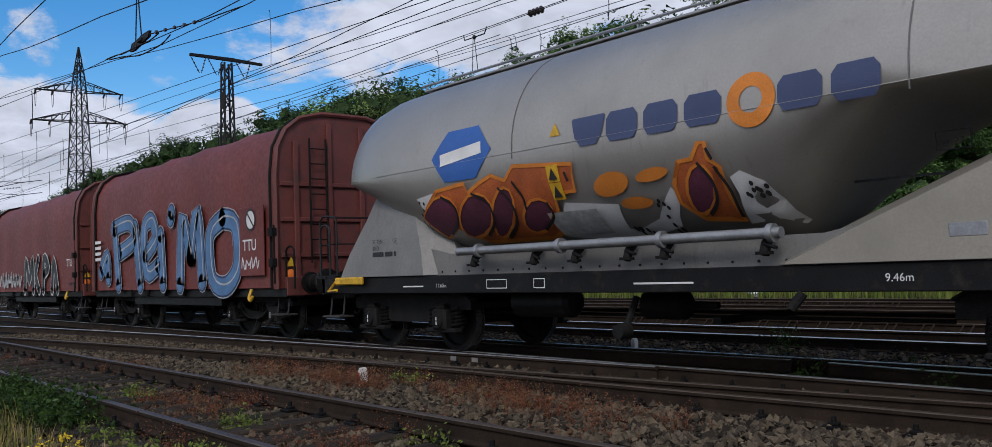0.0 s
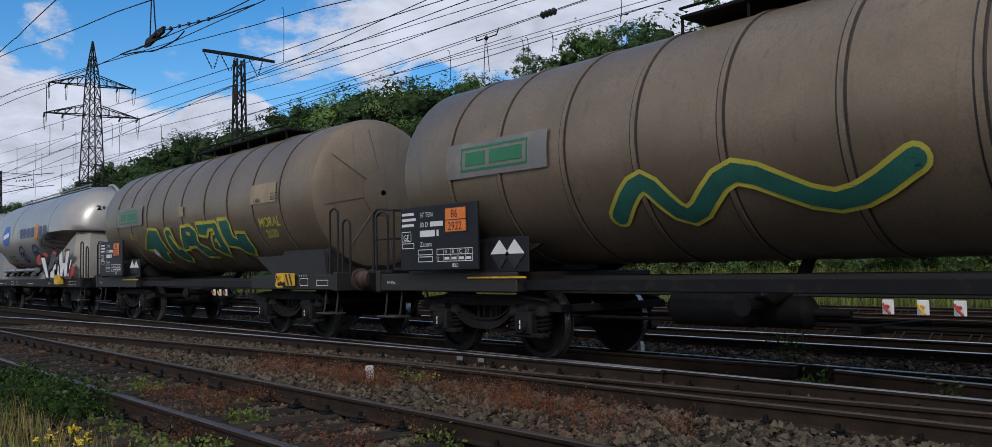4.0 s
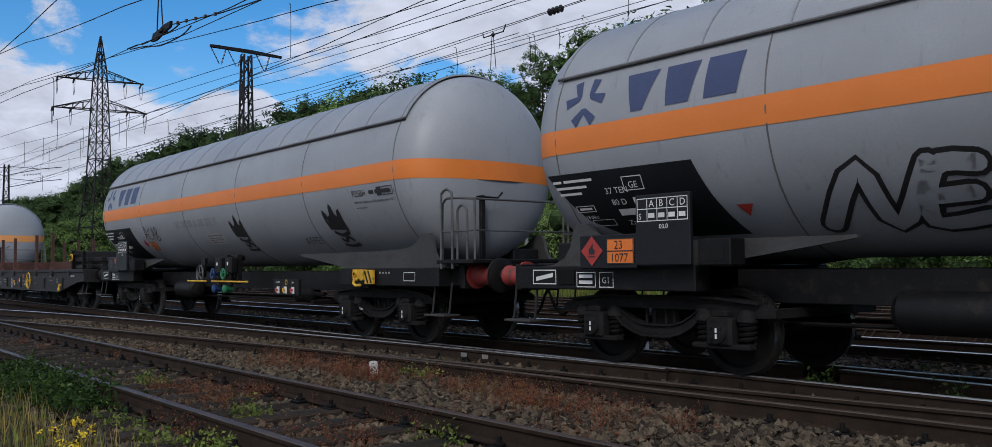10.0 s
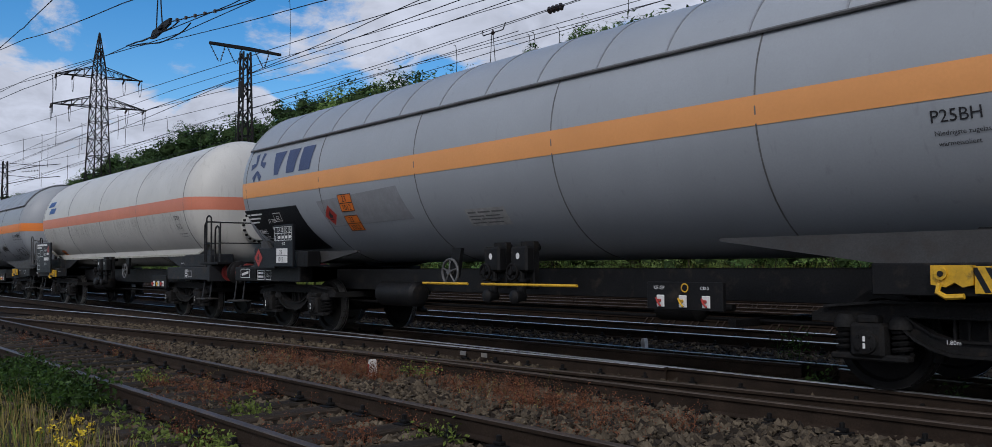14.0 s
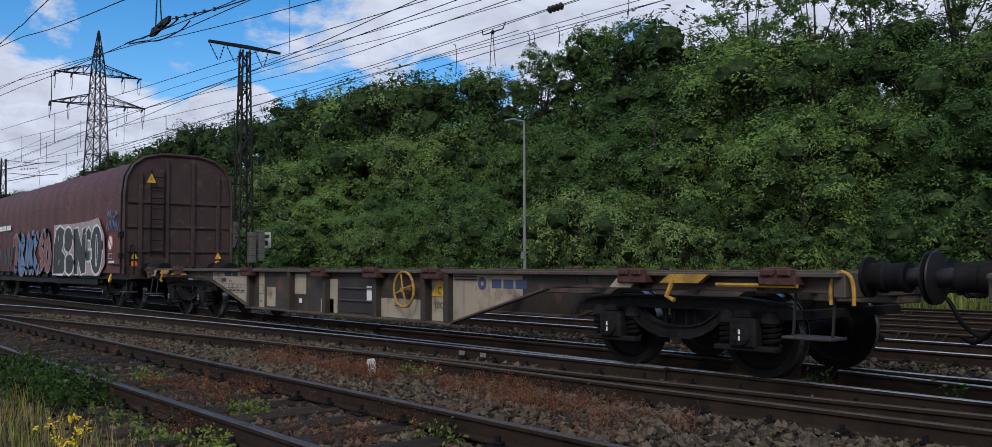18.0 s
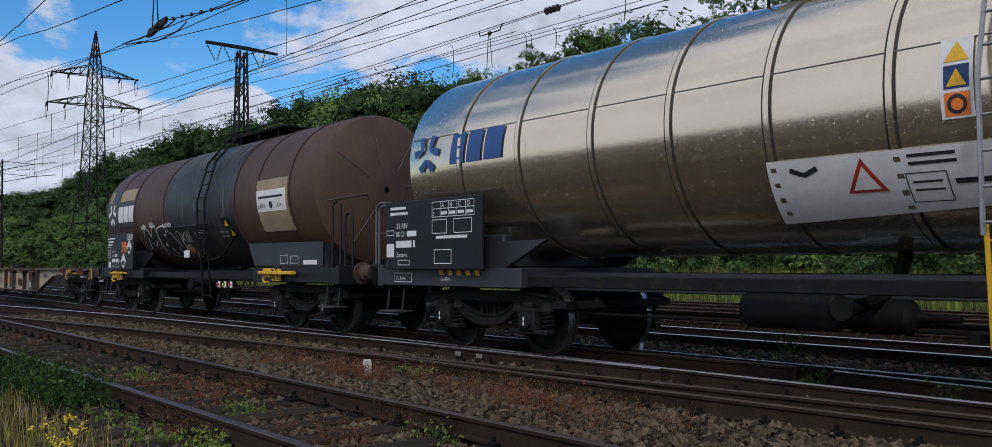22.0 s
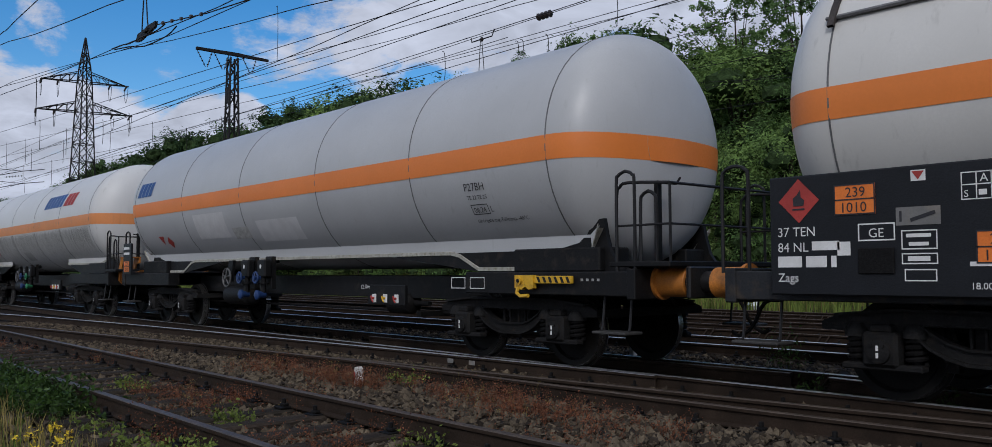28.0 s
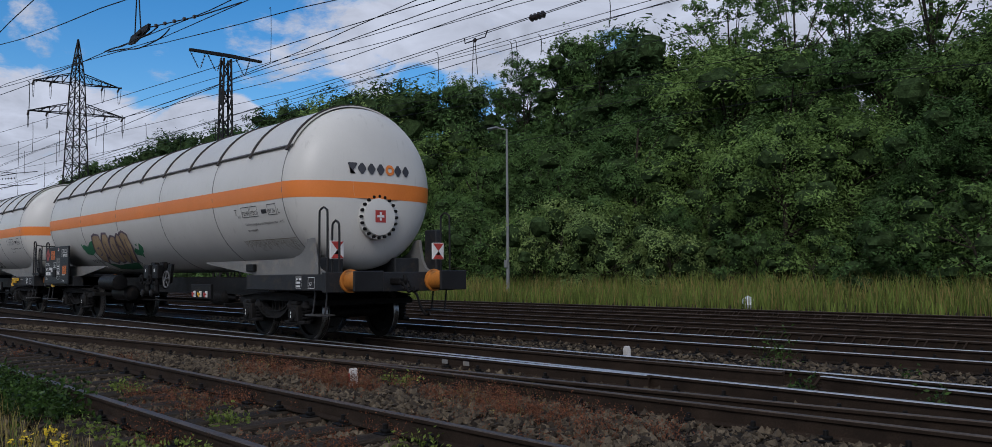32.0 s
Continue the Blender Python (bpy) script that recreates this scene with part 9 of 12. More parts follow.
def ringed_chem_wagon(u0, first, label):
    w, on = chem_wagon(u0, 14.5, label, BROWN_TANK, 1.385, 2.61, (2.6, 3.65, 4.84, 5.96, 7.11, 8.4, 9.57, 10.75, 11.9), (6.0, 10.6), saddle=BROWN_SADDLE, rails=TUBE, buf=BUF_BROWN)
    bw = front_board(w, 1.5, 3.3, 1.18, 2.1)
    t = Sheet().bars(1.55, 1.98, [0.3], 0.04).bars(1.55, 1.9, [0.35], 0.04).bars(1.55, 1.82, [0.3], 0.04).text("37 TEN", 2.0, 1.94, 0.1).text("80 D", 2.0, 1.8, 0.1).bars(2.25, 1.8, [0.3], 0.07).bars(2.0, 1.66, [0.36, 0.05], 0.09).text("Zacens", 2.0, 1.52, 0.1).text("GE", 1.58, 1.62, 0.12).outline(1.54, 1.6, 1.78, 1.75, 0.01)
    t.outline(1.55, 1.5, 1.85, 1.58, 0.01).outline(1.95, 1.4, 2.3, 1.48, 0.01).outline(1.95, 1.3, 2.3, 1.38, 0.01).text("00,0", 2.75, 1.22, 0.08)
    load_grid(t, 2.4, 1.3, 0.8, 0.18)
    part("lettering", bw(t), WHITE, w)
    hazard_plate(w, bw, 2.6, 1.7, "86", "2922", 0.48)
    part("company_panel", on(Sheet().put(bar(2.57, -0.18, 4.6, 0.29)), 0.03), DIRTY_WHITE, w, "white and green company panel")
    part("company_mark", on(Sheet().outline(2.9, -0.1, 4.25, 0.22, 0.03).put(bar(3.0, -0.03, 3.42, 0.15)).put(bar(3.5, -0.03, 4.15, 0.15)), 0.035), GREENV, w)
    part("label_panel", on(Sheet().put(bar(10.75, -0.1, 11.82, 0.27)), 0.02), TAN_PANEL, w)
    part("lettering", on(Sheet().text("L4BH", 10.9, -0.08, 0.12).outline(11.6, -0.06, 11.9, 0.06, 0.01).text("08.25", 11.62, -0.04, 0.08), 0.024), BLACK, w)
    for k, m in ((3.55, WHITE), (3.85, WHITE)):
        part("danger_sign", Sheet().put(diamond(0.19), k, 1.38).wall((0, -1.3, 0)), m, w, "white diamond corrosive sign")
        part("danger_symbol", Sheet().put(([(k - 0.19, 1.38), (k, 1.19), (k + 0.19, 1.38)], [(0, 1, 2)])).wall((0, -1.306, 0)), BLACK, w)
    part("sign_holder", B().box(3.3, 4.1, -1.29, -1.26, 1.14, 1.6, 0.01), PLATE, w)
    if first:
        letter(w, on, [(4.22, -0.80), (4.93, -0.30), (5.51, -0.34), (5.70, -0.94), (5.43, -0.97), (5.29, -1.30), (4.88, -1.25), (4.90, -0.84), (4.59, -0.86)], SPRAY_GREEN, SPRAY_LIME, label="dark green block letter edged in yellow")
        letter(w, on, [(5.96, -0.40), (6.12, -0.34), (6.34, -0.37), (6.39, -0.54), (6.40, -0.77), (6.66, -0.95), (6.68, -1.16), (6.51, -1.30), (6.13, -1.22), (5.92, -0.98), (5.93, -0.65)], SPRAY_GREEN, SPRAY_LIME, label="dark green block letter edged in yellow")
        letter(w, on, [(6.65, -0.91), (6.83, -0.62), (7.03, -0.34), (7.53, -0.33), (7.80, -0.45), (7.81, -0.58), (7.71, -0.70), (7.74, -0.79), (8.05, -0.91), (8.21, -1.18), (7.65, -1.16), (7.43, -0.85), (7.04, -0.86), (6.97, -0.92)], SPRAY_GREEN, SPRAY_LIME, label="dark green block letter edged in yellow")
        letter(w, on, [(7.91, -0.31), (8.56, -0.32), (8.97, -0.32), (9.03, -0.42), (9.03, -0.93), (8.85, -1.19), (8.57, -1.07), (8.34, -0.93), (8.46, -0.71), (8.58, -0.59), (8.75, -0.56), (8.74, -0.48), (8.52, -0.49), (8.29, -0.64), (7.90, -0.58)], SPRAY_GREEN, SPRAY_LIME, label="dark green block letter edged in yellow")
        letter(w, on, [(9.10, -0.29), (9.56, -0.29), (9.64, -0.42), (9.60, -0.68), (9.71, -0.73), (9.77, -0.59), (10.20, -0.62), (10.23, -1.01), (10.04, -1.18), (9.73, -1.10), (9.57, -0.96), (9.11, -0.90)], SPRAY_GREEN, SPRAY_LIME, label="dark green block letter edged in yellow")
        part("graffiti_edge", on(Sheet().put(ribbon([(6.22, -0.51), (6.31, -0.68), (6.38, -0.90)], 0.09)), 0.03), SPRAY_LIME, w)
        part("graffiti_edge", on(Sheet().put(ribbon([(7.25, -0.50), (7.45, -0.53)], 0.09)), 0.03), SPRAY_LIME, w)
        part("graffiti_edge", on(Sheet().put(ribbon([(8.60, -0.76), (8.71, -0.69), (8.70, -0.90)], 0.09)), 0.03), SPRAY_LIME, w)
        part("sticker", on(Sheet().put(diamond(0.15), 4.8, -0.95), 0.03), WHITE, w)
        part("label_panel", on(Sheet().put(bar(6.98, -0.12, 7.28, 0.1)), 0.02), TAN_PANEL, w)
        part("graffiti_tag", on(Sheet().text("MORAL", 10.95, -0.55, 0.26, 0.008, 0.1).text("2020", 11.1, -0.78, 0.24, 0.008, 0.1).text("R.t.l's", 3.5, -0.52, 0.22, 0.006, 0.1), 0.022), SPRAY_LIME, w, "yellow sprayed words")
    else:
        thick_letters(w, on, [[(5.5, -0.9), (6.0, -0.5), (6.5, -0.95), (7.2, -0.5), (8.2, -0.9), (9.0, -0.55)]], ((0.3, SPRAY_LIME, 0.02), (0.2, SPRAY_GREEN, 0.024)))
        part("warning_sign", B().add([(13.32, -0.7, 2.3), (13.32, -0.35, 2.3), (13.32, -0.52, 2.6)], [(0, 1, 2)]), YELLOW, w)
    ratchet(w, 12.0, 1.05)
    part("yellow_line", B().box(2.9, 4.1, -1.34, -1.325, 1.06, 1.085, 0.004), YELLOW, w)
    part("lettering", Sheet().text("14.40m", 0.9, 0.98, 0.08).outline(12.6, 0.95, 12.9, 1.08, 0.01).outline(13.2, 0.95, 13.6, 1.05, 0.01).wall((0, -1.328, 0)), WHITE, w)
    return w


TAN_PANEL = mat("tan label", (0.33, 0.26, 0.16), 0.6, var=0.15, scale=3)
ringed_chem_wagon(-318.2, True, "grimy brown chemical tank wagon with green block letters")
ringed_chem_wagon(-303.7, False, "grimy brown chemical tank wagon with rings of cladding")


def silver_wagon(u0):
    w, on = chem_wagon(u0, 16.4, "polished steel chemical tank wagon with a ladder", STEEL_TANK, 1.38, 2.66, (2.7, 3.9, 5.18, 6.32, 7.51, 8.71, 9.9, 11.12, 12.35, 13.6, 14.85), (7.0, 11.4), 9.68, GREY_SADDLE, BUF_BROWN, RAIL_GREY)
    navy = Sheet()
    tri_logo(navy, 1.95, 0.12, 0.5)
    logo_blocks(navy, 2.5, -0.08, 0.42, [0.3, 0.3, 0.36], 0.12, 0.07)
    part("company_mark", on(navy), BLUE, w, "blue company mark in plain blocks")
    bw = front_board(w, 1.0, 3.3, 1.12, 2.12)
    t = Sheet().bars(1.15, 2.0, [0.4], 0.04).bars(1.15, 1.92, [0.45], 0.04).text("33 RIV", 1.3, 1.72, 0.11).text("80 D", 1.3, 1.6, 0.11).bars(1.58, 1.6, [0.24], 0.08).bars(1.3, 1.44, [0.4, 0.05], 0.1).text("Zacens", 1.3, 1.3, 0.1).outline(1.05, 1.62, 1.25, 1.7, 0.01).put(bar(1.05, 1.3, 1.25, 1.5)).outline(1.35, 1.18, 1.65, 1.26, 0.01).outline(2.2, 1.62, 2.55, 1.82, 0.01).outline(2.7, 1.62, 3.1, 1.82, 0.01).outline(2.25, 1.2, 2.65, 1.4, 0.01).bars(2.3, 1.55, [0.7], 0.04)
    load_grid(t, 2.2, 1.85, 0.95, 0.22)
    part("lettering", bw(t), WHITE, w)
    part("info_panel", on(Sheet().put(([(7.45, -0.5), (9.72, -0.5), (9.5, -1.09), (7.4, -1.22)], [(0, 1, 2, 3)])), 0.019), WHITE, w, "white information panel")
    part("lettering", on(Sheet().bars(8.8, -0.58, [0.4], 0.03).bars(8.8, -0.65, [0.4], 0.03).outline(8.75, -1.02, 9.1, -0.72, 0.01).bars(8.8, -0.82, [0.25], 0.02).bars(8.8, -0.9, [0.25], 0.02).bars(9.15, -0.85, [0.4], 0.05).put(ribbon([(7.68, -0.6), (7.82, -0.66), (7.96, -0.6)], 0.05)), 0.023), BLACK, w)
    part("warning_sign", on(Sheet().put(([(8.2, -0.88), (8.58, -0.88), (8.39, -0.54)], [(0, 1, 2)])), 0.024), REDSIGN, w)
    part("warning_sign", on(Sheet().put(([(8.26, -0.85), (8.52, -0.85), (8.39, -0.62)], [(0, 1, 2)])), 0.028), WHITE, w)
    part("sign_strip", on(Sheet().put(bar(9.14, -0.3, 9.4, 0.36)), 0.02), WHITE, w, "white strip with three warning signs")
    part("warning_sign", on(Sheet().put(([(9.17, 0.16), (9.37, 0.16), (9.27, 0.33)], [(0, 1, 2)])), 0.024), YELLOW, w)
    part("warning_sign", on(Sheet().put(bar(9.17, -0.06, 9.37, 0.13)), 0.024), CAP_BLUE, w)
    part("warning_sign", on(Sheet().put(([(9.19, -0.04), (9.35, -0.04), (9.27, 0.1)], [(0, 1, 2)])), 0.028), YELLOW, w)
    part("warning_sign", on(Sheet().put(bar(9.17, -0.28, 9.37, -0.09)), 0.024), ORANGE, w)
    part("warning_sign", on(Sheet().put(ring_shape(9.27, -0.185, 0.05, 0.08, 16)), 0.028), BLACK, w)
    part("company_sticker", on(Sheet().put(bar(13.6, -0.22, 14.9, 0.2)), 0.019), WHITE, w)
    part("lettering", on(Sheet().text("L10BH", 13.63, -0.16, 0.13).text("Zul. Betriebs\u00fcberdruck 3.0 bar", 13.63, 0.05, 0.075).outline(14.5, -0.12, 14.8, 0.04, 0.01).text("09.24", 14.53, -0.09, 0.1).text("L", 14.82, -0.09, 0.1).put(bar(14.15, -0.16, 14.3, 0.02)), 0.023), BLACK, w)
    part("rust_stain", on(Sheet().put(([(13.75, -0.3), (14.6, -0.3), (14.5, -0.7), (13.9, -0.75)], [(0, 1, 2, 3)])), 0.017), STAIN, w)
    part("company_sticker", B().box(15.165, 15.18, 0.6, 1.1, 2.55, 2.75, 0.004), WHITE, w)
    part("lettering", Sheet().outline(13.9, 0.94, 14.15, 1.06, 0.01).outline(14.6, 0.92, 14.9, 1.08, 0.01).text("1.80 m", 13.4, 0.5, 0.08).text("11.80 m", 11.9, 0.96, 0.07).wall((0, -1.328, 0)), WHITE, w)
    part("lettering", Sheet().text("R 36m", 1.1, 0.96, 0.09).outline(1.05, 0.93, 1.5, 1.07, 0.01).text("16.40m", 2.2, 0.96, 0.08).wall((0, -1.328, 0)), WHITE, w)
    sh = Sheet()
    for k in range(5):
        sh.put(([(2.2 + k * 0.2, 1.06), (2.3 + k * 0.2, 1.06), (2.25 + k * 0.2, 1.2), (2.15 + k * 0.2, 1.2)], [(0, 1, 2, 3)]))
    part("striped_mark", sh.wall((0, -1.335, -0.02)), YELLOW, w)
    return w


STAIN = mat("rust stain", (0.3, 0.19, 0.1), 0.5, 0.4, var=0.3, scale=4)


PALE_WEAR = mat("pale worn paint", (0.2, 0.2, 0.2), 0.6, var=0.4, scale=6)


def rusty_wagon(u0):
    w, on = chem_wagon(u0, 14.0, "rust-brown chemical tank wagon streaked with spilt tar", RUST_TANK, 1.39, 2.55, (2.14, 3.38, 5.4, 9.35, 10.4, 11.7), (6.8, 9.8), 8.0, PLATE, BUF_BROWN, TUBE, tank_x=0.88, bogie_x=2.3)
    part("tar_band", arc_strap(0, 1.385, 2.55, -84, 264, 1.9, 0.012, 60), TAR, w, "band of black spilt tar", at=(7.45, 0, 0))
    wh = Sheet()
    tri_logo(wh, 1.7, -0.02, 0.5)
    logo_blocks(wh, 2.16, -0.24, 0.4, [0.36, 0.34, 0.36], 0.1, 0.05)
    part("company_mark", on(wh, 0.022), WHITE, w, "white company mark in plain blocks")
    part("scrubbed_patch", on(Sheet().put(bar(2.2, 0.3, 3.36, 0.62)), 0.016), TAN_PANEL, w)
    part("anchor_sign", on(Sheet().put(bar(1.3, 0.3, 1.58, 0.62)), 0.018), TAN_PANEL, w, "pale sign with an anchor")
    part("anchor_mark", on(Sheet().put(bar(1.43, 0.36, 1.45, 0.55)).put(bar(1.38, 0.5, 1.5, 0.515)).put(ribbon(smooth_path([(1.35, 0.42), (1.4, 0.36), (1.48, 0.36), (1.53, 0.42)], 4), 0.02)), 0.022), BLACK, w)
    part("scrubbed_patch", on(Sheet().put(bar(1.24, -0.35, 2.1, 0.66)).put(bar(2.19, -0.38, 3.36, 0.29)), 0.014), GREY_SADDLE, w)
    bw = front_board(w, 1.54, 3.56, 1.09, 2.02)
    t = Sheet().bars(1.59, 1.88, [0.1, 0.44], 0.035).bars(1.59, 1.80, [0.46], 0.035).bars(1.59, 1.72, [0.36], 0.035).text("34 RIV", 1.96, 1.53, 0.09).text("80 D", 1.96, 1.42, 0.09).bars(2.2, 1.42, [0.16], 0.07).bars(1.96, 1.28, [0.26, 0.18, 0.05], 0.09).text("Zaces", 1.96, 1.15, 0.08).outline(1.57, 1.6, 1.84, 1.68, 0.009).outline(1.57, 1.51, 1.84, 1.58, 0.009).outline(1.57, 1.4, 1.84, 1.48, 0.009).outline(2.24, 1.15, 2.52, 1.24, 0.009).put(bar(1.66, 1.14, 1.86, 1.3))
    load_grid(t, 3.12, 1.85, 0.42, 0.13)
    part("lettering", bw(t), WHITE, w)
    hazard_plate(w, bw, 2.71, 1.52, "90", "3082", 0.39)
    for x, z in ((3.3, 1.66), (2.87, 1.31)):
        part("danger_sign", bw(Sheet().put(diamond(0.2), x, z), 0.008), WHITE, w, "white diamond danger sign")
        part("danger_symbol", bw(Sheet().put(bar(x - 0.1, z - 0.1, x + 0.1, z + 0.0)), 0.012), BLACK, w)
    thick_letters(w, on, [[(3.80, -0.90), (4.08, -0.53), (4.26, -0.82), (4.64, -0.49), (4.50, -1.13)], [(5.26, -0.53), (4.90, -0.58), (4.90, -0.77), (5.19, -0.68), (4.81, -0.89), (5.07, -1.20)], [(4.94, -1.14), (5.48, -0.64), (5.44, -1.23)], [(5.25, -0.93), (5.53, -0.94)], [(5.38, -1.16), (5.59, -0.70), (5.86, -1.25), (6.02, -0.69)]], ((0.25, SPRAY_WHITE, 0.03), (0.19, SPRAY_BLACK, 0.034)), "black sprayed letters edged in white")
    tag(w, on, [[(6.23, -0.65), (6.26, -0.86)], [(6.38, -0.64), (6.09, -0.85)], [(6.48, -0.59), (6.40, -0.87)], [(6.58, -0.58), (6.50, -0.87)], [(6.69, -0.58), (6.61, -0.88)]], 0.035, SPRAY_WHITE, 0.03, "white sprayed strokes")
    tag(w, on, scrawl(47, 3.8, -0.48, 0.32, 0.14, 4) + scrawl(48, 4.4, -0.48, 0.36, 0.18, 4) + scrawl(49, 5.25, -0.5, 0.55, 0.16, 5), 0.024, SPRAY_WHITE, 0.03, "white sprayed words on tar")
    part("drip_rail", B().box(5.4, 8.0, -1.47, -1.36, 2.04, 2.07, 0.006), PLATE, w, "narrow steel drip rail along the tank")
    part("name_panel", on(Sheet().put(bar(6.91, -0.84, 7.78, -0.58)), 0.03), PLATE, w)
    part("lettering", on(Sheet().outline(6.95, -0.69, 7.74, -0.6, 0.008).bars(6.99, -0.665, [0.5, 0.16], 0.03).bars(6.99, -0.79, [0.3, 0.22], 0.04), 0.034), SPRAY_PALE, w)
    part("label_panel", on(Sheet().put(([(6.02, -0.92), (6.45, -0.92), (6.5, -1.36), (6.2, -1.36)], [(0, 1, 2, 3)])), 0.03), TAN_PANEL, w)
    part("warning_sign", on(Sheet().put(([(6.16, -1.2), (6.44, -1.2), (6.3, -0.97)], [(0, 1, 2)])), 0.034), ORANGE, w, "orange triangle sign")
    part("label_panel", on(Sheet().bars(8.36, -0.7, [0.44], 0.05).bars(8.36, -0.8, [0.4], 0.05), 0.03), PALE_WEAR, w)
    part("outlet_sign", B().box(6.88, 7.12, -1.44, -1.4, 1.36, 1.52, 0.008), WHITE, w, "white sign box at the outlet")
    part("dirt_run", on(rain_runs(77, 5.7, 7.3, 1.5, 0.2, 0.75, 90, 0.01, 0.05), 0.028), PALE_WEAR, w, "pale worn streaks on the tar band")
    part("dirt_run", on(rain_runs(78, 8.0, 9.3, 1.5, 0.2, 0.8, 70, 0.01, 0.05), 0.028), PALE_WEAR, w)
    part("label_panel", on(Sheet().put(bar(10.4, -0.75, 11.7, 0.25)), 0.018), TAN_PANEL, w)
    part("label_panel", on(Sheet().put(bar(10.42, -0.35, 11.6, 0.05)), 0.021), WHITE, w)
    part("lettering", on(Sheet().text("L4BH", 10.46, -0.28, 0.13).text("10.24", 11.2, -0.28, 0.1).put(blob(11.0, -0.23, 0.07, 0.07)).bars(10.5, -0.1, [1.0], 0.04), 0.025), BLACK, w)
    part("warning_panel", on(Sheet().put(([(8.6, -0.4), (8.95, -0.38), (9.3, -0.95), (9.0, -1.0)], [(0, 1, 2, 3)])), 0.03), PLATE, w)
    part("warning_sign", on(Sheet().put(([(8.75, -0.55), (8.95, -0.55), (8.85, -0.42)], [(0, 1, 2)])).put(([(8.9, -0.78), (9.1, -0.78), (9.0, -0.62)], [(0, 1, 2)])), 0.035), YELLOW, w)
    part("side_panel", Sheet().put(([(9.9, 1.18), (12.6, 1.18), (12.6, 1.6), (9.6, 1.62)], [(0, 1, 2, 3)])).wall((0, -1.18, 0)), GREY_SADDLE, w)
    part("lettering", Sheet().outline(11.0, 1.22, 11.3, 1.38, 0.01).outline(11.4, 1.22, 11.7, 1.36, 0.01).put(bar(11.9, 1.2, 12.4, 1.28)).wall((0, -1.186, 0)), WHITE, w)
    ratchet(w, 1.95, 0.92), ratchet(w, 10.9, 1.0)
    part("lever_board", B().box(1.7, 2.9, -1.46, -1.38, 0.98, 1.02, 0.01), YELLOW, w)
    part("lever_board", B().box(10.7, 12.0, -1.5, -1.38, 1.02, 1.08, 0.01), YELLOW, w)
    return w


rusty_wagon(-126.9), silver_wagon(-112.9)

# ---- covered wagons with tarpaulin hoods ----
TARP_RED = mat("red tarpaulin", (0.17, 0.035, 0.028), 0.6, var=0.2, scale=0.7, grain=12, bump=0.06, streak=0.25, streak_rgb=(0.07, 0.03, 0.028))
TARP_DARK = mat("grimy maroon tarpaulin", (0.105, 0.03, 0.026), 0.6, var=0.25, scale=0.6, grain=12, bump=0.06, streak=0.35, streak_rgb=(0.05, 0.03, 0.03))
END_BROWN = mat("dark brown end wall", (0.05, 0.026, 0.022), 0.65, var=0.3, scale=1.5, grain=40, bump=0.05, dirt=(0.1, 0.055, 0.035), dirt_amount=0.2)
RED_END = mat("red end wall", (0.14, 0.035, 0.028), 0.6, var=0.2, scale=1.5, grain=40, bump=0.05, dirt=(0.06, 0.03, 0.025), dirt_amount=0.3)


def hood_section(x, hw, z0, z1, zt, n=9, sag=0.0):
    """Upright sides that round over into the roof."""
    pts = [(x, -hw, z0), (x, -hw - sag, (z0 + z1) / 2), (x, -hw - sag * 0.6, z1)]
    for k in range(1, n):
        a = math.pi - math.pi * k / n
        pts.append((x, hw * math.copysign(abs(math.cos(a)) ** 0.62, math.cos(a)), z1 + (zt - z1) * math.sin(a) ** 0.8))
    return pts + [(x, hw + sag * 0.6, z1), (x, hw + sag, (z0 + z1) / 2), (x, hw, z0)]


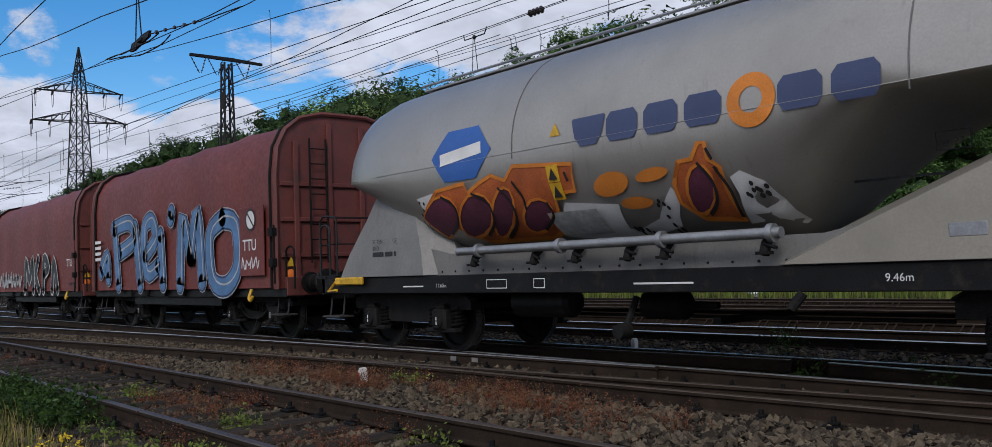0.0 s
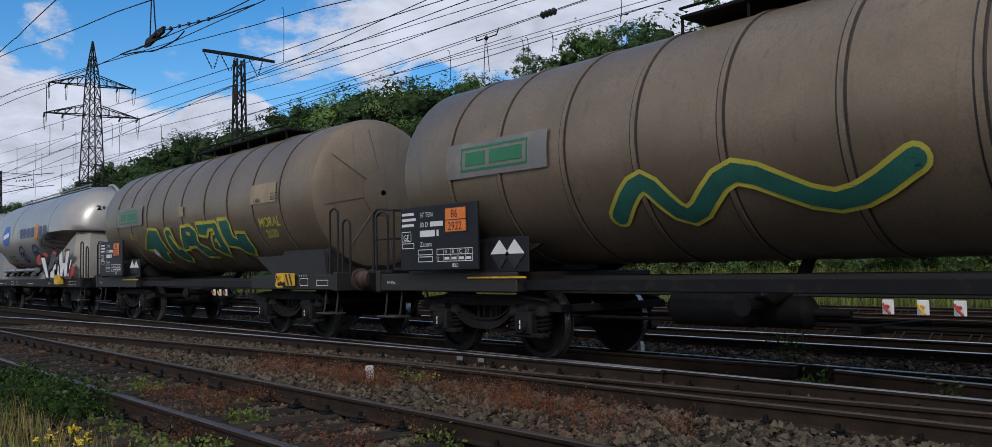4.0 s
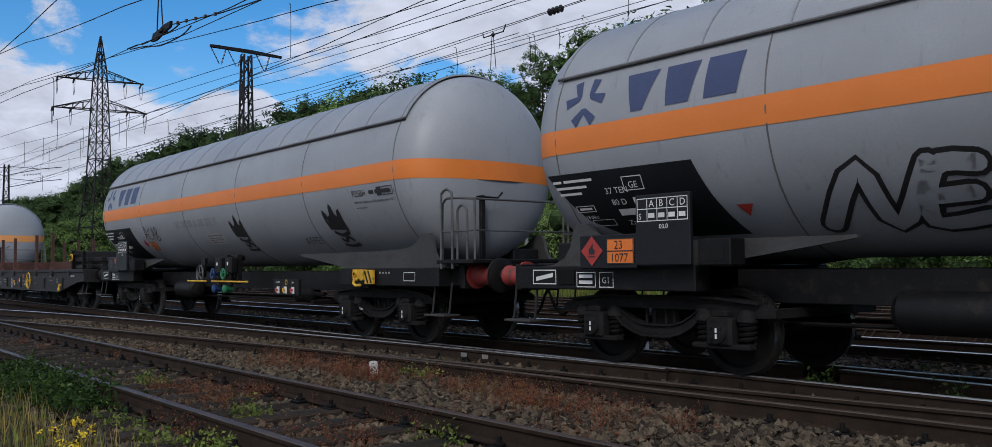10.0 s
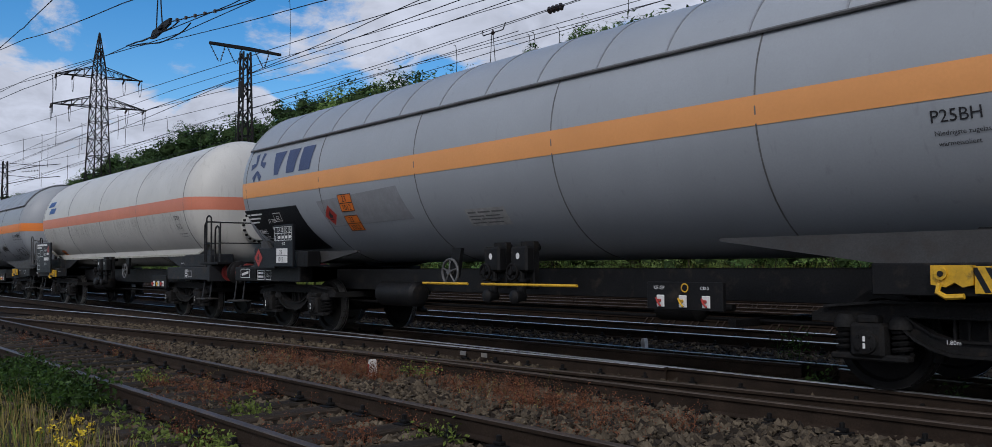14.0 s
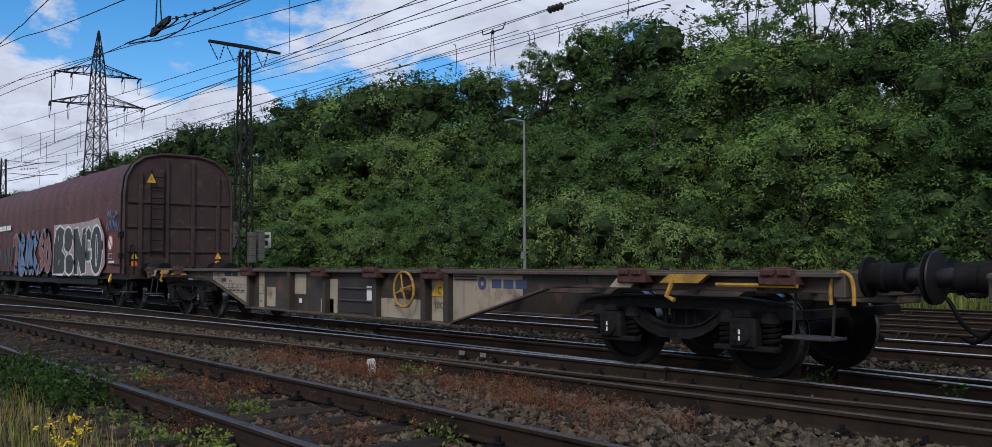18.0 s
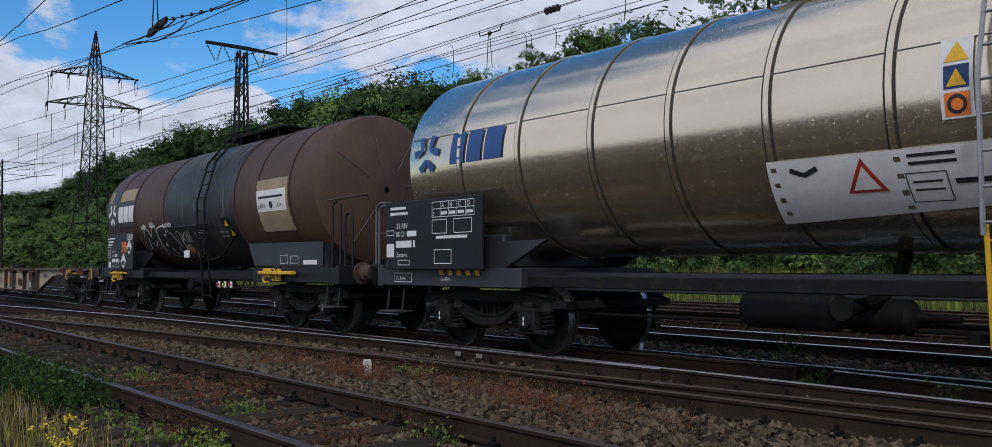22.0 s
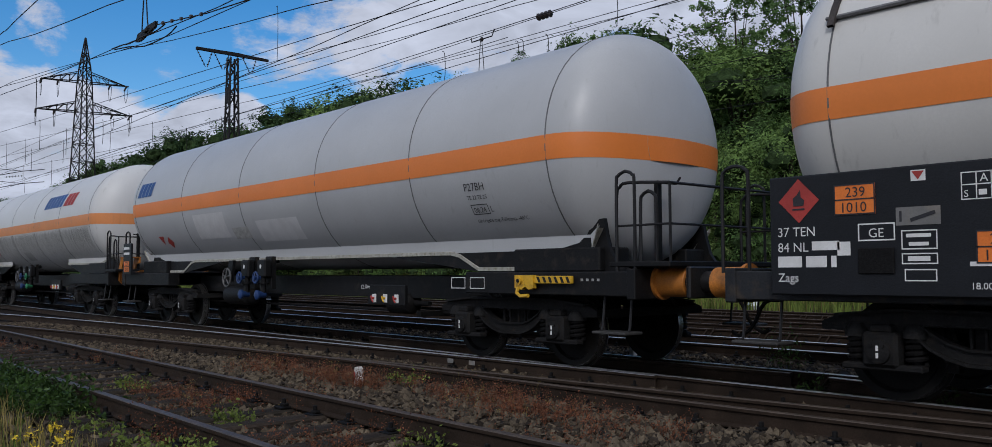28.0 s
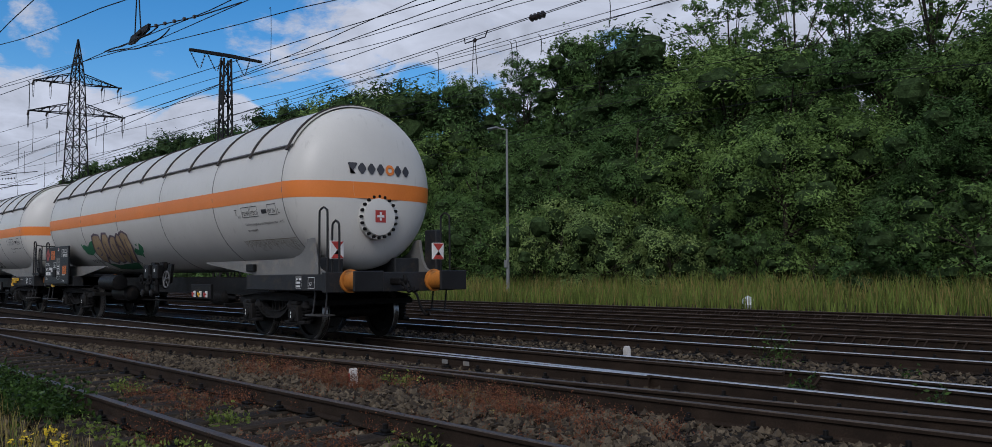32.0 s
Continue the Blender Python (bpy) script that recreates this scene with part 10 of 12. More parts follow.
def hood_wagon(u0, L, label, tarp, endm, front_buf, zt=4.1, extra=None, folds=16, name="covered_wagon"):
    w = thing(name, label, "covered wagon", "wagons of the train", at=(u0, D, 0))
    a, b = 0.78, L - 0.78
    hw, z0, z1 = 1.42, 0.97, 3.02
    r = random.Random(int(-u0))
    secs = []
    n = folds * 4
    for k in range(n + 1):
        x = a + 0.12 + (b - a - 0.24) * k / n
        m = k % 4
        sag = (-0.035 if m == 2 else -0.022 if m in (1, 3) else 0.012) + r.uniform(-0.008, 0.008)
        s = hood_section(x, hw, z0, z1, zt + sag * 1.2, sag=sag)
        secs.append(s)
    part("tarpaulin", loft(secs, closed=False, caps=False), tarp, w, "stretched tarpaulin hood over hoops", smooth=60)
    for e, x in ((0, a), (1, b)):
        s = hood_section(x, hw + 0.03, z0 - 0.02, z1, zt + 0.05)
        t = hood_section(x + (0.14 if e == 0 else -0.14), hw + 0.03, z0 - 0.02, z1, zt + 0.05)
        part("end_wall", loft([s, t]), endm, w, "ribbed steel end wall", smooth=30)
        d = -1 if e == 0 else 1
        for y in (-1.05, -0.35, 0.35, 1.05):
            top = z1 + (zt - z1) * (0.86 if abs(y) < 0.5 else 0.55)
            part("end_rib", B().box(min(x, x + d * 0.07), max(x, x + d * 0.07), y - 0.05, y + 0.05, 1.0, top, 0.01), endm, w)
        for z in (1.55, 2.2, 2.85):
            part("end_rib", B().box(min(x, x + d * 0.05), max(x, x + d * 0.05), -1.36, 1.36, z - 0.04, z + 0.04, 0.01), endm, w)
        rim = [(x + d * 0.02, y, z) for _, y, z in s]
        part("end_rim", B().tube(rim, 0.045, 6), endm, w)
        part("end_hoop", B().tube([(x - d * 0.17, y * 1.006, z + 0.006) for _, y, z in s], 0.03, 6), IRON, w)
        for y, z in ((-1.2, 1.35), (1.05, 1.35)):
            part("warning_sign", B().add([(x + d * 0.075, y - 0.1, z), (x + d * 0.075, y + 0.1, z), (x + d * 0.075, y, z + 0.17)], [(0, 1, 2)]), YELLOW, w)
            part("latch", B().turn([(0, 0.09), (0.05, 0.09), (0.07, 0.04)], (x + (0.02 if d > 0 else -0.09), y, z - 0.14), "x", 14), ORANGE, w)
    part("end_ladder", ladder_b(b + 0.1, -0.62, 1.4, 3.7, 0.34), IRON, w)
    part("corner_gear", B().tube([(b + 0.02, -1.5, 1.05), (b + 0.02, -1.5, 2.1)], 0.02, 6).box(b - 0.12, b + 0.06, -1.56, -1.46, 1.9, 2.05).box(b - 0.1, b + 0.06, -1.56, -1.46, 1.35, 1.5), IRON, w)
    part("frame", B().box(0.62, L - 0.62, -1.36, 1.36, 0.80, 0.96, 0.012).box(3.5, L - 3.5, -1.3, -1.22, 0.62, 0.8, 0.01).box(3.5, L - 3.5, 1.22, 1.3, 0.62, 0.8, 0.01).box(0.62, L - 0.62, -0.4, 0.4, 0.72, 0.85, 0.01), FRAME, w)
    for x in (0.60, L - 0.72):
        part("headstock", B().box(x, x + 0.12, -1.34, 1.34, 0.82, 1.16, 0.012), endm, w)
    for k in range(int((L - 7) / 1.1)):
        part("tarp_hook", once("tarphook", lambda: B().box(-0.03, 0.03, -0.03, 0.03, 0, 0.16, 0.008).mesh("tarp_hook")), IRON, w, at=(3.6 + k * 1.1, -1.4, 0.82))
    bogie(w, 2.5, "y25"), bogie(w, L - 2.5, "y25")
    buffer_set(w, L, front_buf)
    brake_gear(w, L * 0.4, L * 0.52)
    for x in (0.95, L - 0.95):
        step_set(w, x, rung=STEP)
    part("yellow_hook", B().tube(smooth_path([(L - 1.9, -1.4, 0.95), (L - 1.9, -1.46, 0.8), (L - 1.82, -1.47, 0.74), (L - 1.75, -1.46, 0.82)], 3), 0.03, 6), YELLOW, w)
    hoop(w, L - 0.7, -1.3, 0.95, 1.7, 0.3, IRON)
    finish(w, u0)

    def on(sh, off=0.03):
        return sh.wall((0, -hw, 0), off)
    if extra:
        extra(w, on)
    return w


def rils_extra(w, on):
    part("company_mark", on(Sheet().outline(2.5, 2.45, 3.2, 2.75, 0.04).put(bar(3.45, 2.5, 4.0, 2.68)).put(bar(4.08, 2.5, 4.6, 2.68)).put(bar(4.68, 2.5, 5.2, 2.68)).put(bar(5.28, 2.5, 6.0, 2.68)), 0.045), WHITE, w, "white company mark in plain blocks")
    part("graffiti_shadow", on(Sheet().put(([(12.04, 0.87), (12.17, 2.46), (14.52, 2.43), (15.91, 2.45), (16.87, 2.51), (17.42, 1.99), (17.50, 1.21), (17.02, 0.90)], [tuple(range(8))])), 0.045), SPRAY_PALE2, w, "pale sprayed ground behind letters")
    letter(w, on, [(12.18, 0.90), (12.28, 1.89), (12.46, 2.31), (12.91, 2.43), (13.51, 2.27), (13.42, 1.82), (13.16, 1.67), (13.54, 1.49), (13.66, 1.09), (13.30, 0.90)], SPRAY_BLACK, SPRAY_WHITE, 0.07, 0.052, "black graffiti letter edged in white")
    letter(w, on, [(14.62, 0.91), (14.52, 2.27), (14.89, 2.31), (15.30, 1.77), (15.36, 2.24), (15.74, 2.30), (15.74, 0.97), (15.29, 0.90), (14.94, 1.35), (14.94, 0.91)], SPRAY_BLACK, SPRAY_WHITE, 0.07, 0.052, "black graffiti letter edged in white")
    letter(w, on, [(15.77, 1.30), (15.59, 2.06), (15.99, 2.29), (16.25, 2.12), (16.20, 1.87), (15.93, 1.90), (15.94, 1.63), (16.29, 1.64), (16.32, 1.38), (16.06, 1.28)], SPRAY_BLACK, SPRAY_WHITE, 0.07, 0.052, "black graffiti letter edged in white")
    letter(w, on, blob(13.85, 1.96, 0.52, 0.40)[0], SPRAY_BLACK, SPRAY_WHITE, 0.07, 0.052, "black graffiti letter edged in white")
    letter(w, on, blob(14.00, 1.22, 0.52, 0.33)[0], SPRAY_BLACK, SPRAY_WHITE, 0.07, 0.052, "black graffiti letter edged in white")
    letter(w, on, blob(16.73, 1.61, 0.58, 0.70)[0], SPRAY_BLACK, SPRAY_WHITE, 0.07, 0.052, "black graffiti letter edged in white")
    tag(w, on, [[(12.75, 1.95), (12.8, 2.12)], [(12.85, 1.2), (12.9, 1.38)], [(16.72, 1.15), (16.66, 1.6), (16.74, 2.05)], [(16.8, 1.15), (16.86, 1.6), (16.78, 2.05)]], 0.045, SPRAY_WHITE, 0.06, "white strokes inside the letters")
    P2 = [[(6.6, 2.05), (7.1, 2.1), (6.9, 1.1)], [(7.6, 2.2), (7.55, 1.05), (8.15, 1.15), (7.7, 1.6), (8.1, 2.0), (7.6, 2.2)], [(8.5, 1.05), (8.8, 2.2), (9.1, 1.05)], [(9.4, 2.2), (9.45, 1.05)], [(10.0, 2.15), (9.5, 1.6), (10.05, 1.05)], [(10.4, 1.1), (10.9, 1.4), (10.4, 1.8), (10.9, 2.2)], [(11.3, 2.2), (11.1, 1.6), (11.4, 1.1), (11.7, 1.5), (11.3, 2.2)]]
    thick_letters(w, on, P2, ((0.4, SPRAY_PALE2, 0.045), (0.32, SPRAY_BLUE, 0.05)), "blue and red graffiti letters")
    thick_letters(w, on, [P2[0], P2[5], P2[6]], ((0.22, SPRAY_RUST, 0.056),))
    P3 = [[(1.2 + 0.75 * k, 1.05), (1.3 + 0.75 * k, 1.8), (1.6 + 0.75 * k, 1.2), (1.75 + 0.75 * k, 1.9)] for k in range(7)]
    thick_letters(w, on, P3, ((0.14, SPRAY_GREY, 0.045),), "worn grey graffiti")
    tag(w, on, scrawl(51, 17.6, 2.1, 1.0, 0.3, 4) + scrawl(52, 17.7, 2.45, 0.8, 0.2, 4), 0.05, SPRAY_BLUE, 0.05)
    part("side_plate", B().box(17.85, 18.85, -1.5, -1.46, 1.2, 2.05, 0.01), TARP_DARK, w)
    part("prohibition_sign", Sheet().put(blob(18.1, 1.78, 0.22, 0.22)).wall((0, -1.505, 0)), WHITE, w, "round white and red prohibition sign")
    part("prohibition_ring", Sheet().put(ring_shape(18.1, 1.78, 0.18, 0.23)).put(ribbon([(17.95, 1.93), (18.25, 1.63)], 0.04)).wall((0, -1.51, 0)), REDSIGN, w)
    part("lettering", Sheet().outline(17.95, 1.36, 18.25, 1.5, 0.01).put(bar(17.95, 1.24, 18.45, 1.3)).wall((0, -1.506, 0)), WHITE, w)
    t = Sheet().text("31 RIV", 1.0, 1.95, 0.14).text("80 D-DB", 1.0, 1.77, 0.14).bars(1.0, 1.58, [0.34, 0.26, 0.06], 0.12).text("Rils", 1.0, 1.4, 0.14).outline(1.05, 1.22, 1.4, 1.34, 0.012).outline(1.75, 1.02, 2.2, 1.14, 0.012).text("19.90m", 1.02, 1.05, 0.09).text("18.4 m", 1.8, 1.25, 0.1)
    part("lettering", on(t, 0.048), WHITE, w)
    part("warning_sign", B().add([(19.2, -0.95, 3.35), (19.2, -0.7, 3.35), (19.2, -0.82, 3.6)], [(0, 1, 2)]), YELLOW, w)


SPRAY_PALE2 = mat("pale pink spray paint", (0.42, 0.34, 0.34), 0.6, var=0.2, scale=3)
SPRAY_RUST = mat("brick spray paint", (0.3, 0.09, 0.05), 0.6, var=0.2, scale=3)


def coil_extra(w, on):
    P = [[(2.81, 1.11), (2.58, 2.47)], [(2.48, 2.53), (3.67, 2.61), (3.97, 2.17), (2.94, 1.90)], [(4.36, 1.09), (4.07, 2.47)], [(4.73, 1.76), (5.41, 2.13), (5.18, 2.58), (4.67, 2.36), (4.80, 1.38), (5.54, 1.51)], [(5.83, 1.11), (5.73, 2.20)], [(6.35, 2.55), (6.40, 2.67)], [(6.84, 1.07), (7.01, 2.50), (7.42, 1.67)], [(7.42, 1.67), (7.84, 2.58), (8.03, 1.12)], [(9.09, 2.36), (8.46, 2.06), (8.55, 1.18), (9.21, 1.02), (9.74, 1.41), (9.67, 2.20), (9.09, 2.36)], [(1.42, 1.45), (1.95, 1.85), (2.03, 1.28)]]
    thick_letters(w, on, P, ((0.46, SPRAY_PALE, 0.043), (0.42, SPRAY_NAVY, 0.047), (0.34, SPRAY_BLUE, 0.051)), "large blue graffiti letters with dark edges")
    thick_letters(w, on, [[(x + 0.09, z + 0.05) for x, z in p] for p in P], ((0.035, SPRAY_PALE, 0.056),))
    tag(w, on, scrawl(61, 1.5, 1.3, 0.5, 0.5, 3), 0.07, SPRAY_BLUE, 0.05)
    part("side_plate", B().box(9.9, 10.9, -1.49, -1.46, 1.2, 2.5, 0.01), TARP_RED, w)
    part("lettering", Sheet().text("TTU", 10.05, 1.68, 0.3, 0.01).wall((0, -1.496, 0)), WHITE, w)
    part("prohibition_sign", Sheet().put(blob(10.4, 2.25, 0.2, 0.2)).wall((0, -1.496, 0)), WHITE, w)
    part("prohibition_ring", Sheet().put(ring_shape(10.4, 2.25, 0.17, 0.21)).put(ribbon([(10.27, 2.38), (10.53, 2.12)], 0.04)).wall((0, -1.5, 0)), BLACK, w)
    tag(w, lambda sh, off: sh.wall((0, -1.49, 0), 0.008), scrawl(63, 10.0, 1.32, 0.7, 0.24, 4), 0.03, SPRAY_WHITE)
    part("lettering", on(Sheet().bars(0.95, 2.2, [0.5], 0.08).bars(0.95, 2.05, [0.5], 0.08).bars(0.95, 1.9, [0.5], 0.08).bars(0.95, 1.75, [0.5], 0.08), 0.05), WHITE, w)


def coil_extra_2(w, on):
    P = [[(5.5, 1.0), (5.7, 2.0), (6.1, 1.3), (6.5, 2.0), (6.6, 1.0)], [(7.2, 2.0), (6.9, 1.5), (7.3, 1.0)], [(7.8, 1.0), (7.9, 2.0), (8.4, 1.7), (7.9, 1.5)], [(8.8, 1.0), (9.0, 1.9), (9.4, 1.0)]]
    thick_letters(w, on, P, ((0.34, SPRAY_WHITE, 0.045), (0.26, SPRAY_BLACK, 0.05)), "black graffiti with white edges")
    part("side_plate", B().box(10.4, 11.2, -1.49, -1.46, 1.2, 2.4, 0.01), TARP_RED, w)
    part("lettering", Sheet().text("TTU", 10.45, 1.68, 0.3, 0.01).wall((0, -1.496, 0)), WHITE, w)
    tag(w, on, scrawl(71, 2.0, 1.1, 3.0, 0.6, 8), 0.12, SPRAY_PALE, 0.048)


hood_wagon(-185.8, 19.8, "maroon tarpaulin wagon covered with graffiti letters", TARP_DARK, END_BROWN, IRON, extra=rils_extra, folds=18)
hood_wagon(-359.6, 12.1, "red tarpaulin coil wagon with blue graffiti letters", TARP_RED, RED_END, IRON, zt=4.15, extra=coil_extra, folds=5, name="coil_wagon")
hood_wagon(-371.7, 12.1, "faded red tarpaulin coil wagon with black letters", TARP_RED, RED_END, IRON, zt=4.1, extra=coil_extra_2, folds=5, name="coil_wagon")

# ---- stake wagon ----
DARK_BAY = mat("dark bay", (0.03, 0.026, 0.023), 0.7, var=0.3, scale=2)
RUSTY = mat("rusty stake", (0.075, 0.028, 0.02), 0.75, var=0.35, scale=3, grain=40, bump=0.08, dirt=(0.15, 0.055, 0.03), dirt_amount=0.35)
FLAT_BLACK = mat("sooty wagon black", (0.0105, 0.0105, 0.011), 0.65, var=0.3, scale=2, grain=40, bump=0.06, dirt=(0.04, 0.027, 0.02), dirt_amount=0.25)


def stake_wagon(u0):
    L = 16.2
    w = thing("flat_wagon", "black heavy flat wagon with rusty upright stakes", "flat wagon", "wagons of the train", at=(u0, D, 0))
    part("deck", B().box(0.62, L - 0.62, -1.4, 1.4, 1.12, 1.22, 0.012), FLAT_BLACK, w, "dark planked deck")
    for s in (-1, 1):
        part("side_beam", B().prism([(0.62, 1.13), (0.62, 0.86), (1.3, 0.82), (3.2, 0.52), (12.9, 0.52), (14.9, 0.82), (L - 0.62, 0.86), (L - 0.62, 1.13)], s * 1.32, s * 1.37), FLAT_BLACK, w, "fish-bellied black side beam")
        part("beam_flange", B().box(3.2, 12.9, min(s * 1.28, s * 1.42), max(s * 1.28, s * 1.42), 0.50, 0.53, 0.004), FLAT_BLACK, w)
        for x in (0.75, 2.2, 4.4, 6.5, 9.86, 12.0, 14.1):
            part("stake_pocket", once("spocket", lambda: B().box(-0.09, 0.09, -0.035, 0.035, 1.0, 1.17, 0.012).mesh("stake_pocket")), FLAT_BLACK, w, at=(x, s * 1.40, 0))
        for x in (2.27, 4.44, 6.57, 9.86, 12.0):
            part("stake", once("stake", lambda: B().prism([(-0.05, 1.2), (0.05, 1.2), (0.045, 2.32), (0.03, 2.41), (-0.03, 2.41), (-0.045, 2.32)], -0.045, 0.045).mesh("stake")), RUSTY, w, "rusty steel stake", at=(x, s * 1.38, 0))
        for x in (5.3, 7.6, 11.0, 13.3):
            part("web_rib", B().box(x - 0.05, x + 0.05, min(s * 1.36, s * 1.42), max(s * 1.36, s * 1.42), 0.6, 0.95, 0.008), FLAT_BLACK, w)
    for x in (0.60, L - 0.72):
        part("headstock", B().box(x, x + 0.12, -1.34, 1.34, 0.82, 1.22, 0.012), FLAT_BLACK, w)
    part("end_flap", B().box(0.7, 0.8, -1.36, 1.36, 1.22, 1.56, 0.012), RUSTY, w)
    for s in (-1, 1):
        part("side_flap", B().box(0.8, 3.67, min(s * 1.33, s * 1.28), max(s * 1.33, s * 1.28), 1.22, 1.56, 0.012), RUSTY, w, "rusty folded side flap")
    part("bulkhead", B().box(13.9, 14.0, -1.3, 1.3, 1.22, 1.78, 0.012), FLAT_BLACK, w)
    for k in range(6):
        part("stored_stake", once("sstake", lambda: B().box(0, 1.3, -0.07, 0.07, 0, 0.13, 0.012).mesh("stored_stake")), RUSTY if k % 2 else FLAT_BLACK, w, at=(14.1, -1.15 + (k % 3) * 0.4, 1.23 + (k // 3) * 0.22))
    part("end_frame", B().box(14.05, 14.12, -1.32, -1.24, 1.2, 1.8).box(15.2, 15.28, -1.32, -1.24, 1.2, 1.75).box(14.05, 15.28, -1.3, -1.26, 1.66, 1.72), IRON, w)
    part("yellow_clip", B().tube(smooth_path([(13.95, -1.3, 1.5), (14.2, -1.42, 1.62), (14.5, -1.42, 1.66), (14.5, -1.42, 1.5), (14.25, -1.42, 1.48)], 4), 0.022, 6), YELLOW, w)
    hand_wheel(w, 9.05, 0.84, -1.46, 0.27, YELLOW, 3)
    for a in (3.05, L - 3.05):
        bogie(w, a, "box", (-1.27, 0, 1.27), mark=False)
    buffer_set(w, L, IRON)
    brake_plates(w, 6.6, 0.72, -1.4, 1), brake_plates(w, 7.4, 0.86, -1.4, 1)
    # flat dark plate set on the beam behind the lever
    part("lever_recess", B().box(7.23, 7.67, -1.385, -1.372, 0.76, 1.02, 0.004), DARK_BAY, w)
    part("yellow_lever", B().tube(smooth_path([(6.8, -1.45, 0.84), (6.85, -1.46, 0.78), (6.95, -1.46, 0.74)], 3), 0.02, 6), YELLOW, w)
    part("web_plate", B().box(6.17, 6.29, -1.42, -1.37, 0.56, 0.92, 0.008), GALV, w)
    for x in (2.66, 13.2):
        part("tow_hook", B().box(x - 0.1, x + 0.1, -1.46, -1.4, 0.7, 0.76, 0.01).tube(smooth_path([(x, -1.45, 0.72), (x, -1.48, 0.6), (x + 0.08, -1.48, 0.55), (x + 0.1, -1.48, 0.62)], 3), 0.03, 6), YELLOW, w, "yellow tow hook")
    step_set(w, 0.95), step_set(w, L - 0.95)
    t = Sheet().text("RIV D-DB Samms", 7.73, 0.79, 0.105).text("31", 7.74, 0.66, 0.1).text("80", 7.95, 0.66, 0.1).bars(8.1, 0.66, [0.24, 0.2, 0.05], 0.09).outline(1.0, 0.92, 1.35, 1.04, 0.01).outline(2.47, 0.84, 2.95, 0.99, 0.01).outline(3.4, 0.64, 4.2, 0.77, 0.01).bars(3.45, 0.72, [0.2, 0.2, 0.2], 0.03).outline(8.76, 0.84, 9.1, 1.0, 0.01).put(ribbon([(6.98, 0.72), (7.08, 0.82)], 0.03)).outline(9.5, 0.75, 9.8, 0.95, 0.01).outline(11.6, 0.85, 12.0, 1.0, 0.01).outline(3.6, 0.7, 4.2, 0.9, 0.01).bars(1.5, 0.96, [0.35], 0.09)
    t.put(ring_shape(10.9, 0.86, 0.1, 0.12)).put(ring_shape(12.6, 0.86, 0.07, 0.085)).bars(4.6, 0.85, [0.5], 0.02).bars(4.6, 0.78, [0.6], 0.02).bars(14.0, 0.98, [0.6], 0.06)
    part("lettering", t.wall((0, -1.376, 0)), LETTER_WORN, w, "worn white lettering")
    part("company_mark", Sheet().outline(7.75, 0.93, 8.02, 1.06, 0.02).put(bar(7.8, 0.96, 7.97, 1.03)).wall((0, -1.376, 0)), SPRAY_RUST, w)
    finish(w, u0)
    return w


stake_wagon(-271.3)

# ---- container flat wagons ----
CREAM = mat("chipped cream paint", (0.37, 0.32, 0.235), 0.6, var=0.12, scale=1.2, grain=30, bump=0.03, dirt=(0.14, 0.075, 0.045), dirt_amount=0.32, streak=0.3, streak_rgb=(0.16, 0.09, 0.05))
BROWN_WEB = mat("dark brown web paint", (0.045, 0.035, 0.027), 0.65, var=0.3, scale=1.5, grain=40, bump=0.04, dirt=(0.12, 0.06, 0.035), dirt_amount=0.2)
DECK_BROWN = mat("brown deck steel", (0.075, 0.06, 0.048), 0.65, var=0.25, scale=2, dirt=(0.16, 0.09, 0.05), dirt_amount=0.3)


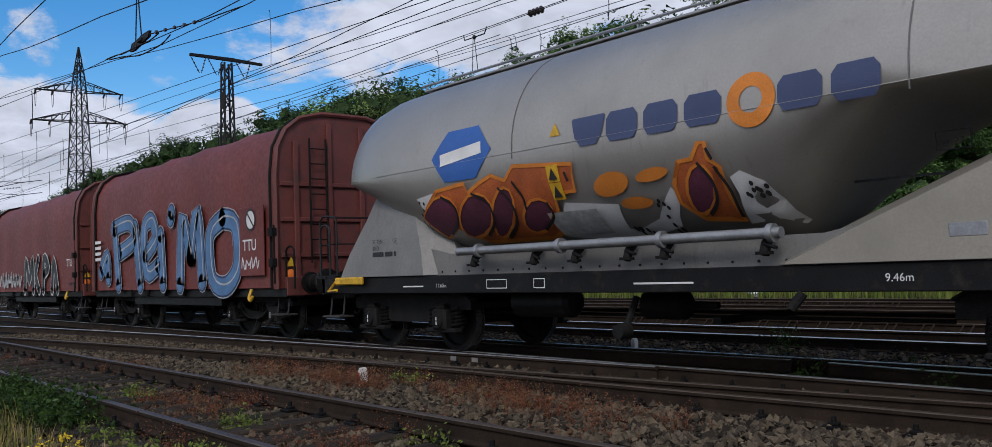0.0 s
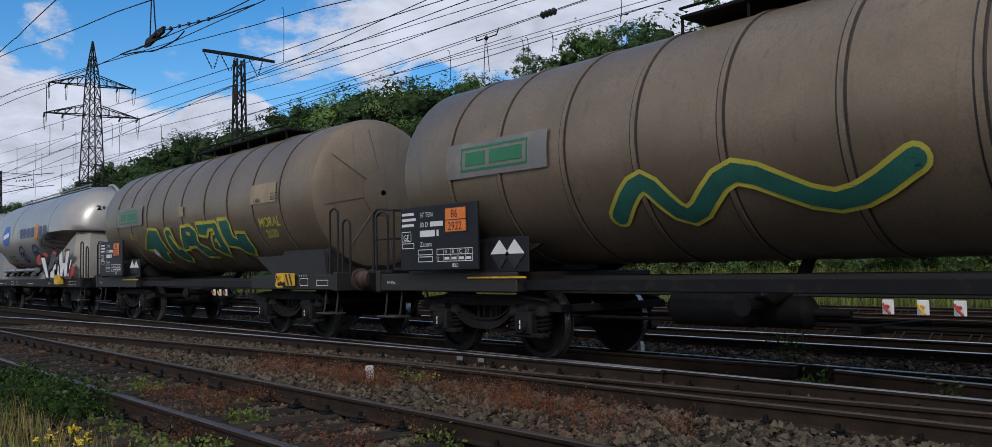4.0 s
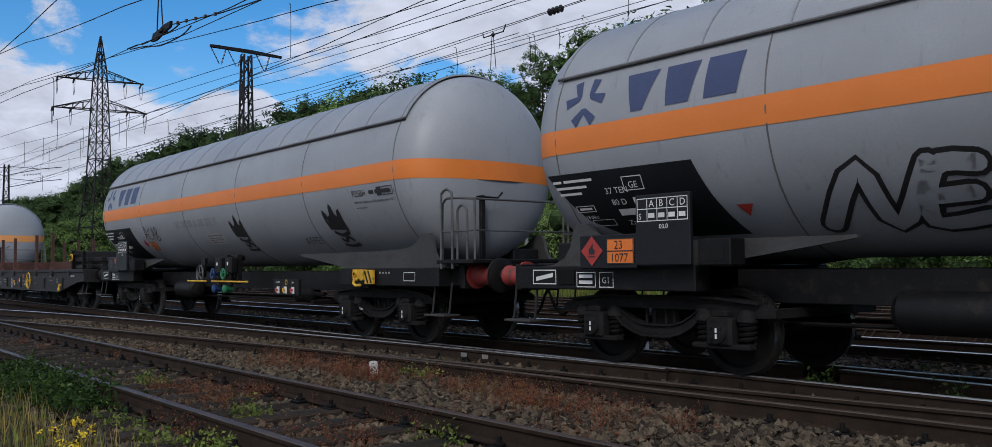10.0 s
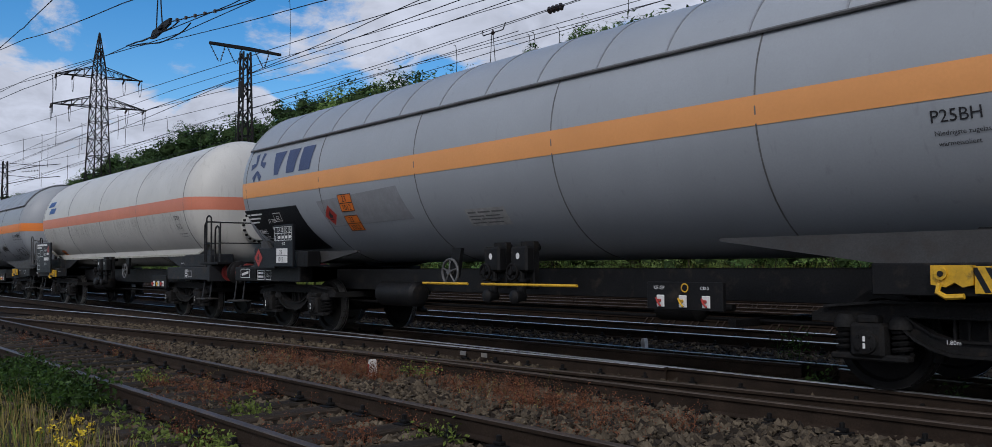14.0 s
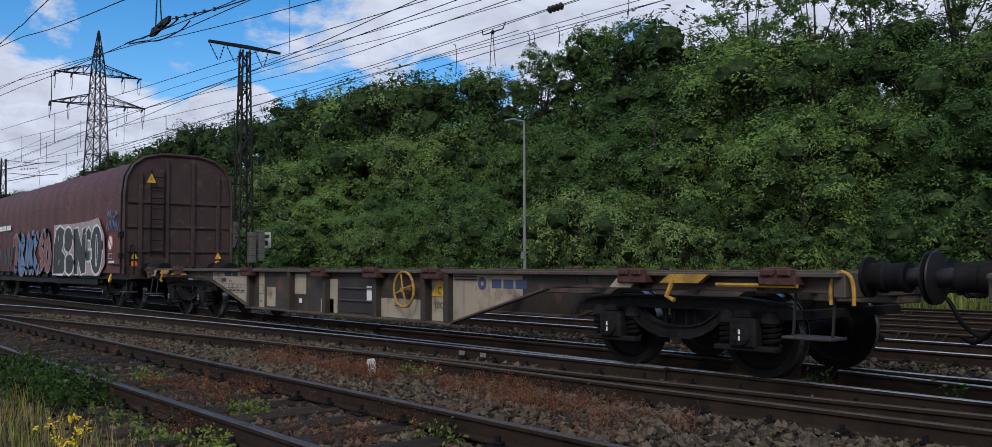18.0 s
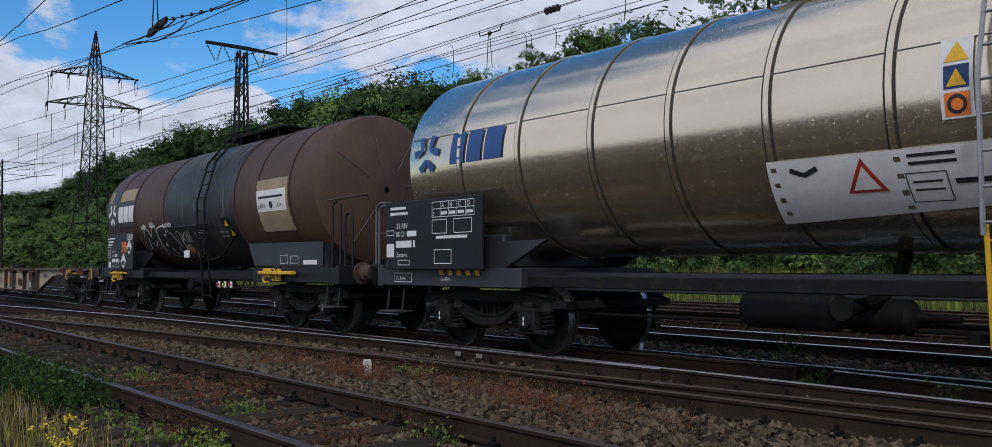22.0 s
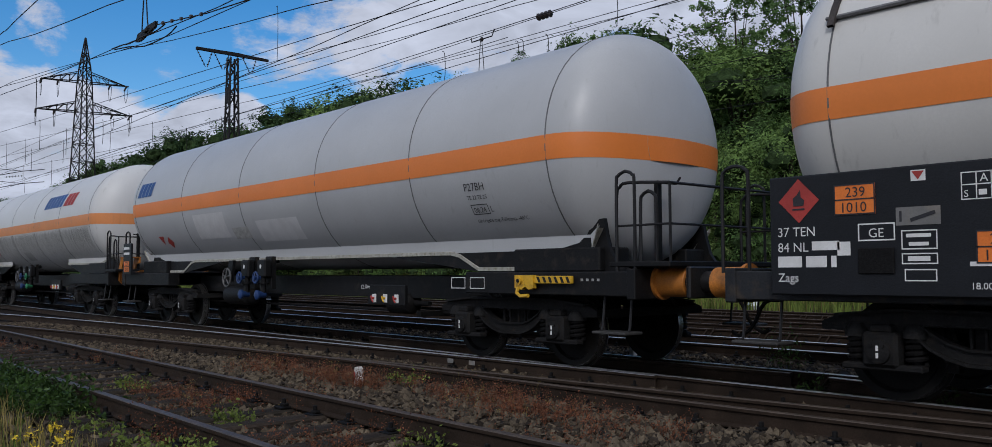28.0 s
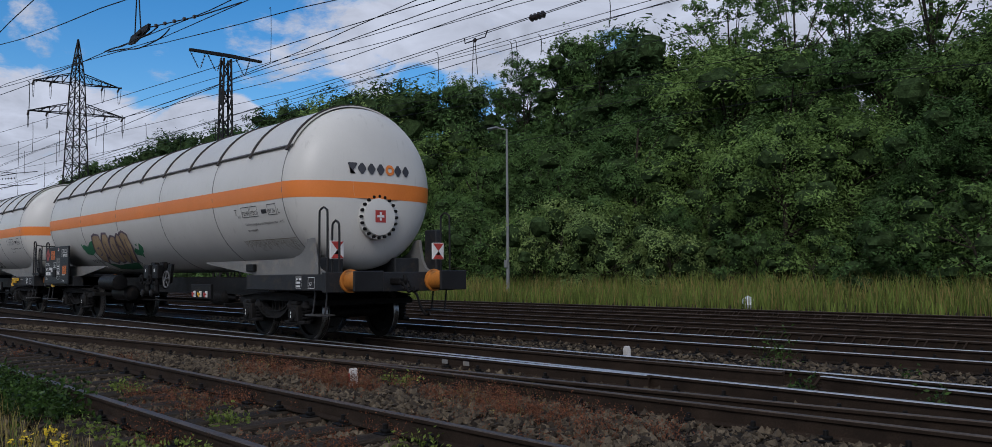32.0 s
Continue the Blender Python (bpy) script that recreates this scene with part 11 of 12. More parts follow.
def container_wagon(u0, L, label, dark_bays, wheel_x, marks, web=None):
    w = thing("container_wagon", label, "flat wagon", "wagons of the train", at=(u0, D, 0))
    m = L / 2
    for s in (-1, 1):
        poly = [(m - 5.9, 1.06), (m - 5.9, 0.95), (m - 5.2, 0.87), (m - 3.2, 0.34), (m + 3.2, 0.34), (m + 5.2, 0.87), (m + 5.9, 0.95), (m + 5.9, 1.06)]
        # the far web, seen from inside, gets the darker brown on both wagons
        part("side_web", B().prism(poly, s * 1.22, s * 1.26), BROWN_WEB if s > 0 else web or CREAM, w, "chipped painted side web")
        part("top_flange", B().box(0.62, L - 0.62, min(s * 1.12, s * 1.38), max(s * 1.12, s * 1.38), 1.05, 1.09, 0.006), DECK_BROWN, w)
        part("upper_sill", B().box(0.62, L - 0.62, min(s * 1.2, s * 1.25), max(s * 1.2, s * 1.25), 0.90, 1.05, 0.006), DECK_BROWN, w)
        part("low_flange", B().box(m - 3.35, m + 3.35, min(s * 1.12, s * 1.36), max(s * 1.12, s * 1.36), 0.33, 0.365, 0.006), DECK_BROWN, w)
        for a, c in ((m - 5.2, m - 3.2), (m + 5.2, m + 3.2)):
            part("slant_flange", B().prism([(a, 0.88), (c, 0.35), (c, 0.325), (a, 0.855)], min(s * 1.2, s * 1.32), max(s * 1.2, s * 1.32)), DECK_BROWN, w)
        for x in (m - 3.2, m - 1.5, m - 0.2, m + 1.4, m + 2.7, m + 3.25):
            part("web_post", once("wpost", lambda: B().box(-0.05, 0.05, -0.06, 0.06, 0.36, 1.05, 0.008).mesh("web_post")), web or CREAM, w, at=(x, s * 1.31, 0))
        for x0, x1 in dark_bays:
            # flat dark sheets laid over the bays of the web
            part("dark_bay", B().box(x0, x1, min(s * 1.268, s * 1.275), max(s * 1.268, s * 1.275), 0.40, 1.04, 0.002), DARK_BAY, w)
            for z in (0.6, 0.8):
                part("bay_rail", B().box(x0, x1, min(s * 1.28, s * 1.31), max(s * 1.28, s * 1.31), z - 0.01, z + 0.01, 0.002), DECK_BROWN, w)
        for x in (1.2, 3.0, m - 3.15, m - 0.3, m + 1.4, m + 3.0, L - 3.0, L - 1.2):
            sp = part("container_spigot", once("spigot", lambda: B().box(-0.2, 0.2, -0.1, 0.08, 0.97, 1.07, 0.012).box(-0.16, -0.02, -0.13, 0.0, 1.06, 1.13, 0.012).box(0.02, 0.16, -0.13, 0.0, 1.06, 1.13, 0.012).mesh("container_spigot")), RUSTY if int(x * 3) % 2 else YELLOW_WORN, w, "fold-down container spigot", at=(x, s * 1.36, 0))
            sp.scale.y = -s
    part("centre_sill", B().box(0.62, L - 0.62, -0.25, 0.25, 0.78, 1.04, 0.01), DECK_BROWN, w)
    for k in range(12):
        x = 1.5 + k * (L - 3) / 11
        part("cross_bar", once("cbar", lambda: B().box(-0.06, 0.06, -1.25, 1.25, 0.88, 1.04, 0.008).mesh("cross_bar")), DECK_BROWN, w, at=(x, 0, 0))
    for x in (0.60, L - 0.72):
        part("headstock", B().box(x, x + 0.12, -1.3, 1.3, 0.86, 1.1, 0.012), DECK_BROWN, w)
    hand_wheel(w, wheel_x, 0.81, -1.42, 0.26, YELLOW_WORN, 4)
    bogie(w, 2.7, "y25"), bogie(w, L - 2.7, "y25")
    buffer_set(w, L, IRON)
    for x in (0.95, L - 0.95):
        step_set(w, x, rung=YELLOW_WORN if x > 2 else STEP)
    for x in (1.9, L - 2.6):
        part("lever_bracket", B().prism([(x, 0.98), (x + 0.5, 0.98), (x + 0.62, 1.07), (x + 0.12, 1.07)], -1.45, -1.38).tube([(x + 0.15, -1.42, 1.0), (x + 0.1, -1.46, 0.84), (x + 0.2, -1.46, 0.8)], 0.028, 6), YELLOW_WORN, w, "worn yellow lever bracket")
        part("striped_bar", B().tube([(x + 0.7, -1.42, 0.97), (x + 1.6, -1.42, 0.97)], 0.022, 6), YELLOW_WORN, w)
        part("lever_plate", B().prism([(x - 0.75, 0.92), (x - 0.45, 0.92), (x - 0.3, 1.06), (x - 0.6, 1.06)], -1.41, -1.385), CREAM, w)
    hoop(w, L - 0.75, -1.28, 0.8, 1.1, 0.22, YELLOW_WORN)
    marks(w)
    finish(w, u0)
    return w


YELLOW_WORN = mat("worn yellow paint", (0.5, 0.27, 0.03), 0.6, var=0.3, scale=6, dirt=(0.12, 0.07, 0.04), dirt_amount=0.45)


def sgns_marks_1(w):
    def on(sh, off=0.004):
        return sh.wall((0, -1.262, 0), off)
    part("lettering", on(load_grid(Sheet().text("37 80", 4.7, 0.95, 0.1).bars(5.2, 0.95, [0.35, 0.26], 0.09).text("RIV D", 4.7, 0.83, 0.1).bars(5.05, 0.83, [0.25], 0.08).text("Sgns", 5.4, 0.83, 0.1), 5.2, 0.62, 1.0, 0.18).text("00,0", 5.75, 0.52, 0.07).outline(6.75, 0.62, 7.05, 0.8, 0.01).text("19.64m", 6.75, 0.46, 0.08)), BLACK, w)
    part("company_mark", on(Sheet().put(ring_shape(13.7, 0.92, 0.03, 0.09)).put(bar(13.9, 0.86, 14.1, 0.98)).put(bar(14.14, 0.86, 14.34, 0.98)).put(bar(14.38, 0.86, 14.6, 0.98))), NAVY, w)
    part("warning_sign", on(Sheet().put(([(12.55, 0.72), (12.95, 0.72), (12.75, 1.02)], [(0, 1, 2)])), 0.012), YELLOW, w, "yellow triangle sign")
    part("lettering", on(Sheet().text("C", 12.7, 0.76, 0.14).text("UIC", 12.63, 0.55, 0.13).outline(11.6, 0.55, 12.0, 0.72, 0.012).outline(10.3, 0.0 + 0.6, 10.5, 0.75, 0.01).bars(13.1, 1.0, [0.5], 0.02).bars(13.1, 0.96, [0.5], 0.02), 0.016), BLACK, w)
    # cream fields and fresh patches on the brown web
    for x0, z0, x1, z1 in ((6.85, 0.37, 7.08, 1.04), (7.2, 0.4, 7.55, 0.76), (8.0, 0.86, 8.2, 1.02), (8.32, 0.66, 8.75, 1.02), (9.28, 0.37, 9.72, 0.6), (9.5, 0.37, 9.85, 0.94), (11.15, 0.37, 12.4, 0.66), (12.55, 0.37, 13.0, 1.04)):
        part("cream_field", on(Sheet().put(([(x0, z0), (x1, z1), (x1, z0)], [(0, 1, 2)]) if z0 > z1 else bar(x0, z0, x1, z1)), 0.003), CREAM, w)
    part("cream_field", on(Sheet().put(([(13.05, 0.37), (13.05, 1.04), (14.52, 1.04), (14.52, 0.78)], [(0, 1, 2, 3)])), 0.003), CREAM, w)
    part("cream_field", on(Sheet().put(([(4.6, 1.03), (4.6, 0.88), (6.4, 0.4), (6.4, 1.03)], [(0, 1, 2, 3)])), 0.003), CREAM, w)
    part("sticker", on(Sheet().put(bar(10.8, 0.6, 10.95, 0.84)), 0.02), WHITE, w)
    part("sticker", on(Sheet().put(bar(8.5, 0.5, 8.62, 0.58)), 0.012), WHITE, w)


def sgns_marks_2(w):
    def on(sh, off=0.004):
        return sh.wall((0, -1.262, 0), off)
    part("blue_sign", on(Sheet().put(bar(5.2, 0.82, 5.6, 1.02)), 0.006), BLUE_SIGN, w, "small blue square sign")
    part("lettering", on(load_grid(Sheet().bars(6.0, 0.98, [0.5, 0.4], 0.05).bars(6.0, 0.9, [0.9], 0.05), 5.9, 0.62, 0.75, 0.2).outline(6.9, 0.6, 7.15, 0.85, 0.01).outline(7.9, 0.6, 8.2, 0.78, 0.012), 0.008), SPRAY_RUST, w)
    part("warning_sign", on(Sheet().put(([(8.38, 0.58), (8.64, 0.58), (8.51, 0.82)], [(0, 1, 2)])), 0.01), YELLOW, w, "yellow triangle sign")
    part("lettering", on(Sheet().text("C", 8.47, 0.62, 0.1).text("VORSICHTIG RANGIEREN", 9.47, 0.63, 0.05).text("SHUNT CAREFULLY", 9.5, 0.56, 0.05).text("MANOVRARE CON CAUTELA", 9.46, 0.49, 0.045).text("ATTENTION AU TRIAGE", 9.49, 0.42, 0.05).put(([(9.6, 0.86), (9.7, 0.86), (9.65, 0.79)], [(0, 1, 2)])).text("UIC", 12.62, 0.68, 0.1).bars(12.62, 0.46, [0.22], 0.03).outline(10.7, 0.78, 11.0, 0.9, 0.008), 0.014), BLACK, w)
    part("dark_plate", on(Sheet().put(bar(11.64, 0.38, 12.2, 0.69)), 0.01), PLATE, w)
    part("lettering", on(Sheet().bars(11.68, 0.6, [0.45], 0.035).bars(11.7, 0.53, [0.4], 0.035).bars(11.75, 0.46, [0.3], 0.035), 0.014), WHITE, w)
    part("company_mark", on(Sheet().put(ring_shape(13.72, 0.87, 0.025, 0.06)).put(bar(13.82, 0.82, 13.91, 0.92)).put(bar(13.94, 0.82, 14.03, 0.92)).put(bar(14.06, 0.82, 14.15, 0.92)), 0.008), NAVY, w)
    for x, z in ((10.39, 0.62), (10.8, 0.6), (11.94, 0.84)):
        part("small_lock", B().box(x - 0.05, x + 0.05, -1.33, -1.27, z - 0.12, z + 0.1, 0.01).tube([(x - 0.08, -1.32, z + 0.12), (x, -1.34, z + 0.15), (x + 0.1, -1.32, z + 0.1)], 0.014, 6), RUSTY, w)


container_wagon(-166.0, 19.5, "cream and brown container flat wagon, empty", ((9.95, 11.1),), 12.05, sgns_marks_1, web=BROWN_WEB)
container_wagon(-146.5, 19.6, "chipped cream container flat wagon, empty, with warning texts", ((8.74, 9.14), (9.2, 9.36), (11.13, 11.32)), 7.2, sgns_marks_2)

# ---- overhead line, masts, lamps, pylon ----
STEEL_DARK = mat("dark galvanised lattice", (0.02, 0.02, 0.021), 0.7, 0.1, var=0.25, scale=3, dirt=(0.04, 0.025, 0.018), dirt_amount=0.25, spec=0.2)
WIRE = mat("overhead wire", (0.015, 0.015, 0.016), 0.6, 0.1, var=0.1, spec=0.2)
PORCELAIN = mat("dark insulator", (0.03, 0.022, 0.02), 0.3, var=0.15)
LAMP_GREY = mat("grey lamp post", (0.23, 0.24, 0.24), 0.5, 0.3, var=0.12)
MARKER_WHITE = mat("marker white", (0.62, 0.6, 0.57), 0.7, var=0.2, scale=9)
WEIGHT = mat("mossy concrete weight", (0.13, 0.125, 0.11), 0.85, var=0.3, scale=6, grain=40, bump=0.1)
BAG = mat("pale plastic bag", (0.6, 0.65, 0.66), 0.4, var=0.15, scale=9)


def bar_b(b, p, q, w):
    """A square bar between two points."""
    return b.tube([p, q], w, 4)


def lattice_mast(x, y, base_z, top_z, b0, b1, name, label, panels=11):
    """A tapered lattice mast: four legs, zigzag bracing on all four sides."""
    t = thing(name, label, "mast", "", at=(x, y, 0))

    def corner(k, z):
        f = (z - base_z) / (top_z - base_z)
        h = (b0 + (b1 - b0) * f) / 2
        return ((-h, -h, z), (h, -h, z), (h, h, z), (-h, h, z))[k % 4]
    for k in range(4):
        part("leg", bar_b(B(), corner(k, base_z), corner(k, top_z), 0.06), STEEL_DARK, t)
    zs = [base_z + (top_z - base_z) * (1 - (1 - i / panels) ** 1.15) for i in range(panels + 1)]
    for i in range(panels):
        for k in range(4):
            part("brace", bar_b(B(), corner(k + i % 2, zs[i]), corner(k + 1 - i % 2, zs[i + 1]), 0.04), STEEL_DARK, t)
            if i % 3 == 0:
                part("brace", bar_b(B(), corner(k, zs[i]), corner(k + 1, zs[i]), 0.028), STEEL_DARK, t)
    return t


def insulator(p, q, n=5, r=0.07):
    b = B()
    p, q = Vector(p), Vector(q)
    b.tube([p, q], 0.02, 6)
    for k in range(n):
        c = p.lerp(q, (k + 0.7) / (n + 0.4))
        d = (q - p).normalized() * 0.025
        b.tube([c - d, c, c + d], [r * 0.4, r, r * 0.4], 8)
    return b


MAST = lattice_mast(-44.7, 20.0, -0.3, 12.7, 0.86, 0.40, "catenary_mast", "dark lattice catenary mast with a cross arm", 15)
part("cross_arm", B().prism([(-2.0, 12.84), (2.05, 12.8), (2.05, 12.92), (0.3, 13.0), (-0.3, 13.0), (-2.0, 12.98)], -0.08, 0.08, "x"), STEEL_DARK, MAST)
for y in (-1.55, -0.62, 0.95):
    for e in (-1, 1):
        part("insulator", insulator((0, y + e * 0.4, 12.82), (0, y + 0.05 * e + 0.1, 12.0), 4, 0.065), PORCELAIN, MAST)
part("mast_lamp", B().box(-1.1, -0.5, -0.1, 0.1, 9.35, 9.47, 0.03).tube([(-0.55, 0, 9.4), (0, 0, 9.3)], 0.03, 6), LAMP_GREY, MAST)
part("mast_plate", B().box(-0.24, 0.24, -0.3, -0.26, 10.2, 11.1, 0.02), STEEL_DARK, MAST)
# stacked tension weights beside the mast's foot, with their wires
for x, y, z0, n in ((-0.3, -0.4, 2.1, 11), (0.5, 0.25, 1.3, 13), (0.5, 0.75, 1.4, 13)):
    for k in range(n):
        part("tension_weight", once("tweight", lambda: B().box(-0.2, 0.2, -0.17, 0.17, 0, 0.115, 0.015).mesh("tension_weight")), WEIGHT, MAST, "grey concrete tension weight", at=(x, y, z0 + k * 0.125))
    part("weight_wire", B().tube([(x, y, z0 + n * 0.125), (x, y, 8.6)], 0.014, 5), WIRE, MAST)
part("kilometre_board", B().box(-0.02, 0.02, 1.05, 1.6, 2.1, 2.95, 0.01), MARKER_WHITE, MAST, "small white kilometre board")
part("board_mark", B().box(0.021, 0.026, 1.15, 1.5, 2.62, 2.82, 0.002).box(0.021, 0.026, 1.22, 1.42, 2.22, 2.5, 0.002), BLACK, MAST)
SIGN_POST = thing("signal_board", "small dark signal board on a post", "sign", at=(-47.1, 22, 0))
part("post", B().tube([(0, 0, -0.25), (0, 0, 3.0)], 0.05, 8), STEEL_DARK, SIGN_POST)
part("board", B().box(-0.3, 0.3, -0.06, 0.0, 2.3, 3.0, 0.02), PLATE, SIGN_POST)
part("board_mark", B().box(-0.1, 0.1, -0.072, -0.062, 2.5, 2.8, 0.004), WHITE, SIGN_POST)


def pylon(x, y):
    """Steel lattice pylon with two cross arms across the line of the tracks."""
    t = thing("power_pylon", "tall dark lattice power pylon with two arms", "power pylon", at=(x, y, 0))
    prof = [(-0.5, 4.5), (3.2, 3.85), (6.6, 3.35), (10.0, 2.65), (12.9, 2.15), (15.2, 1.98), (17.4, 1.83), (19.5, 1.69), (21.5, 1.55), (23.6, 1.4), (25.6, 1.23), (27.2, 0.98), (29.0, 0.55), (31.0, 0.06)]

    def corner(k, i):
        z, w = prof[i]
        c, q = 0.7071 * w * math.cos(radians(58 + 90 * k)), 0.7071 * w * math.sin(radians(58 + 90 * k))
        return (c, q, z)
    for i in range(len(prof) - 1):
        for k in range(4):
            part("leg", bar_b(B(), corner(k, i), corner(k, i + 1), 0.09 if i < 5 else 0.08), STEEL_DARK, t)
            part("brace", bar_b(B(), corner(k, i), corner(k + 1, i + 1), 0.05), STEEL_DARK, t)
            part("brace", bar_b(B(), corner(k + 1, i), corner(k, i + 1), 0.05), STEEL_DARK, t)
            part("brace", bar_b(B(), corner(k, i + 1), corner(k + 1, i + 1), 0.05), STEEL_DARK, t)
    for z, reach, w in ((25.3, 4.9, 1.3), (21.5, 5.4, 1.6)):
        for s in (-1, 1):
            b = B()
            tip = (0, s * reach, z)
            for e in (-1, 1):
                bar_b(b, (e * w / 2, s * w / 2, z), tip, 0.07)
                bar_b(b, (e * w / 2, s * w / 2, z + 1.25), tip, 0.06)
                for f in (0.25, 0.5, 0.75):
                    p = Vector((e * w / 2, s * w / 2, z)).lerp(Vector(tip), f)
                    q = Vector((e * w / 2, s * w / 2, z + 1.25)).lerp(Vector(tip), f - 0.18)
                    bar_b(b, p, q, 0.035)
                    bar_b(b, p, Vector((e * w / 2, s * w / 2, z + 1.25)).lerp(Vector(tip), f), 0.035)
            arm = part("cross_arm", b, STEEL_DARK, t)
            arm.rotation_euler.z = radians(-10)
            for f in (0.55, 1.0):
                y2 = s * (w / 2 + (reach - w / 2) * f)
                for e in (-1, 1):
                    part("insulator", insulator((0, y2, z - 0.05), (e * 1.6, y2, z - 0.3), 6, 0.12), PORCELAIN, arm)
                part("jumper_loop", B().tube(smooth_path([(-1.6, y2, z - 0.3), (-0.9, y2, z - 1.7), (0, y2, z - 2.1), (0.9, y2, z - 1.7), (1.6, y2, z - 0.3)], 4), 0.03, 5), WIRE, arm)
    return t


pylon(-117.5, 33.0)


def lamp_post(x, y, z):
    t = thing("lamp_post", "slim grey lamp post with a short arm", "lamp post", "lamp posts along the verge", at=(x, y, 0))
    part("post", B().tube([(0, 0, -0.2), (0, 0, 3), (0, 0, z)], [0.085, 0.07, 0.045], 10), LAMP_GREY, t)
    part("lamp_head", B().tube([(0.05, 0, z), (-0.35, -0.25, z + 0.1)], 0.035, 7).box(-0.95, -0.3, -0.42, -0.16, z + 0.06, z + 0.17, 0.04), LAMP_GREY, t)
    part("cable_box", B().box(-0.1, 0.1, -0.17, -0.08, 1.4, 1.75, 0.02), LAMP_GREY, t)


lamp_post(-30.6, 27.5, 7.85), lamp_post(-71.8, 27.5, 7.0)

# each wire hangs in a plane along the tracks: y, then x and z of two of its points
WIRES = [
    (3.60, -19.3, 5.53, -15.8, 5.54), (4.30, -23.0, 6.29, -14.2, 5.31), (5.60, -29.8, 6.30, -18.1, 5.60), (6.50, -34.6, 7.45, -22.6, 6.39), (7.00, -24.4, 6.80, -12.9, 5.53),
    (8.80, -46.7, 7.56, -15.7, 5.94), (8.80, -19.2, 5.71, -12.7, 5.82), (9.00, -20.4, 5.81, -11.7, 5.65), (12.10, -25.1, 7.53, -14.9, 6.98), (12.85, -23.6, 7.46, -14.5, 7.02),
    (14.30, -26.3, 7.17, -15.2, 7.20), (15.10, -27.8, 7.39, -12.9, 7.10), (16.05, -26.8, 7.70, -13.0, 7.30), (10.80, -57.2, 8.27, -26.7, 6.58), (12.00, -63.5, 8.35, -28.1, 6.62),
    (19.35, -35.5, 7.55, -19.4, 6.84), (22.70, -41.7, 7.14, -19.7, 6.90), (22.90, -23.0, 7.88, -8.5, 6.18), (18.30, -23.2, 7.09, -11.1, 7.29), (20.00, -33.3, 5.68, -17.4, 5.56),
    (12.50, -66.0, 7.80, -32.7, 6.26), (13.50, -71.2, 7.27, -45.2, 6.74),
]
for y, xa, za, xb, zb in WIRES:
    s = (zb - za) / (xb - xa)
    pts = [(xa - 45, za - 45 * s * 0.25), (xa - 15, za - 15 * s * 0.7), (xa, za), ((xa + xb) / 2, (za + zb) / 2 - 0.03), (xb, zb), (xb + 9, zb + 9 * s * 0.8), (xb + 30, zb + 30 * s * 0.2)]
    wv = smooth_path([(x, z) for x, z in pts], 3)
    o = new("overhead_wire", B().tube([(x, y, z) for x, z in wv], 0.0085 if y < 10 else 0.0085, 5).mesh("overhead_wire"))
    o.data.materials.append(WIRE)
    tagged(o, "thin dark overhead line wire", "wire", "overhead wires")
for y, x, z, l in ((15.1, -19.8, 7.37, 0.85), (16.05, -17.75, 7.42, 0.9), (16.05, -17.55, 7.42, 1.0), (16.05, -16.6, 7.38, 0.5), (14.3, -28.4, 10.5, 1.9), (16.05, -14.2, 7.9, 0.8), (10.8, -36, 7.1, 0.9), (10.8, -33, 6.95, 0.8),
                   (10.8, -41, 7.4, 1.1), (12.0, -46, 7.5, 1.0), (12.0, -39, 7.15, 0.9), (12.0, -34, 6.9, 0.7), (12.0, -52, 7.8, 1.2), (12.5, -50, 7.05, 0.9), (12.5, -44, 6.8, 0.8), (12.5, -56, 7.3, 1.0), (10.8, -48, 7.75, 1.2),
                   (10.8, -52, 8.0, 1.3), (13.5, -60, 7.05, 0.9), (13.5, -54, 6.95, 0.8), (14.3, -33, 7.2, 1.3), (14.3, -36.5, 7.2, 1.3), (5.6, -24, 5.95, 0.9), (8.8, -31, 6.7, 0.9), (8.8, -37, 7.0, 1.1)):
    o = new("dropper_wire", B().tube(smooth_path([(x, y, z + 0.06), (x + 0.1, y, z), (x + 0.14, y, z - l * 0.5), (x + 0.1, y, z - l)], 3), 0.010, 5).mesh("dropper_wire"))
    o.data.materials.append(WIRE)
    tagged(o, "short hanging dropper of the overhead line", "wire", "droppers of the overhead line")
# section insulator with its runners, over the turnout
SEC = thing("section_insulator", "black section insulator with curved runners hung from wires", "insulator", "", at=(-16.2, 5.6, 5.54))
part("body", B().prism([(-0.52, -0.08), (-0.3, -0.1), (0.46, 0.0), (0.5, 0.1), (0.1, 0.1), (-0.1, 0.06), (-0.4, 0.05)], -0.025, 0.025).box(-0.02, 0.16, -0.06, 0.06, -0.02, 0.05, 0.01), WIRE, SEC)
for e in (-1, 1):
    part("runner", B().tube(smooth_path([(-1.86, 0.03 * e, 0.05), (-1.1, 0.08 * e, -0.03), (-0.5, 0.14 * e, -0.13), (0.3, 0.15 * e, -0.16), (0.8, 0.12 * e, -0.17), (1.18, 0.1 * e, -0.12)], 4), 0.012, 6), WIRE, SEC)
    part("hanger", B().tube([(0.16 * e - 0.08, 0, 0.04), (0.12 * e - 0.1, 0, 0.3), (0.02 * e - 0.12, 0, 1.0)], 0.013, 5), WIRE, SEC)
part("insulated_rod", B().tube([(0.45, 0, 0.04), (2.7, 0, -0.26), (4.2, 0, -0.4)], 0.01, 6), WIRE, SEC)
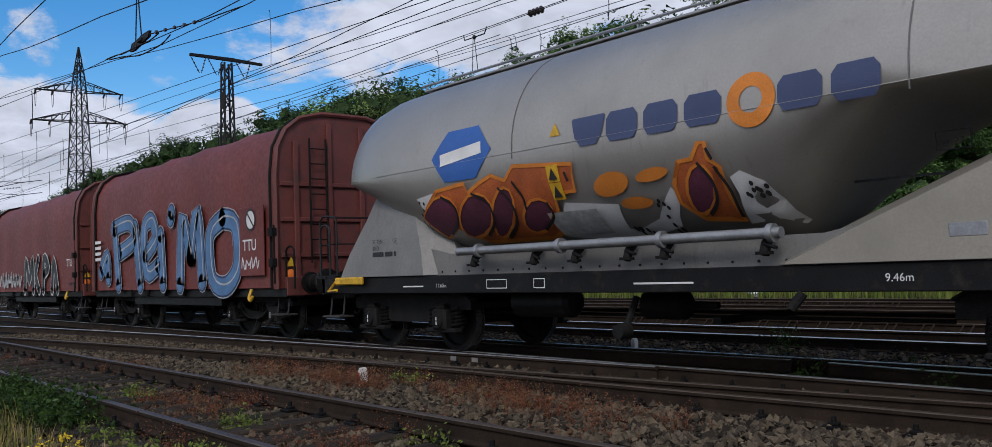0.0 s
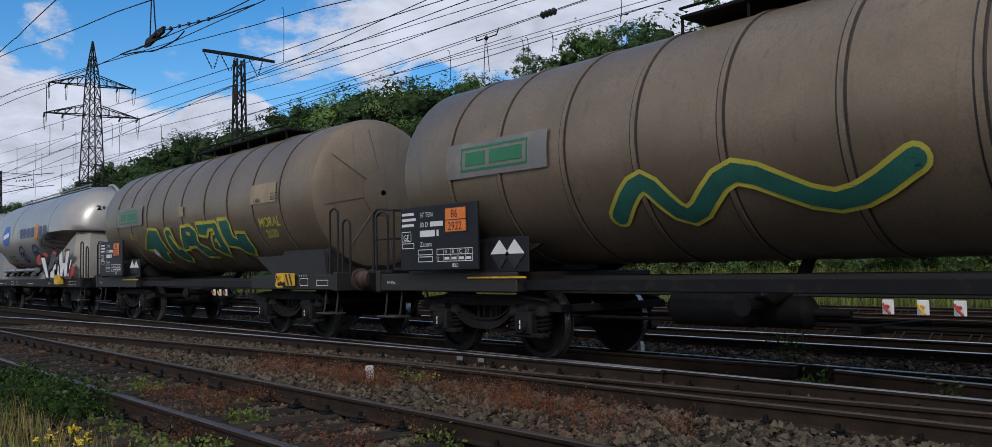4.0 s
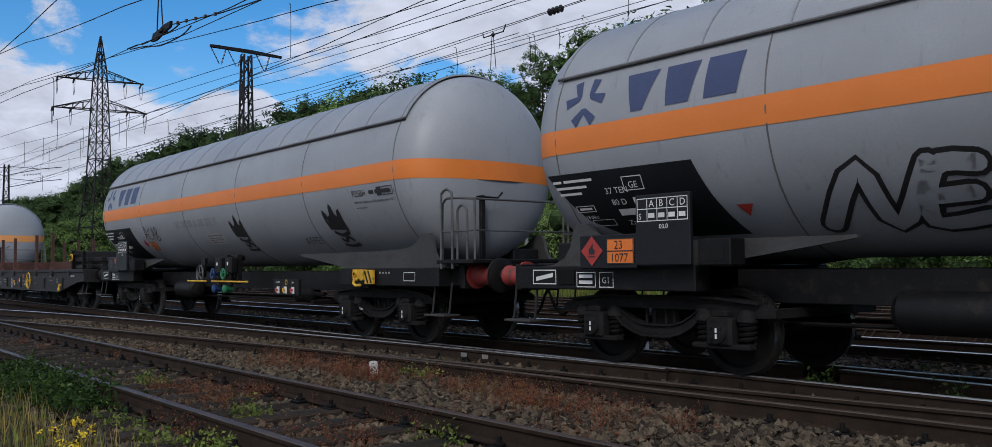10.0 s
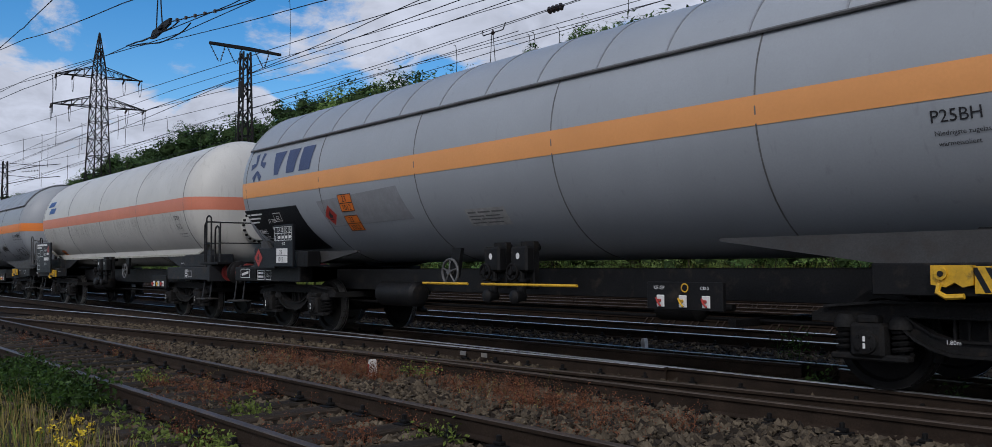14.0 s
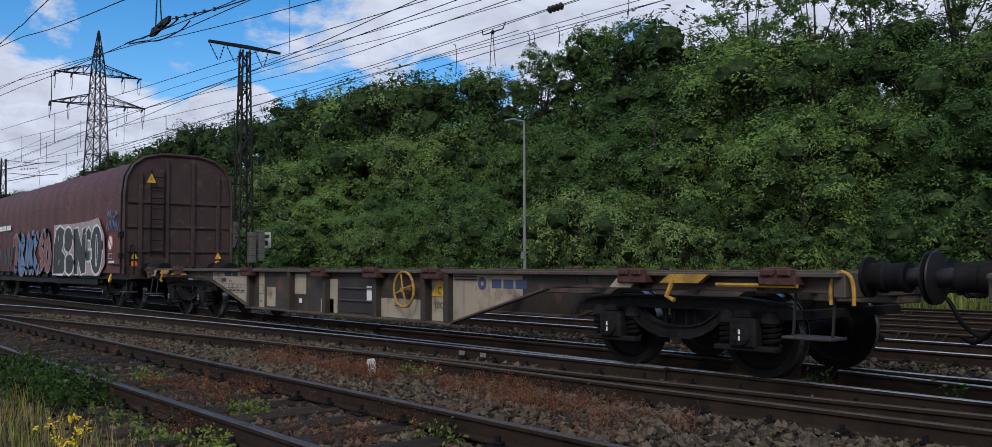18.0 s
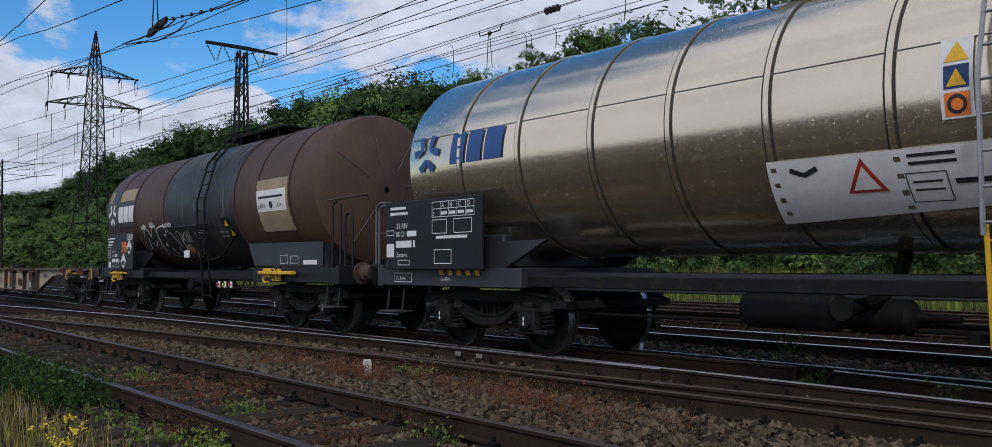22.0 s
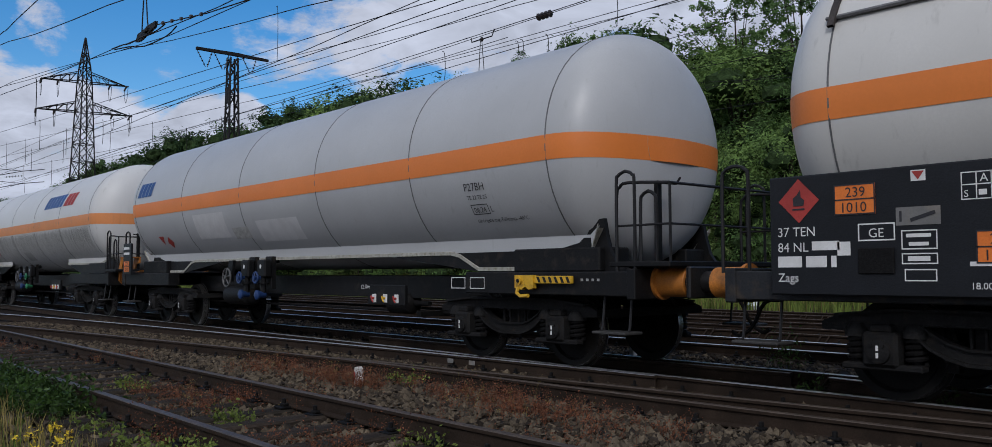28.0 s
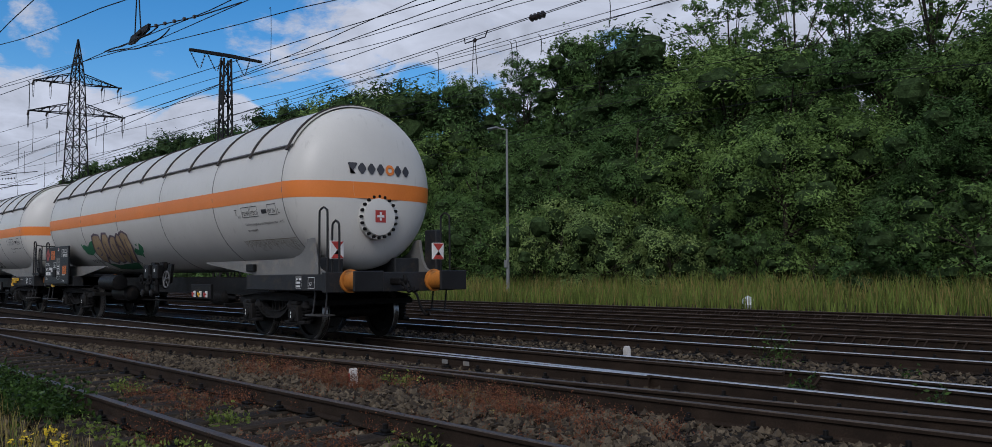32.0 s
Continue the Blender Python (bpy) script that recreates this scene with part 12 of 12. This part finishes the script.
for k in range(5):
    part("clamp", B().box(0.77 + k * 0.42, 0.83 + k * 0.42, -0.022, 0.022, -0.028 - k * 0.056, 0.026 - k * 0.056, 0.006), PORCELAIN, SEC)
INS = thing("line_insulator", "black ribbed insulator in an overhead wire", "insulator", "", at=(-14.8, 14.3, 7.2))
part("ribbed_body", insulator((-0.28, 0, 0), (0.28, 0, 0), 4, 0.095), PORCELAIN, INS)
HOLD = thing("wire_spreader", "small bracket with hanging strings on a wire", "bracket", "", at=(-17.1, 14.3, 7.1))
part("bracket", B().tube([(-0.42, 0, 0.12), (-0.4, 0, 0.0), (0.4, 0, 0.0), (0.5, 0, 0.16)], 0.016, 5), WIRE, HOLD)
part("string", B().tube([(-0.05, 0, 0), (-0.12, 0, -0.9)], 0.01, 5).tube([(0, 0, 0), (0.1, 0, -0.9)], 0.01, 5), WIRE, HOLD)
part("bob", B().tube([(0, 0, -0.06), (0, 0, 0), (0, 0, 0.06)], [0.02, 0.06, 0.02], 8), PORCELAIN, HOLD)
# farther mast with cantilevers
M2 = lattice_mast(-128, 24.6, -0.3, 15.0, 1.0, 0.5, "catenary_mast", "distant lattice mast with cantilever arms", 9)
for z, s in ((14.8, 1), (13.2, 1), (14.6, -1)):
    part("cantilever", B().tube([(0, 0, z - 1.2), (2.5, s * 3.4, z - 0.4), (4.5, s * 5.5, z - 0.2)], 0.05, 6).tube([(0, 0, z), (2.5, s * 3.4, z - 0.4)], 0.04, 6), STEEL_DARK, M2)
part("insulator", insulator((1.2, 1.6, 13.6), (2.6, 3.5, 13.8), 6, 0.14), PORCELAIN, M2)

# ---- small things on the ground ----


def marker_post(x, y, h, red):
    t = thing("marker_post", "short white concrete marker with a red face" if red else "short white concrete marker stone", "marker post", "fouling point markers", at=(x, y, GROUND_Z))
    part("post", B().prism([(-0.04, -0.05), (0.04, -0.05), (0.04, h - 0.05), (0.025, h - 0.01), (0, h), (-0.025, h - 0.01), (-0.04, h - 0.05)], -0.04, 0.04), MARKER_WHITE, t)
    if red:
        part("red_face", B().box(-0.038, -0.01, -0.046, -0.041, 0.08, h - 0.06, 0.001), REDSIGN, t)


marker_post(-9.15, 5.72, 0.24, True), marker_post(-8.85, 10.35, 0.24, False)
BAG_T = thing("plastic_bag", "crumpled pale plastic bag in the grass", "bag", at=(-17.0, 26.2, -0.1))
part("bag", B().turn([(0, 0.2), (0.12, 0.27), (0.28, 0.22), (0.38, 0.1), (0.42, 0.02)], (0, 0, 0), "z", 9), BAG, BAG_T)
for x, y, z in ((-10.0, 7.72, -0.07), (-9.55, 7.74, -0.07)):
    part("rail_label", B().box(x, x + 0.13, y - 0.012, y - 0.006, z - 0.03, z + 0.03, 0.002), DIRTY_WHITE, TURNOUT)


def motions():
    """The whole train rolls past at an even pace, and its wheels turn on the rail."""
    for t, u0 in TRAIN:
        walk(t, [(s, pose(u0 - SPEED * (s - PASS_T), D, 0)) for s in range(0, 33, 2)])
    spin = math.degrees(SPEED / 0.46)
    for wheels, a in WHEELS:
        walk(wheels, [(k / 15, pose(a, 0, 0.46, ry=-spin * k / 15)) for k in range(481)])


motions()
